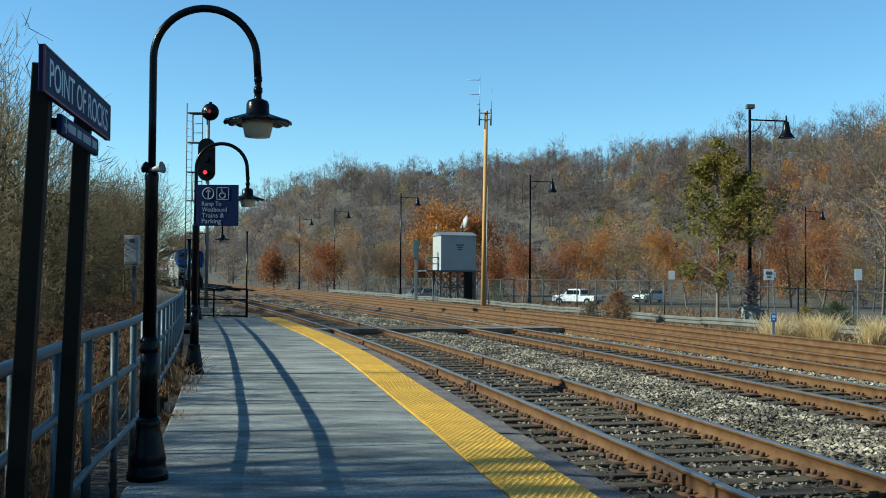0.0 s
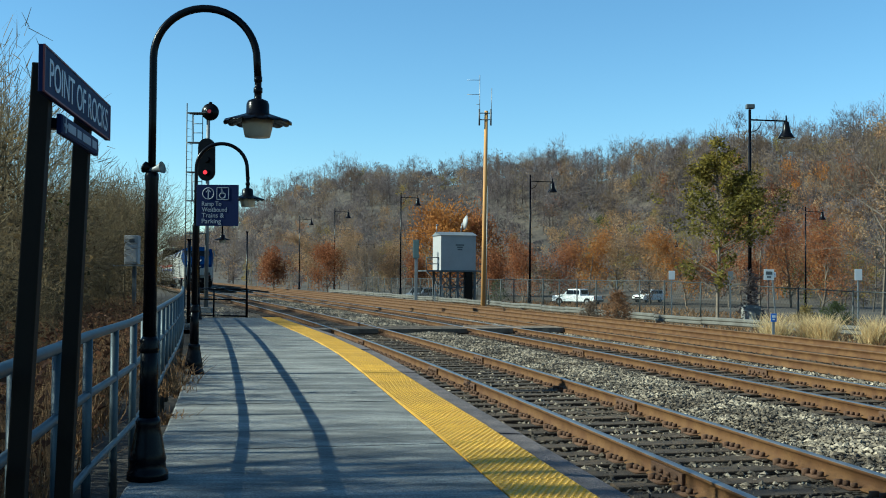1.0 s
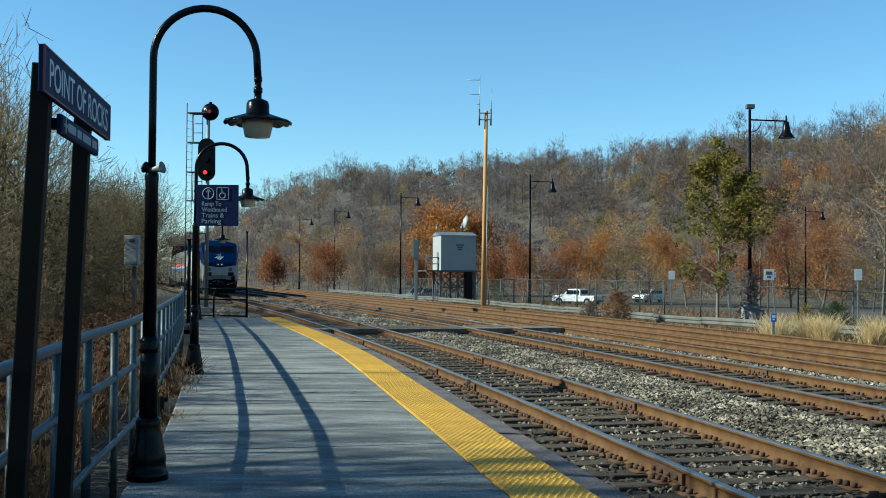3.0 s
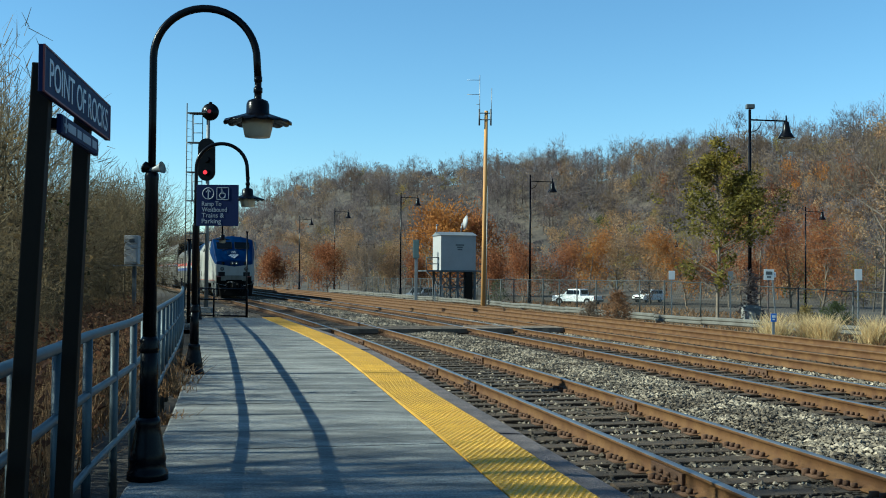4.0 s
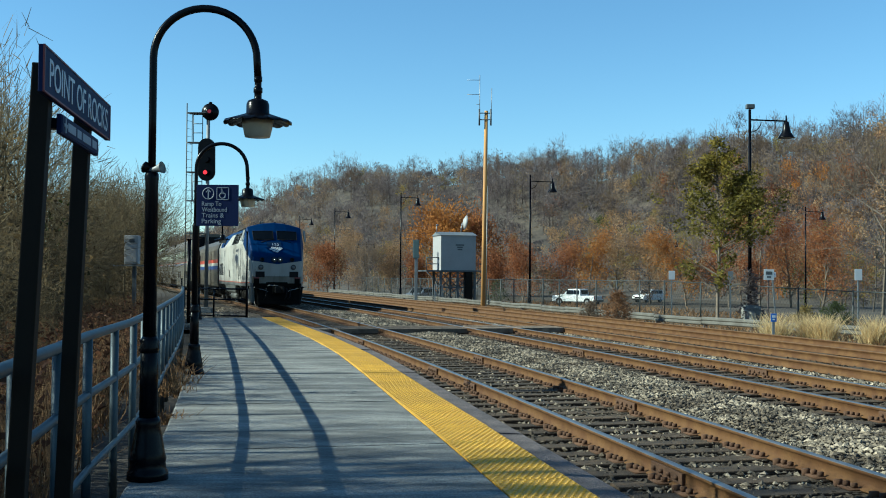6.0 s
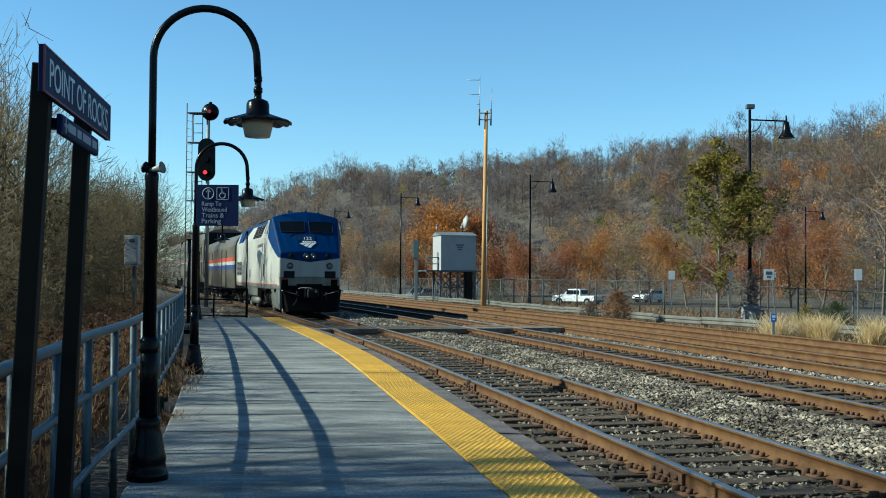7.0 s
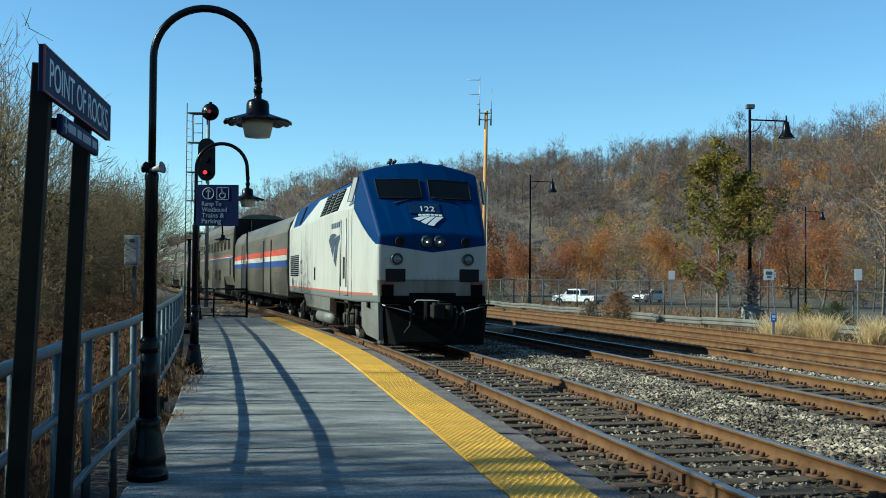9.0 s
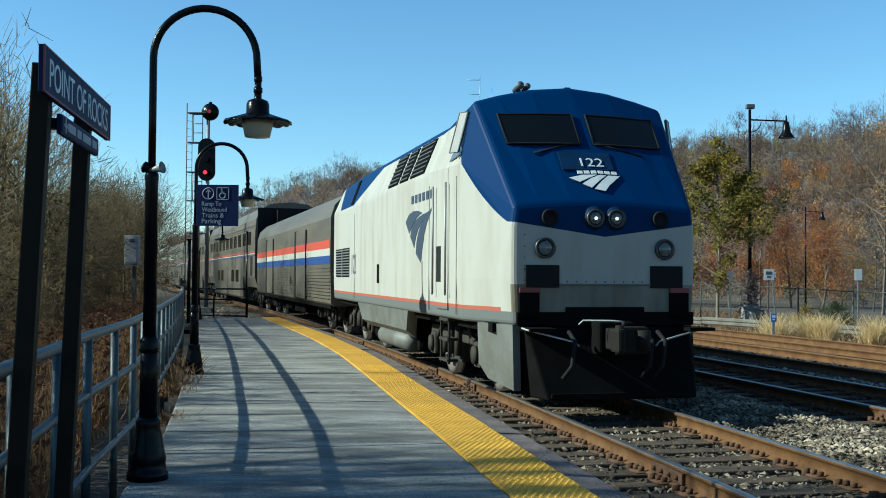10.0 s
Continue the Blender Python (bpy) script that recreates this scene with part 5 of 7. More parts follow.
# -- wooded ridge
def crown_tree(seed, height, count, length, width, wide=0.30, limbs=12, fine=0.13, trunk=1.0, twigs=4, apart=False):
    """A tree with a trunk, forked limbs and an uneven crown of fine sprays gathered round the limbs' ends."""
    rng = np.random.default_rng(seed)
    c = height * rng.uniform(0.54, 0.62)
    rx, rz = height * wide * rng.uniform(0.85, 1.15), height * rng.uniform(0.32, 0.40)
    r0 = 0.012 * height * trunk
    bend = rng.normal(0, 0.02 * height, 2)
    fork = np.array([bend[0], bend[1], height * 0.24])
    top = np.array([bend[0] * 1.6, bend[1] * 1.6, height * 0.94])
    segs = [(0, 0, 0, *fork, r0, r0 * 0.75, 0), (*fork, *top, r0 * 0.7, r0 * 0.12, 0)]
    ends = [top]
    for _ in range(limbs):
        d = rng.normal(0, 1, 3)
        d /= np.linalg.norm(d)
        d[2] = abs(d[2]) ** 0.8 * (1 if rng.random() < 0.68 else -1.05)
        tip = np.array([d[0] * rx, d[1] * rx, c + d[2] * rz]) + np.array([bend[0], bend[1], 0])
        tip[:2] *= rng.uniform(0.7, 1.08)
        root = fork + (top - fork) * np.clip((tip[2] - fork[2]) / (top[2] - fork[2]) - rng.uniform(0.25, 0.5), 0, 0.7)
        knee = root + (tip - root) * 0.5 + np.array([0, 0, -0.03 * height]) + rng.normal(0, 0.02 * height, 3)
        segs += [(*root, *knee, r0 * 0.4, r0 * 0.26, 1), (*knee, *tip, r0 * 0.26, r0 * 0.08, 1)]
        for _ in range(4):
            b = knee + (tip - knee) * rng.uniform(0.0, 0.9)
            e = b + (tip - root) * rng.uniform(0.15, 0.4) + rng.normal(0, 0.075 * height, 3)
            if _ < twigs:
                segs.append((*b, *e, r0 * 0.15, r0 * 0.05, 2))
            ends += [e, (b + e) / 2]
        ends.append(tip)
    ends = np.array(ends)
    w = rng.uniform(0.3, 1.0, len(ends))
    p = ends[rng.choice(len(ends), count, p=w / w.sum())] + rng.normal(0, fine * rx, (count, 3))
    out = p - np.array([bend[0], bend[1], c - rz * 0.7])
    out /= np.linalg.norm(out, axis=1, keepdims=True)
    d = out + rng.normal(0, 0.55, (count, 3))
    d /= np.linalg.norm(d, axis=1, keepdims=True)
    e = np.cross(d, rng.normal(0, 1, (count, 3)))
    e /= np.maximum(np.linalg.norm(e, axis=1, keepdims=True), 1e-6)
    L, W = length * rng.uniform(0.5, 1.5, (count, 1)), width * rng.uniform(0.6, 1.4, (count, 1))
    v = np.stack([p - e * W / 2, p + e * W / 2, p + d * L + e * W / 4, p + d * L - e * W / 4], 1).reshape(-1, 3)
    wood, spray = prisms(np.array(segs), 3), (v, np.arange(4)[None] + 4 * np.arange(count)[:, None])
    return (wood, spray) if apart else join([wood, spray])


def make_ridge_woods():
    rng = np.random.default_rng(21)
    bare = [crown_tree(30 + i, 15.0, 340, 0.68, 0.225, 0.32, 8, 0.15, 1.4, 1) for i in range(8)]
    leafy = [crown_tree(40 + i, 13.0, 500, 0.46, 0.33, 0.36, 8, 0.15, 1.0, 0) for i in range(7)]
    groups = {k: [] for k in ("twig_grey", "twig_brown", "leaf_rust", "leaf_orange", "leaf_olive", "leaf_green", "leaf_tan")}
    n = 0
    while n < 1150:
        u = -0.29 + 0.75 * rng.uniform(0.0, 1.0) ** 1.1
        d = float(ridge_distance(u))
        f = rng.uniform(0.0, 1.0) ** 0.75
        y = d * (0.37 + 0.66 * f)
        x = u * y
        o = (x - centre_x(y)) / 1.03
        if -8 < o < (30 if y < 170 else 16):
            continue
        z = float(ground_z(x, y))
        low = 1 - f
        warm = max(0, u) * 1.3
        c1 = noise.noise(Vector((x * 0.022, y * 0.022, 3.0)))
        c2 = noise.noise(Vector((x * 0.030, y * 0.030, 9.0)))
        w = np.array([0.62 - 0.30 * low - 0.5 * warm, 0.26 + 0.2 * warm, 0.01 + 0.05 * low + 0.10 * warm, 0.005 + 0.015 * low + 0.09 * warm, 0.08 + 0.06 * low + 0.22 * warm, 0.02, 0.06 + 0.30 * low + 0.1 * warm])
        w *= np.array([1 + c1, 1 - c1, math.exp(4 * c2), math.exp(4 * c2), math.exp(-4 * c2), 1.0, math.exp(-3 * c1)])
        w[2:] *= float(np.interp(f + 0.9 * max(0, 0.2 - u), (0.25, 0.75), (1.0, 0.22)))      # bare towards the top
        w = np.maximum(w, 0.003)
        key = list(groups)[rng.choice(7, p=w / w.sum())]
        size = rng.uniform(0.72, 1.12) * (1.0 if key.startswith("twig") else 0.85) * (0.55 + 0.45 * f) * float(np.interp(y / d, (0.72, 0.88, 0.93), (1.0, 0.75, 0.5)))
        groups[key].append((x, y, z - 0.3, size))
        n += 1
    brush = [crown_tree(100 + i, 5.5, 190, 0.65, 0.22, 0.5, 6, 0.24, 1.0, 0) for i in range(5)]
    scrub = []
    while len(scrub) < 620:                 # scrub under the bare crowns
        u = rng.uniform(-0.28, 0.46)
        y = float(ridge_distance(u)) * (0.42 + 0.58 * rng.uniform(0.0, 1.0) ** 0.7)
        x = u * y
        if not -8 < (x - centre_x(y)) / 1.03 < 24:
            scrub.append((x, y, float(ground_z(x, y)) - 0.4, rng.uniform(0.6, 1.25)))
    v, f = plant(brush, scrub, rng)
    tagged(mesh_np("ridge_scrub", v, f, M["twig_grey"]), "grey-brown leafless scrub under the ridge's trees", "scrub", kind="stuff")
    skyline = []
    for i in range(150):                     # the open row of trees along the skyline
        u = -0.22 + 0.66 * (i + rng.uniform(-0.45, 0.45)) / 150
        y = float(ridge_distance(u)) * rng.uniform(0.98, 1.05)
        skyline.append((u * y, y, float(ground_z(u * y, y)) - 0.3, rng.uniform(0.72, 1.30)))
    lacy = [crown_tree(90 + i, 14.0, 300, 1.2, 0.075, 0.26, 9, 0.10, 1.4, 2) for i in range(8)]
    v, f = plant(lacy, skyline, rng)
    tagged(mesh_np("skyline_trees", v, f, M["twig_grey"]), "open row of leafless trees along the ridge top", "woods", kind="stuff")
    words = {"twig_grey": "leafless grey trees on the ridge", "twig_brown": "leafless brown trees on the ridge", "leaf_rust": "rust-red autumn trees on the ridge", "leaf_orange": "orange autumn trees on the ridge", "leaf_olive": "yellow-olive autumn trees on the ridge", "leaf_green": "dull green trees among the bare woods", "leaf_tan": "tan-leaved trees at the ridge's foot"}
    for key, places in groups.items():
        v, f = plant(bare if key.startswith("twig") else leafy, places, rng)
        tagged(mesh_np("ridge_woods", v, f, M[key]), words[key], "woods", kind="stuff")


make_ridge_woods()


# -- thicket behind the railing
def make_thicket():
    rng = np.random.default_rng(8)
    tall = [crown_tree(60 + i, 8.0, 850, 0.50, 0.021, 0.30, 11, 0.14, 0.8, 2) for i in range(6)]
    bush = [join([template(70 + i, 3.2, 0.75, 3, (2, 3, 2), 800, 0.30, 0.012, 0.16, 1.0, False, 0.0)[k] for k in (0, 1)]) for i in range(4)]
    places, low = [], []
    for k in range(120):
        if k < 58:
            y, o = rng.uniform(13, 46), -rng.uniform(8.2, 15)
        elif k >= 90:                                    # denser clump beyond the signal
            y = rng.uniform(48, 88)
            x = -y * rng.uniform(0.275, 0.36)
            places.append((x, y, float(ground_z(x, y)) - 0.1, min(1.2, (1.8 + 0.090 * y) / 7.2) * rng.uniform(0.75, 1.05)))
            continue
        else:
            y = rng.uniform(40, 160)
            o = -rng.uniform(7.0, 20)
        p = on_line(y, o)
        size = rng.uniform(0.6, 0.95)
        if y < 24:                                      # kept low beside the platform, so that more sun reaches it
            size = rng.uniform(0.30, 0.45)
        if p.x > -0.415 * y:                            # heights capped to fit the treetops seen from the camera
            size = min(size, (1.8 + 0.085 * y) / 7.8)
        places.append((p.x, p.y, float(ground_z(p.x, p.y)) - 0.1, size))
    for _ in range(54):
        y = rng.uniform(5, 70)
        o = -rng.uniform(7.4, 14)
        p = on_line(y, o)
        low.append((p.x, p.y, float(ground_z(p.x, p.y)) - 0.1, rng.uniform(0.6, 1.25)))
    # trees outside the view, added to throw branch shadows on platform and near tracks
    stout = [join(template(80 + i, 9.5, 0.5, 3, (2, 3, 2), 140, 0.4, 0.016, 0.08, 1.9, False, 0.45)) for i in range(4)]
    row = []
    for y in (1.0, 2.6, 3.8, 4.6, 5.4, 6.0, 6.9, 7.6, 9.0, 11.0):
        x = -(0.47 * max(y, 0) + 11.0) - rng.uniform(0, 7)
        row.append((x, y, float(ground_z(x, y)) - 0.1, rng.uniform(0.75, 1.2)))
    for y in (3.9, 4.3, 4.6, 5.2, 5.7, 6.4, 6.9, 7.6, 8.2, 9.4):
        x = -rng.uniform(13.5, 19.0)
        row.append((x, y - 1.5, float(ground_z(x, y - 1.5)) - 0.1, rng.uniform(1.05, 1.35)))
    v, f = plant(stout, row, rng)
    tagged(mesh_np("thicket", v, f, M["twig_near"]), "taller leafless trees out of view, shading the platform", "woods", kind="stuff")
    # slimmer trees left of the view, added for thinner shadow streaks
    slim = [join(template(60 + i, 8, 0.6, 3, (2, 3, 2), 120, 0.28, 0.012, 0.04, 1.5, False)) for i in range(5)]
    side = []
    for y in (4.0, 4.8, 5.6, 6.4, 7.2, 8.2):       # beside the platform's near end, placed for their shadows
        x = -rng.uniform(13.0, 17.5)
        side.append((x, y, float(ground_z(x, y)) - 0.1, rng.uniform(0.85, 1.15)))
    for _ in range(18):                                  # beside the middle of the platform, placed for their shadows
        y = rng.uniform(9, 24)
        x = -rng.uniform(12.0, 17.0)
        side.append((x, y, float(ground_z(x, y)) - 0.1, rng.uniform(0.6, 0.95)))
    v, f = plant(slim, side, rng)
    tagged(mesh_np("thicket", v, f, M["twig_near"]), "slim leafless trees added to streak the platform with shade", "woods", kind="stuff")
    for _ in range(42):                                  # shading the line beyond the signal
        p = on_line(rng.uniform(88, 175), -rng.uniform(6.5, 13))
        places.append((p.x, p.y, float(ground_z(p.x, p.y)) - 0.1, rng.uniform(1.05, 1.5)))
    for _ in range(19):                                  # tall clump further along the line
        y = rng.uniform(30, 50)
        x = -y * rng.uniform(0.405, 0.50)
        places.append((x, y, float(ground_z(x, y)) - 0.1, (2.2 + 0.205 * y) / 8.0 * rng.uniform(0.8, 1.05)))
    v, f = plant(tall, places, rng)
    tagged(mesh_np("thicket", v, f, M["twig_near"]), "tangled leafless trees behind the railing", "woods", kind="stuff")
    v, f = plant(bush, low, rng)
    tagged(mesh_np("thicket", v, f, M["twig_near"]), "tangled leafless bushes behind the railing", "bushes", kind="stuff")


make_thicket()


def make_ivy():
    """Dead leaves and ivy caught in the thicket, in clusters."""
    for mat, n, seed, label, size in ((M["leaf_ivy"], 34, 51, "dark green ivy climbing the bare trees", 0.11), (M["leaf_dead"], 250, 52, "brown dead leaves caught in the thicket", 0.085)):
        rng = np.random.default_rng(seed)
        core = []
        for _ in range(n):
            p = on_line(rng.uniform(12, 60), -rng.uniform(8.0, 15))
            if rng.random() < 0.42:
                y = rng.uniform(48, 85)
                p = Vector((-y * rng.uniform(0.28, 0.36), y, 0))
            z = float(ground_z(p.x, p.y)) + rng.uniform(0.3, 0.9 + 0.085 * p.y)
            core.append(np.array([p.x, p.y, z]) + rng.normal(0, 1, (26, 3)) * np.array([0.45, 0.45, 0.8]))
        v, f = blades(rng, np.concatenate(core), n * 190, size, size * 0.7, 0.15)
        tagged(mesh_np("thicket_leaves", v, f, mat), label, "leaves", kind="stuff")


M["leaf_ivy"] = leaf_material("dark ivy leaves", (0.035, 0.045, 0.014), (0.06, 0.065, 0.02), 0.5)
M["leaf_dead"] = leaf_material("dead brown leaves", (0.085, 0.058, 0.028), (0.15, 0.105, 0.05), 0.5)
M["leaf_bramble"] = leaf_material("red-brown bramble leaves", (0.16, 0.075, 0.04), (0.09, 0.05, 0.03), 0.6)
make_ivy()


def grass(name, rng, points, height, width, mat, label, lean=0.25):
    n = len(points)
    a = rng.uniform(0, 6.283, n)
    e = np.stack([np.cos(a), np.sin(a), np.zeros(n)], 1)
    h = height * rng.uniform(0.55, 1.25, (n, 1))
    w = width * rng.uniform(0.7, 1.3, (n, 1))
    t = np.stack([rng.normal(0, lean, n), rng.normal(0, lean, n), np.ones(n)], 1)
    bend = np.stack([rng.normal(0, lean, n), rng.normal(0, lean, n), np.zeros(n)], 1)
    mid, top = points + t * h * 0.55, points + t * h + bend * h * 0.7
    v = np.stack([points - e * w / 2, points + e * w / 2, mid + e * w / 2, mid - e * w / 2, top + e * w / 8, top - e * w / 8], 1).reshape(-1, 3)
    f = (np.array([(0, 1, 2, 3), (3, 2, 4, 5)])[None] + 6 * np.arange(n)[:, None, None]).reshape(-1, 4)
    return tagged(mesh_np(name, v, f, mat), label, "grass", kind="stuff")


def along(rng, n, y, o, near=1.0):
    ys = y[0] + (y[1] - y[0]) * rng.random(n) ** near
    os = rng.uniform(*o, n)
    p = np.array([on_line(a, b)[:] for a, b in zip(ys, os)])
    p[:, 2] = ground_z(p[:, 0], p[:, 1]) - 0.03
    return p


def clumps(rng, n, each, y, o, r):
    c = along(rng, n, y, o)
    p = np.repeat(c, each, 0) + np.concatenate([rng.normal(0, r, (n * each, 2)), np.zeros((n * each, 1))], 1)
    p[:, 2] = ground_z(p[:, 0], p[:, 1]) - 0.03
    return p


g_rng = np.random.default_rng(17)
grass("reeds", g_rng, along(g_rng, 30000, (3, 60), (-10.5, -6.05), 1.6), 0.95, 0.009, M["reed"], "tall dry tan reeds behind the railing", 0.16)
stems = along(g_rng, 2600, (3.5, 34), (-9.5, -6.0), 1.5)
stems[:, 2] += g_rng.uniform(0.15, 1.15, len(stems))
tagged(mesh_np("bramble_leaves", *blades(g_rng, stems, 15000, 0.075, 0.05, 0.13), M["leaf_bramble"]), "curled red-brown bramble leaves among the reeds", "leaves", kind="stuff")
grass("dry_grass", g_rng, along(g_rng, 7000, (10, 100), (-14, -6), 1.2), 0.7, 0.02, M["reed"], "matted dry brown grass in the thicket", 0.5)


# ---------------------------------------------------------------- beyond the tracks
def at_ground(x, y, dz=0.0):
    return Matrix.Translation((x, y, float(ground_z(x, y)) + dz))


def make_yard_lamp(x, y, height, arms=(1,), flood=False, arm=1.6, group="car park lamps"):
    l = thing("street_lamp", "tall black lamp post with a bell-shaped lantern on an arm", "street lamp", at_ground(x, y), group)
    h = height
    part("post", rods(((0, 0, 0), (0, 0, h), 0.085, 0.06)), M["black"], l)
    bm = bmesh.new()
    lathe(bm, [(0.2, 0), (0.2, 0.1), (0.14, 0.25), (0.12, 0.9), (0.09, 1.0)], 14)
    part("base", bm, M["black"], l)
    for s in arms:
        a = part("arm", rods(((0, 0, h - 0.45), (s * arm, 0, h - 0.5), 0.035)), M["black"], l)
        bm = bmesh.new()
        tube(bm, [(0, 0, h - 1.0)] + [(s * (0.5 * math.sin(t)), 0, h - 1.0 + 0.5 * (1 - math.cos(t))) for t in np.linspace(0.1, 1.5, 7)], 0.02, 6)
        part("brace", bm, M["black"], l)
        bm = bmesh.new()
        lathe(bm, [(0.03, 0.25), (0.04, 0.0), (0.12, -0.05), (0.15, -0.25), (0.20, -0.50), (0.34, -0.70), (0.36, -0.74), (0.05, -0.70)], 18, (s * arm, 0, h - 0.5))
        part("lantern", bm, M["black"], l)
    if flood:
        part("floodlight", boxes(((0, -0.05, h + 0.12), (0.36, 0.26, 0.2)), bevel=0.03), M["galv_dark"], l)
    return l


make_yard_lamp(13.43, 45.66, 9.6, (1,), True)
for px, z, h, arms in ((938, 75, 9.75, (1,)), (709, 100, 10.1, (1,)), (1426, 100, 10.2, (1,)), (592, 125, 10.1, (1,)), (530, 145, 10.2, (1,)), (579, 240, 9.4, (-1, 1)), (648, 210, 10.0, (-1, 1)), (1180, 170, 9.4, (1,))):
    make_yard_lamp((px - 784) / 1847 * z, z, h, arms)
# ivy-covered pier at the foot of the tall lamp
pier = thing("lamp_pier", "grey concrete pier overgrown with dead vines", "concrete pier", at_ground(13.43, 45.5, -0.05))
bm = bmesh.new()
lathe(bm, [(0.42, 0), (0.42, 0.95), (0.36, 1.05), (0.15, 1.08)], 14, smooth=False)
part("concrete", bm, M["concrete"], pier)
vr = np.random.default_rng(3)
vine = np.stack([0.42 * np.cos(np.linspace(0, 6.28, 60)), 0.42 * np.sin(np.linspace(0, 6.28, 60)), vr.uniform(0.1, 2.6, 60)], 1)
vine[vine[:, 2] > 1.0, :2] *= 0.4
vine_mesh = blades(vr, vine, 900, 0.2, 0.05, 0.10)
tagged(mesh_np("vines", *vine_mesh, M["twig_grey"], pier), kind="stuff")


def make_shelter():
    s = thing("equipment_shelter", "grey metal equipment shelter raised on a dark steel frame", "equipment shelter", Matrix.Translation((0.80, 75.0, -0.5)) @ Matrix.Rotation(radians(15), 4, "Z"))
    W, D, z0, z1 = 2.58, 2.3, 2.5, 4.98
    part("cabin", boxes(((0, 0, (z0 + z1) / 2), (W, D, z1 - z0)), bevel=0.03), M["shed"], s)
    bm = bmesh.new()
    loft(bm, [[(-W / 2 - 0.08, -D / 2 - 0.1, z1), (-W / 2 - 0.08, D / 2 + 0.1, z1), (-W / 2 - 0.08, 0, z1 + 0.28)], [(W / 2 + 0.08, -D / 2 - 0.1, z1), (W / 2 + 0.08, D / 2 + 0.1, z1), (W / 2 + 0.08, 0, z1 + 0.28)]])
    part("roof", bm, M["galv"], s)
    for x in (-0.62, 1.05):
        part("panel_rib", boxes(((x, -D / 2 - 0.004, (z0 + z1) / 2), (0.03, 0.012, z1 - z0 - 0.1))), M["shed"], s)
    for k, (w, z) in enumerate(((0.62, 4.30), (0.40, 4.14), (0.34, 3.98))):
        part("notice", boxes(((0.1, -D / 2 - 0.03, z), (w, 0.012, 0.09))), M["galv_dark"], s)
    for x in (-1.25, 0.0, 1.25):
        for y in (-1.0, 1.0):
            part("leg", boxes(((x, y, 1.25), (0.14, 0.14, 2.5))), M["galv_dark"], s)
    for y in (-1.0, 1.0):
        for a, b in ((-1.25, 0.0), (0.0, 1.25)):
            for za, zb in ((0.2, 1.3), (1.3, 2.4)):
                part("brace", rods(((a, y, za), (b, y, zb), 0.035)), M["galv_dark"], s)
                part("brace", rods(((a, y, zb), (b, y, za), 0.035)), M["galv_dark"], s)
    for x in (-1.25, 1.25):
        part("brace", rods(((x, -1, 0.2), (x, 1, 2.4), 0.035)), M["galv_dark"], s)
    for z in (0.15, 1.3, 2.42):
        part("beam", boxes(((0, -1.0, z), (2.7, 0.12, 0.12))), M["galv_dark"], s)
    part("deck", boxes(((-0.15, 0, 2.46), (4.4, 2.5, 0.10))), M["galv_dark"], s)
    for x0, x1 in ((-2.35, -1.45), (1.45, 2.0)):
        for z in (2.95, 3.4):
            part("guard_rail", rods(((x0, -1.2, z), (x1, -1.2, z), 0.03)), M["galv_dark"], s)
        for x in (x0, x1):
            part("guard_post", rods(((x, -1.2, 2.5), (x, -1.2, 3.4), 0.03)), M["galv_dark"], s)
    part("strut", rods(((-2.3, -1.1, 2.4), (-1.25, -1.0, 1.4), 0.04)), M["galv_dark"], s)
    part("strut", rods(((2.0, -1.1, 2.4), (1.25, -1.0, 1.4), 0.04)), M["galv_dark"], s)
    part("duct", boxes(((0.75, -1.05, 1.25), (0.55, 0.5, 2.3)), bevel=0.05), M["post_brown"], s)
    part("small_gate", boxes(((-1.75, -1.3, 0.75), (0.08, 0.08, 1.5)), ((-1.2, -1.3, 0.75), (0.08, 0.08, 1.5)), ((-1.47, -1.3, 1.46), (0.6, 0.06, 0.06)), ((-1.47, -1.3, 0.75), (0.75, 0.05, 0.06))), M["galv"], s)
    # dish on the roof
    bm = bmesh.new()
    lathe(bm, [(0.02, 0.02), (0.3, 0.05), (0.52, 0.16), (0.53, 0.15), (0.3, 0.02), (0.03, -0.03)], 24)
    bm.transform(Matrix.Translation((0.75, 0.2, 6.0)) @ Matrix.Rotation(radians(28), 4, "Y") @ Matrix.Rotation(radians(70), 4, "Y"))
    d = part("dish", bm, M["shed"], s, "pale satellite dish seen from the side")
    part("dish_mount", rods(((0.55, 0.2, 5.2), (0.62, 0.2, 5.9), 0.04)), M["galv"], s)
    part("camera_mast", rods(((-1.45, -0.6, 5.1), (-1.45, -0.6, 5.75), 0.03), ((-1.5, -0.6, 5.72), (-1.35, -0.6, 5.72), 0.06)), M["galv"], s)


make_shelter()


def make_steel_post():
    s = thing("steel_post", "pale steel post with a green equipment box", "post", Matrix.Translation((-1.90, 74.2, -0.5)))
    part("post", boxes(((0, 0, 1.8), (0.22, 0.22, 3.6)), bevel=0.02), M["galv"], s)
    part("equipment_box", boxes(((-0.02, -0.05, 4.0), (0.42, 0.3, 1.3)), bevel=0.03), M["green_box"], s)


M["green_box"] = material("grey-green cabinet paint", (0.10, 0.15, 0.15), 0.6, var=0.1)
make_steel_post()


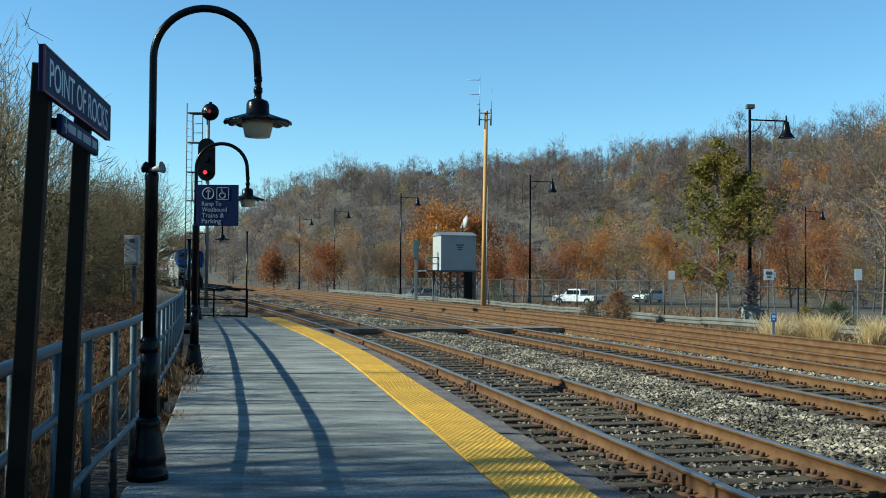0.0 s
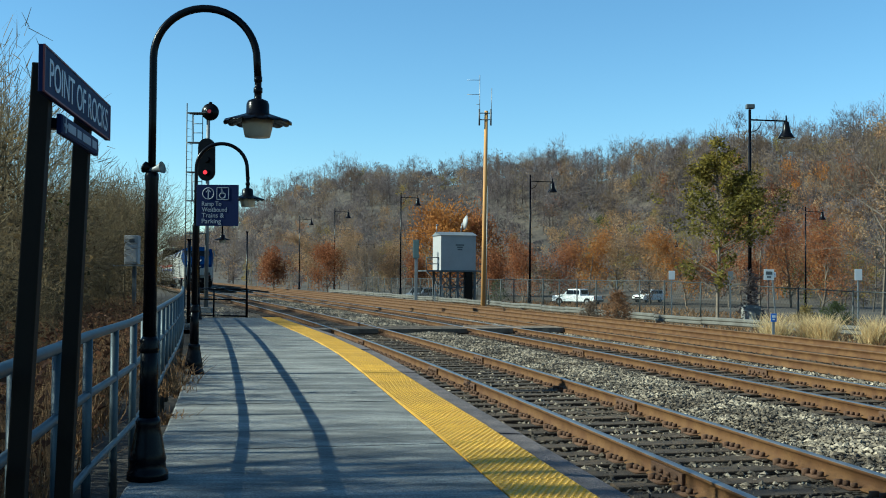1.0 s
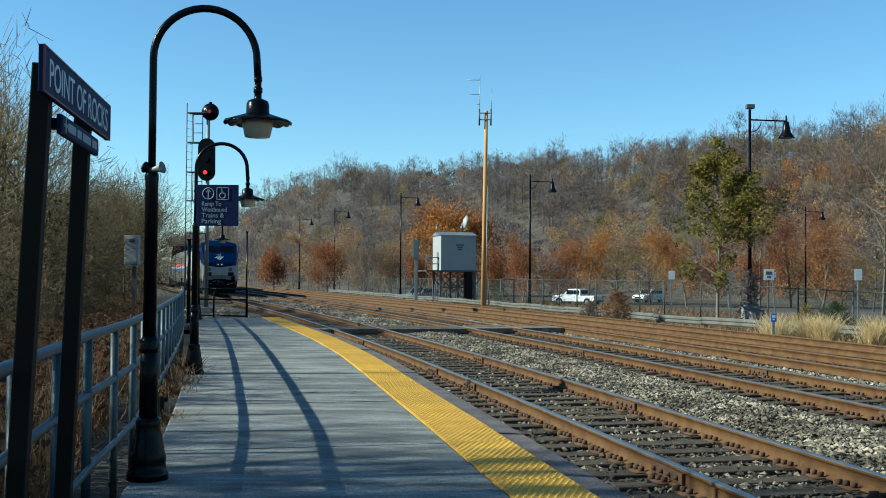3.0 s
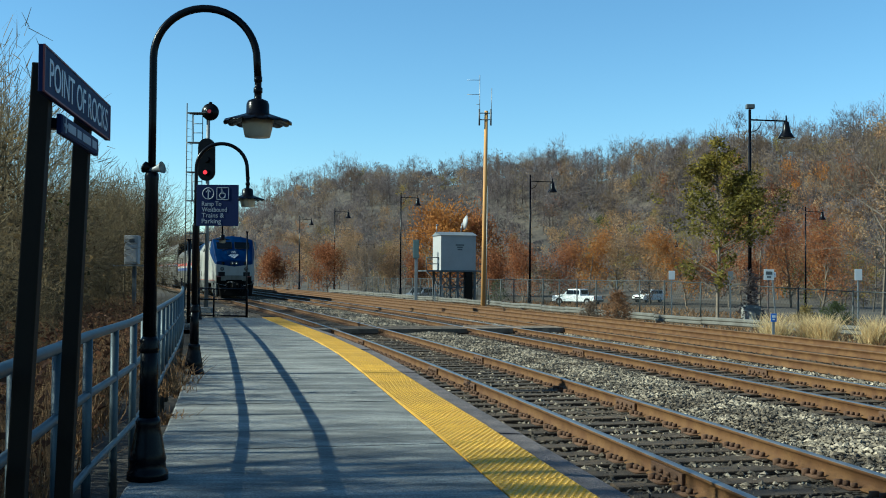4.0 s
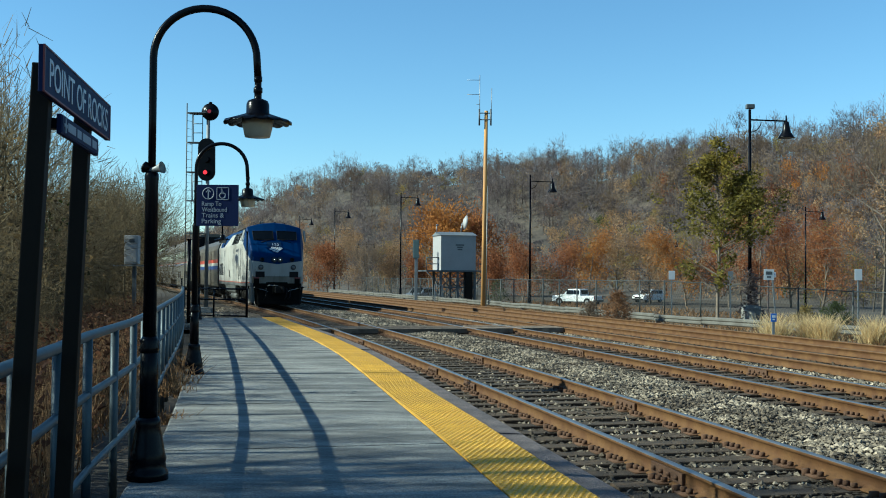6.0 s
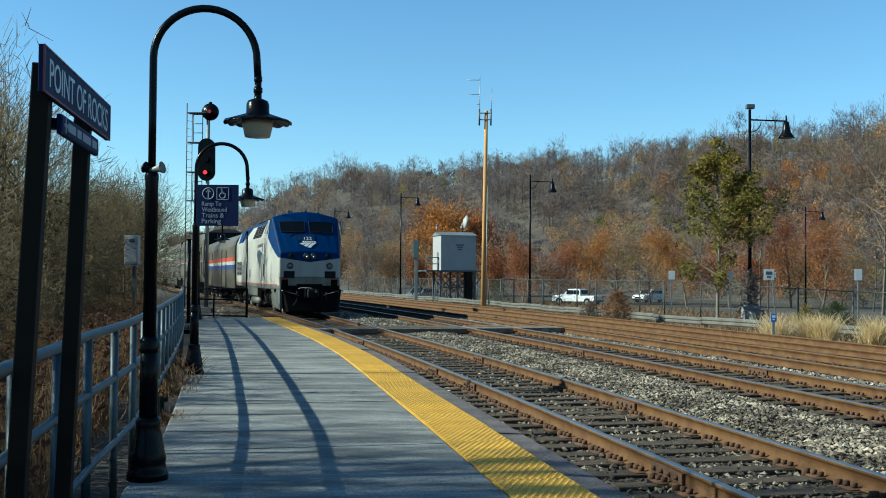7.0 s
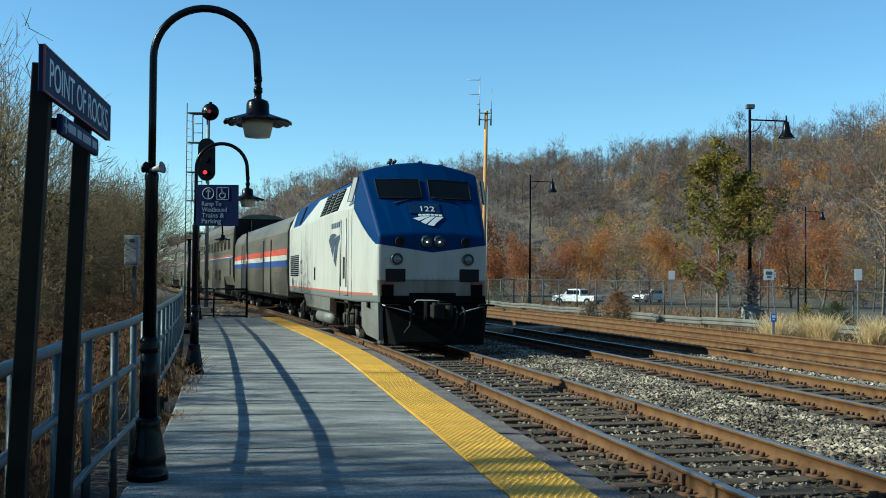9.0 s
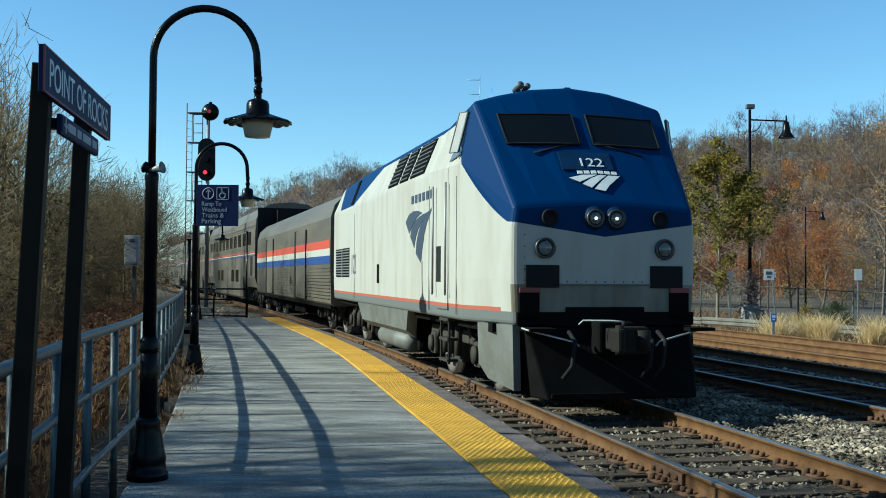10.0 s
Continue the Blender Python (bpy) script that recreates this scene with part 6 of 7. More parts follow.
def make_antenna_pole():
    x, y = 2.45, 63.2
    p = thing("utility_pole", "weathered timber pole carrying thin radio antennas", "utility pole", Matrix.Translation((x, y, -0.45)))
    part("pole", rods(((0, 0, 0), (0.12, 0, 12.1), 0.15, 0.105), seg=14), M["pole_wood"], p)
    part("whip", rods(((0.42, 0, 11.7), (0.45, 0, 13.5), 0.018), seg=6), M["galv"], p)
    part("whip", rods(((-0.28, 0, 11.4), (-0.28, 0, 14.3), 0.022), seg=6), M["galv"], p)
    for z in (11.55, 11.95):
        part("crossarm", rods(((-0.32, -0.1, z), (0.46, -0.1, z), 0.03), seg=6), M["galv_dark"], p)
    for z in (12.5, 13.1, 13.98):
        part("dipole", rods(((-0.28, 0, z), (-1.05 if z > 13 else -0.5, 0, z), 0.016), seg=6), M["galv"], p)
    for x in (-0.30, 0.40):
        part("insulator", rods(((x, -0.1, 11.2), (x, -0.1, 12.2), 0.05), seg=8), M["galv_dark"], p)
    part("conduit", rods(((0.17, -0.12, 0), (0.22, -0.1, 7.5), 0.03), seg=6), M["galv"], p)


make_antenna_pole()


# guard rail and chain-link fence along the car park
def make_guard_rail():
    g = thing("guard_rail", "weathered grey steel guard rail on short posts", "guard rail")
    prof = [(0.0, 0.42), (0.05, 0.46), (0.05, 0.52), (0.0, 0.56), (0.05, 0.60), (0.05, 0.67), (0.0, 0.71), (-0.02, 0.71), (-0.02, 0.42)]
    off = lambda y: float(np.interp(y, (22, 31, 38, 60, 110), (16.4, 15.0, 13.7, 14.0, 14.0)))
    ys = np.arange(24, 106, 3.0)
    for a, b in zip(ys, ys[1:]):
        bm = bmesh.new()
        rings = []
        for k in (a + 0.01, b - 0.01):
            q = on_line(k, off(k))
            z = float(ground_z(q.x, q.y)) - 0.18
            rings.append([(q.x - dx * 1.0, q.y, z + dz + (0.03 if int(a) % 2 else 0)) for dx, dz in prof])
        loft(bm, rings)
        part("beam", bm, M["rail_weathered"], g)
        q = on_line(a, off(a) + 0.12)
        z = float(ground_z(q.x, q.y))
        part("post", boxes(((q.x, q.y, z + 0.20), (0.15, 0.15, 0.70))), M["timber_edge"], g)


M["rail_weathered"] = material("weathered guard rail", (0.17, 0.16, 0.14), 0.75, 0.2, var=0.3, scale=2, second=(0.11, 0.10, 0.085))
make_guard_rail()


def make_fence():
    g = thing("chain_link_fence", "black chain-link fence round the car park", "fence")
    ys = np.arange(22, 118, 2.6)
    off = lambda y: float(np.interp(y, (22, 38, 47, 104), (23.0, 22.0, 19.3, 20.0)))
    pts = [on_line(y, off(y)) for y in ys]
    pts = [Vector((p.x, p.y, float(ground_z(p.x, p.y)))) for p in pts]
    wires = []
    for p, q in zip(pts, pts[1:]):
        part("post", rods((p, p + Vector((0, 0, 2.1)), 0.04), seg=8), M["fence"], g)
        part("top_rail", rods((p + Vector((0, 0, 2.05)), q + Vector((0, 0, 2.05)), 0.024), seg=6), M["fence"], g)
        n = 16
        for i in range(-8, n):
            for s in (0, 1):
                a0, a1 = (i / n, (i + 8) / n) if s else ((i + 8) / n, i / n)
                lo, hi = 0.0, 1.0
                t0, t1 = a0, a1
                if min(t0, t1) < 0 or max(t0, t1) > 1:
                    if t0 < 0:
                        lo, t0 = -t0 / (t1 - t0), 0.0
                    elif t0 > 1:
                        lo, t0 = (t0 - 1) / (t0 - t1), 1.0
                    if t1 < 0:
                        hi = 1 - (0 - t1) / (a0 - t1)
                        t1 = 0.0
                    elif t1 > 1:
                        hi = (1 - a0) / (a1 - a0)
                        t1 = 1.0
                a = p.lerp(q, t0) + Vector((0, 0, 0.05 + 1.95 * lo))
                b = p.lerp(q, t1) + Vector((0, 0, 0.05 + 1.95 * hi))
                wires.append((*a, *b, 0.0042, 0.0042, 1))
    tagged(mesh_np("chain_link", *prisms(np.array(wires), 3), M["fence"], g), kind="stuff")


make_fence()


# vehicles in the car park
def make_wheel(parent, x, y, r=0.39, w=0.25):
    bm = bmesh.new()
    lathe(bm, [(r * 0.6, -w / 2), (r * 0.95, -w / 2), (r, -w / 2 + 0.04), (r, w / 2 - 0.04), (r * 0.95, w / 2), (r * 0.6, w / 2)], 20)
    bm.transform(Matrix.Translation((x, y, r)) @ Matrix.Rotation(radians(90), 4, "X"))
    t = part("wheel", bm, M["tyre"], parent)
    bm = bmesh.new()
    lathe(bm, [(r * 0.62, -w / 2 - 0.01), (r * 0.5, -w / 2 + 0.03), (0.06, -w / 2 - 0.0), (0.02, w / 2)], 14)
    bm.transform(Matrix.Translation((x, y, r)) @ Matrix.Rotation(radians(90), 4, "X"))
    part("rim", bm, M["galv"], t)


def car_body(parent, outline, half, cab_from, name="body"):
    """A body from its side outline (x, z), narrowed above the belt line."""
    bm = bmesh.new()
    lo = [(x, -half + (0.16 * max(0, z - cab_from)), z) for x, z in outline]
    hi = [(x, half - (0.16 * max(0, z - cab_from)), z) for x, z in outline]
    loft(bm, [lo, hi])
    return bevelled(part(name, bm, M["white_paint"], parent), 0.05)


def make_pickup(x, y, rz):
    c = thing("pickup_truck", "white four-door pickup truck parked behind the fence", "truck", at_ground(x, y) @ Matrix.Rotation(radians(rz), 4, "Z"))
    car_body(c, [(-2.9, 0.45), (-2.9, 1.12), (-1.05, 1.14), (-0.95, 1.85), (-0.6, 1.92), (0.65, 1.90), (1.25, 1.25), (2.75, 1.10), (2.88, 0.95), (2.88, 0.45)], 0.98, 1.15)
    for s in (-1, 1):
        for a, b in ((-0.85, -0.12), (-0.05, 0.85)):
            part("side_window", boxes(((0.5 * (a + b), s * 0.93, 1.52), (b - a, 0.05, 0.48)), rot=Matrix.Rotation(s * 0.16, 4, "X")), M["glass_dark"], c)
        for wx in (-1.95, 1.85):
            make_wheel(c, wx, s * 0.86)
            part("wheel_arch", rods(((wx, s * 0.80, 0.42), (wx, s * 0.985, 0.42), 0.46), seg=18), M["rubber"], c)
    part("windscreen", boxes(((0.98, 0, 1.56), (0.03, 1.5, 0.75)), rot=Matrix.Rotation(radians(-43), 4, "Y")), M["glass_dark"], c)
    part("rear_window", boxes(((-1.02, 0, 1.55), (0.03, 1.4, 0.45)), rot=Matrix.Rotation(radians(8), 4, "Y")), M["glass_dark"], c)
    part("front_bumper", boxes(((2.92, 0, 0.55), (0.16, 1.9, 0.24)), bevel=0.03), M["chrome"], c)
    part("rear_bumper", boxes(((-2.95, 0, 0.55), (0.16, 1.9, 0.2)), bevel=0.03), M["chrome"], c)
    part("grille", boxes(((2.89, 0, 0.86), (0.04, 1.1, 0.26))), M["rubber"], c)
    for s in (-1, 1):
        part("headlight", boxes(((2.88, s * 0.75, 0.88), (0.05, 0.3, 0.22)), bevel=0.02), M["lens"], c)
        part("tail_light", boxes(((-2.9, s * 0.86, 0.95), (0.05, 0.14, 0.34)), bevel=0.01), M["stripe_red"], c)


def make_suv(x, y, rz, paint="white", mat=None):
    c = thing("parked_car", "%s sport-utility car parked behind the fence" % paint, "car", at_ground(x, y) @ Matrix.Rotation(radians(rz), 4, "Z"), "parked cars")
    b = car_body(c, [(-2.2, 0.35), (-2.25, 1.0), (-1.95, 1.68), (0.3, 1.72), (0.95, 1.12), (2.1, 0.98), (2.25, 0.8), (2.25, 0.35)], 0.92, 1.05)
    if mat:
        b.data.materials[0] = mat
    for s in (-1, 1):
        for p, q in ((-1.8, -1.0), (-0.92, -0.15), (-0.08, 0.55)):
            part("side_window", boxes(((0.5 * (p + q), s * 0.865, 1.37), (q - p, 0.05, 0.42)), rot=Matrix.Rotation(s * 0.16, 4, "X")), M["glass_dark"], c)
        for wx in (-1.35, 1.4):
            make_wheel(c, wx, s * 0.80, 0.35, 0.23)
        part("headlight", boxes(((2.22, s * 0.68, 0.80), (0.06, 0.3, 0.16)), bevel=0.02), M["lens"], c)
    part("windscreen", boxes(((0.66, 0, 1.42), (0.03, 1.4, 0.80)), rot=Matrix.Rotation(radians(-46), 4, "Y")), M["glass_dark"], c)
    part("rear_window", boxes(((-2.1, 0, 1.36), (0.03, 1.3, 0.5)), rot=Matrix.Rotation(radians(24), 4, "Y")), M["glass_dark"], c)
    part("grille", boxes(((2.26, 0, 0.68), (0.04, 0.9, 0.2))), M["rubber"], c)
    part("bumper", boxes(((2.28, 0, 0.45), (0.10, 1.7, 0.2)), bevel=0.03), M["rubber"], c)


M["silver_paint"] = material("silver vehicle paint", (0.30, 0.32, 0.34), 0.3, 0.4, var=0.05)
make_pickup(15.7, 122.0, 140)
make_suv(27.0, 137.0, 222)
make_suv(-2.6, 118.0, 240, "silver", M["silver_paint"])
strip("car_park", np.arange(100, 172, 6.0), (44.0, 50.0, 60.0, 76.0), (-1.70, -1.69, -1.69, -1.72), M["asphalt"], 0.0, label="grey asphalt car park behind the fence", category="car park")


# small signs
def make_sign(x, y, z_top, w, h, mats, label, tilt=0.0, post="galv", double=False):
    s = thing("small_sign", label, "sign", at_ground(x, y) @ Matrix.Rotation(radians(tilt), 4, "Y"))
    z0 = float(ground_z(x, y))
    t = z_top - z0
    part("post", boxes(((0, 0.02, t / 2 - 0.02), (0.07, 0.05, t + 0.04))), M[post], s)
    b = part("panel", boxes(((0, -0.02, t - h / 2), (w, 0.02, h)), bevel=0.005), M[mats[0]], s)
    if len(mats) > 1:
        part("marking", boxes(((0, -0.034, t - h * 0.35), (w * 0.6, 0.006, h * 0.3)), ((0, -0.034, t - h * 0.72), (w * 0.4, 0.006, h * 0.16))), M[mats[1]], b)


M["sign_bright_blue"] = material("bright blue sign", (0.03, 0.14, 0.55), 0.4, var=0.08)
px = lambda x, z: (x - 784) / 1847 * z
make_sign(px(1369, 30.5), 30.5, (492 - 555) / 1847 * 30.5 + 1.63, 0.17, 0.24, ("sign_bright_blue", "sign_white"), "small bright blue sign on a thin post in dry grass")
make_sign(px(1359, 49), 49, 0.40 + 1.63, 0.48, 0.50, ("logo_white", "galv_dark"), "white notice sign with dark bar on a weathered post", 1, "timber_edge")
make_sign(px(1376, 51), 51, 0.28 + 1.63, 0.36, 0.26, ("logo_white", "sign_bright_blue"), "white and blue parking sign on a leaning post", -5)
make_sign(px(1519, 50), 50, 0.45 + 1.63, 0.36, 0.54, ("logo_white",), "plain white sign on a grey post")
make_sign(px(1189, 58), 58, 0.35 + 1.63, 0.34, 0.48, ("logo_white",), "pale sign on a grey post behind a tree")
make_sign(px(1293, 58), 58, 0.35 + 1.63, 0.30, 0.48, ("galv",), "grey sign on a post behind a tree")
w = thing("low_barrier", "pale grey concrete barrier beside the car park", "barrier", at_ground(px(1530, 47), 47))
part("block", boxes(((0, 0, 0.35), (2.6, 0.3, 0.55)), bevel=0.04), M["concrete"], w)
part("rail", boxes(((0.2, -0.2, 0.75), (3.0, 0.06, 0.1))), M["galv"], w)

# cabinet on a post in the thicket
c = thing("relay_cabinet", "grey steel cabinet on a post in the thicket", "cabinet", Matrix.Translation((-13.1, 44.0, -0.9)))
part("body", boxes(((0, 0, 3.52), (0.58, 0.4, 1.22)), bevel=0.03), M["shed"], c)
part("door", boxes(((0.0, -0.21, 3.5), (0.48, 0.03, 1.05)), bevel=0.01), M["shed"], c)
part("vent", boxes(((0.05, -0.235, 3.9), (0.22, 0.02, 0.14))), M["galv_dark"], c)
part("post", boxes(((0.1, 0, 1.5), (0.14, 0.14, 3.0))), M["galv_dark"], c)
part("shelf", boxes(((-0.1, 0, 2.86), (1.3, 0.5, 0.06))), M["galv"], c)

# thin poles by the platform's end
for x, y, top, r, label in ((-6.95, 37.0, 3.12, 0.03, "thin dark steel pole at the platform's end"), (-9.85, 40.5, 2.95, 0.07, "dark post beside the railing's end"), (-11.5, 46.0, 1.4, 0.035, "short thin dark post in dry grass")):
    p = thing("thin_pole", label, "pole", Matrix.Translation((x, y, -0.45)))
    part("shaft", rods(((0, 0, 0.02), (0, 0, top + 0.45), r)), M["black"], p)
    part("cap", boxes(((0, 0, top + 0.46), (r * 2.6, r * 2.6, 0.04))), M["black"], p)


# plank crossing over the tracks
M["plank"] = material("old crossing planks", (0.27, 0.20, 0.135), 0.95, var=0.35, scale=4, bump=0.6, second=(0.15, 0.105, 0.07), per_object=0.3)


def make_crossing():
    c = thing("track_crossing", "weathered timber plank crossing over two tracks", "level crossing", kind="structure")
    rng = random.Random(9)
    for a, b in ((-1.55, -0.86), (-0.60, 0.60), (0.86, 3.40), (3.70, 4.90), (5.16, 6.6)):
        for k in range(5):
            y0 = 31.6 + k * 0.30
            bm = bmesh.new()
            z = 0.0 + rng.uniform(-0.012, 0.012)
            loft(bm, [[on_line(y0, o, z - 0.14), on_line(y0, o, z), on_line(y0 + 0.275, o, z), on_line(y0 + 0.275, o, z - 0.14)] for o in (a, b)])
            part("plank", bm, M["plank"], c)


make_crossing()


# ---------------------------------------------------------------- single trees, bushes, grass
def make_tree(name, label, x, y, seed, height, spread, leaves, size, mat, jitter=0.45, bare=0.3, group=""):
    t = thing(name, label, "tree", at_ground(x, y, -0.05), group)
    wood, crown = template(seed, height, spread, 3, (2, 2, 2), leaves, size, size * 0.75, jitter, 1.0, False, bare)
    mesh_np("trunk", *wood, M["bark"], t)
    mesh_np("crown", *crown, mat, t)
    return t


def make_bare_tree(label, x, y, seed, height, mat):
    """A leafless tree: limbs and a haze of fine twigs."""
    t = thing("bare_tree", label, "tree", at_ground(x, y, -0.05), "trees behind the car park")
    wood, spray = crown_tree(seed, height, 2600, 0.55, 0.03, 0.34, 16, 0.13, 0.9, 4, True)
    mesh_np("trunk", *wood, M["bark"], t)
    mesh_np("crown", *spray, mat, t)


M["leaf_pear"] = leaf_material("olive and yellow pear leaves", (0.10, 0.10, 0.022), (0.40, 0.29, 0.05), 0.6)


def make_young_tree():
    """A narrow, pointed crown, thick above and thinning out below."""
    t = thing("young_tree", "young tree with olive and yellow leaves thinning out below", "tree", at_ground(11.85, 45.0, -0.05))
    rng = np.random.default_rng(12)
    segs = []
    H = 8.25
    p = np.zeros(3)
    for i in range(10):
        q = p + np.array([rng.normal(0, 0.03), rng.normal(0, 0.03), H / 10])
        segs.append((*p, *q, 0.085 * (1 - i / 11), 0.085 * (1 - (i + 1) / 11), 0))
        p = q
    tips = []
    for i in range(95):
        z = H * (0.16 + 0.82 * rng.random() ** 1.15)
        a = rng.uniform(0, 6.283)
        f = z / H
        reach = 3.1 * float(np.interp(f, (0.1, 0.25, 0.4, 0.52, 0.64, 0.8, 0.9, 1.0), (0.45, 0.75, 1.0, 0.92, 0.60, 0.29, 0.14, 0.03))) * rng.uniform(0.6, 1.05)
        b = np.array([0, 0, z])
        for j in range(4):
            e = b + np.array([math.cos(a) * reach / 4, math.sin(a) * reach / 4, reach * 0.13]) + rng.normal(0, 0.05, 3)
            segs.append((*b, *e, 0.024 * (1 - j / 5), 0.024 * (1 - (j + 1) / 5), 1))
            dense = 1.0 if (f > 0.62 or (math.cos(a) > 0.1 and f > 0.40)) else 0.42
            if f < 0.36:
                dense = 0.26
            dense *= min(1.0, 0.12 + reach / 1.6)
            if j > 0 and rng.random() < dense:
                tips += [e, (b + e) / 2]
            b = e
    tips = np.array(tips)
    mesh_np("trunk", *prisms(np.array(segs), 4), M["bark"], t)
    mesh_np("crown", *blades(rng, tips, 9500, 0.12, 0.085, 0.13, 0.5), M["leaf_pear"], t)


make_young_tree()
tr = random.Random(31)
rust = "rust-leaved oak behind the car park"
for xp, z, h, key, label in ((1345, 112, 8.5, "leaf_rust", rust), (1400, 118, 9.0, "leaf_rust", rust), (1455, 110, 8.6, "leaf_rust", rust), (1490, 122, 8.5, "leaf_orange", "orange-leaved oak behind the car park"), (1545, 105, 8.5, "twig_grey", "leafless grey tree behind the car park"),
                             (1562, 95, 15.5, "twig_brown", "tall leafless brown tree behind the car park"), (1612, 90, 15, "leaf_tan", "tall tree with tan autumn leaves"), (1040, 125, 7.0, "leaf_orange", "orange-brown tree behind the car park"), (1090, 130, 7.5, "leaf_tan", "tan-leaved tree behind the car park"), (985, 128, 6.5, "leaf_rust", rust),
                             (925, 125, 6.0, "leaf_rust", rust), (1150, 125, 7.0, "leaf_tan", "tan-leaved tree behind the car park"), (1215, 118, 7.5, "leaf_orange", "orange-brown tree behind the car park"), (1290, 116, 8.0, "leaf_rust", rust), (875, 130, 5.0, "leaf_rust", rust), 
                             (485, 118, 3.6, "leaf_rust", "small red-leaved bush beside the tracks"), (545, 150, 7.0, "leaf_tan", "tan-leaved tree behind the guard rail"), (600, 140, 7.0, "leaf_tan", "tan-leaved tree behind the guard rail"), (645, 135, 6.0, "twig_brown", "leafless brown tree behind the guard rail"), (690, 135, 5.5, "leaf_tan", "tan-leaved tree behind the guard rail"),
                             (740, 140, 5.0, "leaf_rust", rust), (520, 170, 6.5, "twig_grey", "leafless grey tree beside the tracks"), (440, 190, 8.0, "twig_grey", "leafless grey tree beside the tracks"), (580, 122, 4.5, "leaf_rust", "small rust-red tree behind the guard rail")):
    if key.startswith("twig"):
        make_bare_tree(label, px(xp, z), z, tr.randrange(999), h * 1.15, M[key])
    else:
        make_tree("autumn_tree", label, px(xp, z), z, tr.randrange(999), h * 1.12, 0.66, 4800, 0.15, M[key], 0.42, 0.12, "trees behind the car park")


M["twig_red"] = leaf_material("reddish-brown twigs", (0.24, 0.125, 0.06), (0.34, 0.19, 0.10))


def make_bush(x, y, h, w, mat, label, n=1600, size=0.16, flat=0.2):
    t = thing("bush", label, "bush", at_ground(x, y, -0.05))
    rng = np.random.default_rng(int(x * 10) % 97)
    a, r, z = rng.uniform(0, 6.283, 400), rng.random(400) ** 0.5, rng.random(400)
    r = r * w / 2 * np.sin(np.clip(0.25 + z * 0.75, 0, 1) * math.pi) ** 0.6
    core = np.stack([r * np.cos(a), r * np.sin(a), z * h], 1)
    stems = np.array([(0, 0, 0, *c, 0.012, 0.004, 1) for c in core[:60]])
    mesh_np("stems", *prisms(stems, 3), M["bark"], t)
    mesh_np("foliage", *blades(rng, core, n, size, size * flat, size * 0.5), mat, t)


make_bush(px(1092, 42), 42.0, 1.5, 1.15, M["twig_red"], "round dry brown bush beside the guard rail")
make_bush(px(1045, 47), 47.0, 0.9, 0.9, M["twig_brown"], "low dry brown bush beside the guard rail", 800)
make_bush(px(1480, 52), 52.0, 2.0, 2.6, M["leaf_green"], "green-leaved bush behind the chain-link fence", 2600)
make_bush(px(1425, 53), 53.0, 1.7, 1.6, M["leaf_olive"], "olive-green bush behind the chain-link fence", 1600)
make_bush(px(880, 88), 88.0, 2.4, 2.2, M["leaf_green"], "dull green bush behind the guard rail", 1600)
for xp, z, top, mat, seed, label in ((786, 168, 12.4, "leaf_orange", 5, "large bright orange tree below the ridge"), (838, 174, 11.8, "leaf_rust", 6, "large rust-orange tree below the ridge")):
    x0 = px(xp, z)
    t = thing("autumn_tree", label, "tree", at_ground(x0, z, -0.05), "orange trees below the ridge")
    wood, spray = crown_tree(seed, top - float(ground_z(x0, z)), 6000, 0.30, 0.24, 0.36, 16, 0.15, 1.0, 4, True)
    mesh_np("trunk", *wood, M["bark"], t)
    mesh_np("crown", *spray, M[mat], t)
s_rng = np.random.default_rng(23)
tufts = []
for cx, cy, w in ((10.05, 31.9, 0.15), (11.15, 31.8, 0.13), (11.5, 31.3, 0.12), (12.9, 30.9, 0.20)):
    q = np.concatenate([s_rng.normal(0, w, (5, 2)) + (cx, cy)] * 120)
    tufts.append(q + s_rng.normal(0, 0.10, q.shape))
tufts = np.concatenate(tufts)
tufts = np.concatenate([tufts, ground_z(tufts[:, 0], tufts[:, 1]).reshape(-1, 1) - 0.03], 1)
grass("straw_grass", s_rng, clumps(s_rng, 9, 90, (26, 33), (13.4, 15.8), 0.24), 0.22, 0.018, M["straw"], "short pale grass between the clumps", 0.45)
grass("straw_grass", s_rng, tufts, 0.84, 0.015, M["straw"], "clump of pale straw-coloured grass beside the tracks", 0.35)
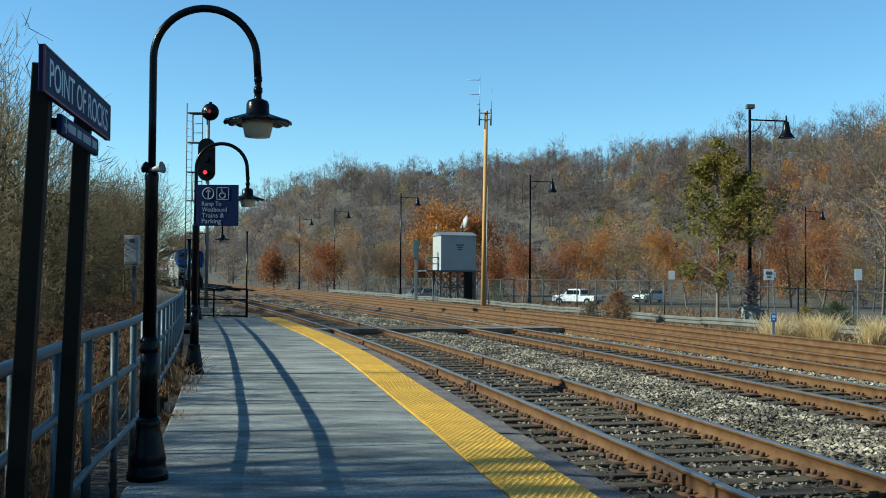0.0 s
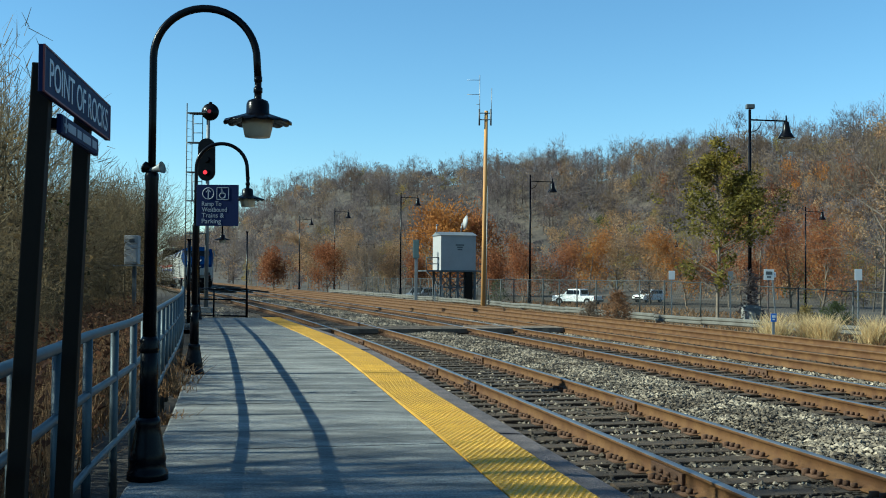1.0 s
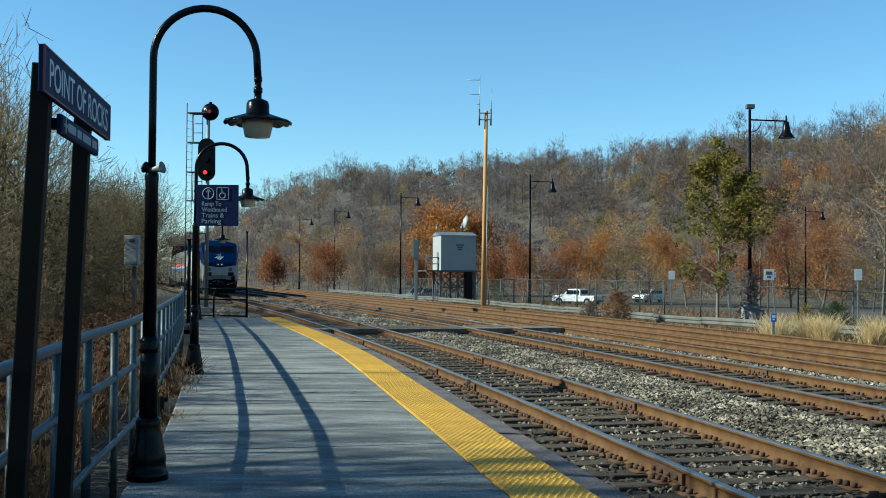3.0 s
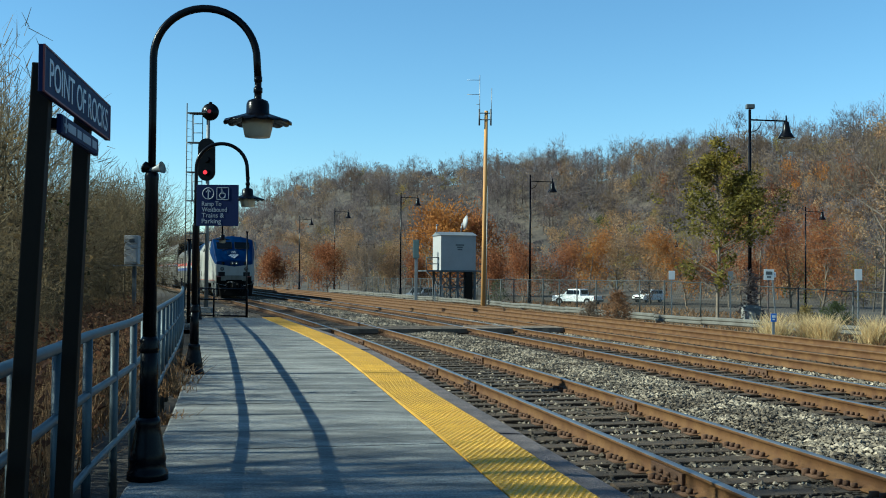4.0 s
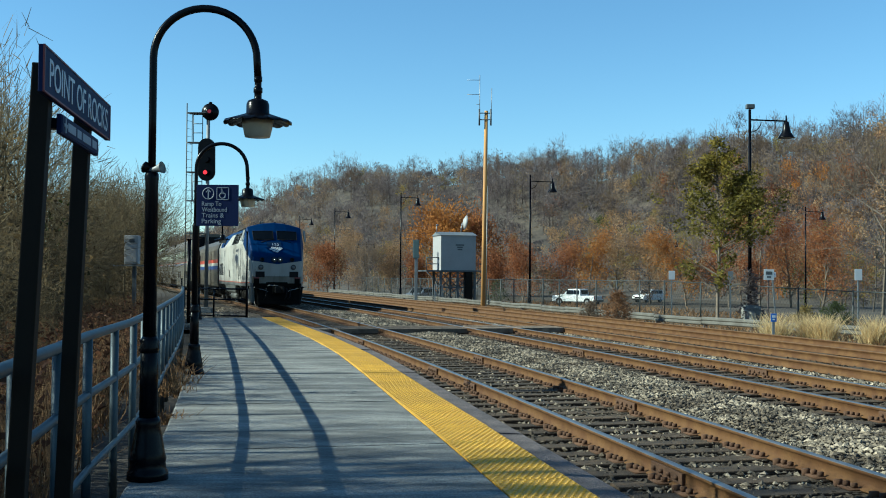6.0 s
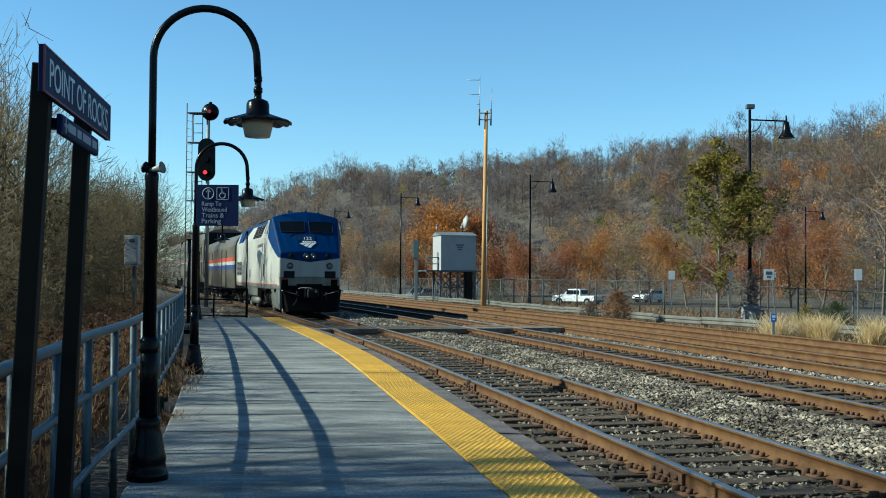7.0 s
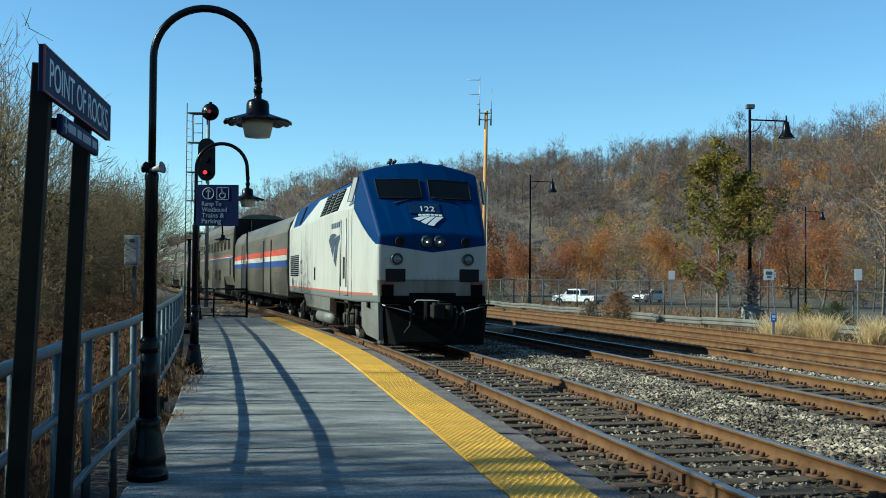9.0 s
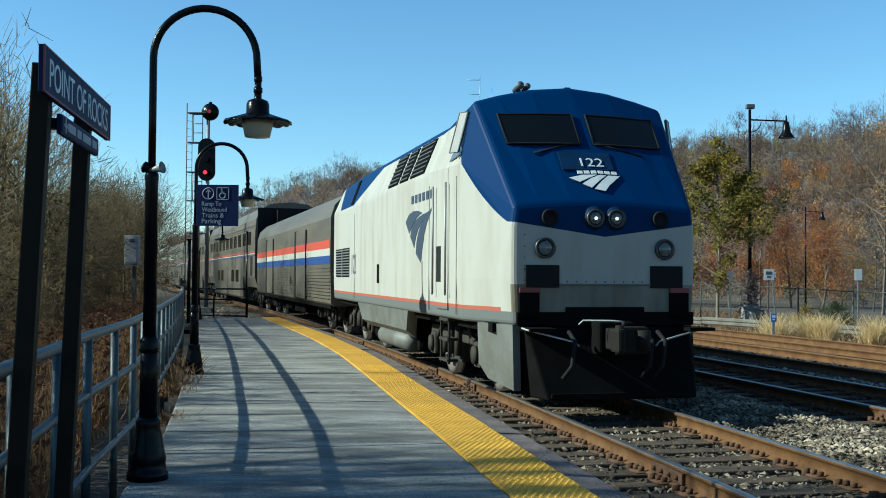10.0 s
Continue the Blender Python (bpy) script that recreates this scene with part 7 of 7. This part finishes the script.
grass("dry_grass", s_rng, along(s_rng, 7000, (52, 118), (22, 46)), 0.45, 0.07, M["reed"], "dry brown grass verge behind the fence", 0.5)
grass("dry_grass", s_rng, along(s_rng, 9000, (26, 70), (12.8, 19.5)), 0.30, 0.03, M["reed"], "short dry brown grass beside the guard rail", 0.5)


# ---------------------------------------------------------------- rail joints and weeds
def make_joint(y, off):
    p = on_line(y, off, -0.09)
    j = thing("rail_joint", "rusty bolted joint bar on a rail", "joint bar", Matrix.Translation(p) @ Matrix.Rotation(heading(y), 4, "Z"), "bolted rail joints")
    for s in (-1, 1):
        part("joint_bar", boxes(((s * 0.032, 0, 0), (0.03, 0.66, 0.10)), bevel=0.006), M["steel_rust"], j)
        for k in (-0.24, -0.08, 0.08, 0.24):
            part("bolt", rods(((s * 0.04, k, 0), (s * 0.075, k, 0), 0.02), seg=6), M["steel_rust"], j)


for y, off in ((16.6, -0.7525), (19.2, -0.7525), (9.4, -0.7525), (14.0, 0.7525), (21.5, 0.7525), (27.0, -0.7525), (12.2, 3.5475), (18.0, 5.0525), (23.0, 3.5475)):
    make_joint(y, off)


def make_weed(x, y, h, n):
    rng = np.random.default_rng(int(abs(x * 100)))
    p = np.concatenate([rng.normal(0, 0.12, (n, 2)) + (x, y), np.full((n, 1), 0.02)], 1)
    grass("weeds", rng, p, h, 0.012, M["reed"], "dry weeds growing at the platform's back edge", 0.5)


for x, y, h in ((-3.72, 14.6, 0.30), (-3.52, 13.7, 0.18), (-4.2, 17.2, 0.28), (-2.95, 11.2, 0.14)):
    make_weed(x, y, h, 110)

def motions():
    for car, behind, first_bogie, wheelbase in TRAIN:
        rows = []
        for k in range(41):
            t = k * 0.25
            s = NOSE_S + SPEED * (10.0 - t) + SLOWING * (10.0 - t) ** 2
            rows.append((t, car_pose(s + behind, first_bogie, wheelbase)))
        walk(car, rows)
    for wheelset, y, radius in WHEELSETS:
        walk(wheelset, [(k / 15, pose(0, y, radius, math.degrees(SPEED / radius * k / 15))) for k in range(151)])


motions()
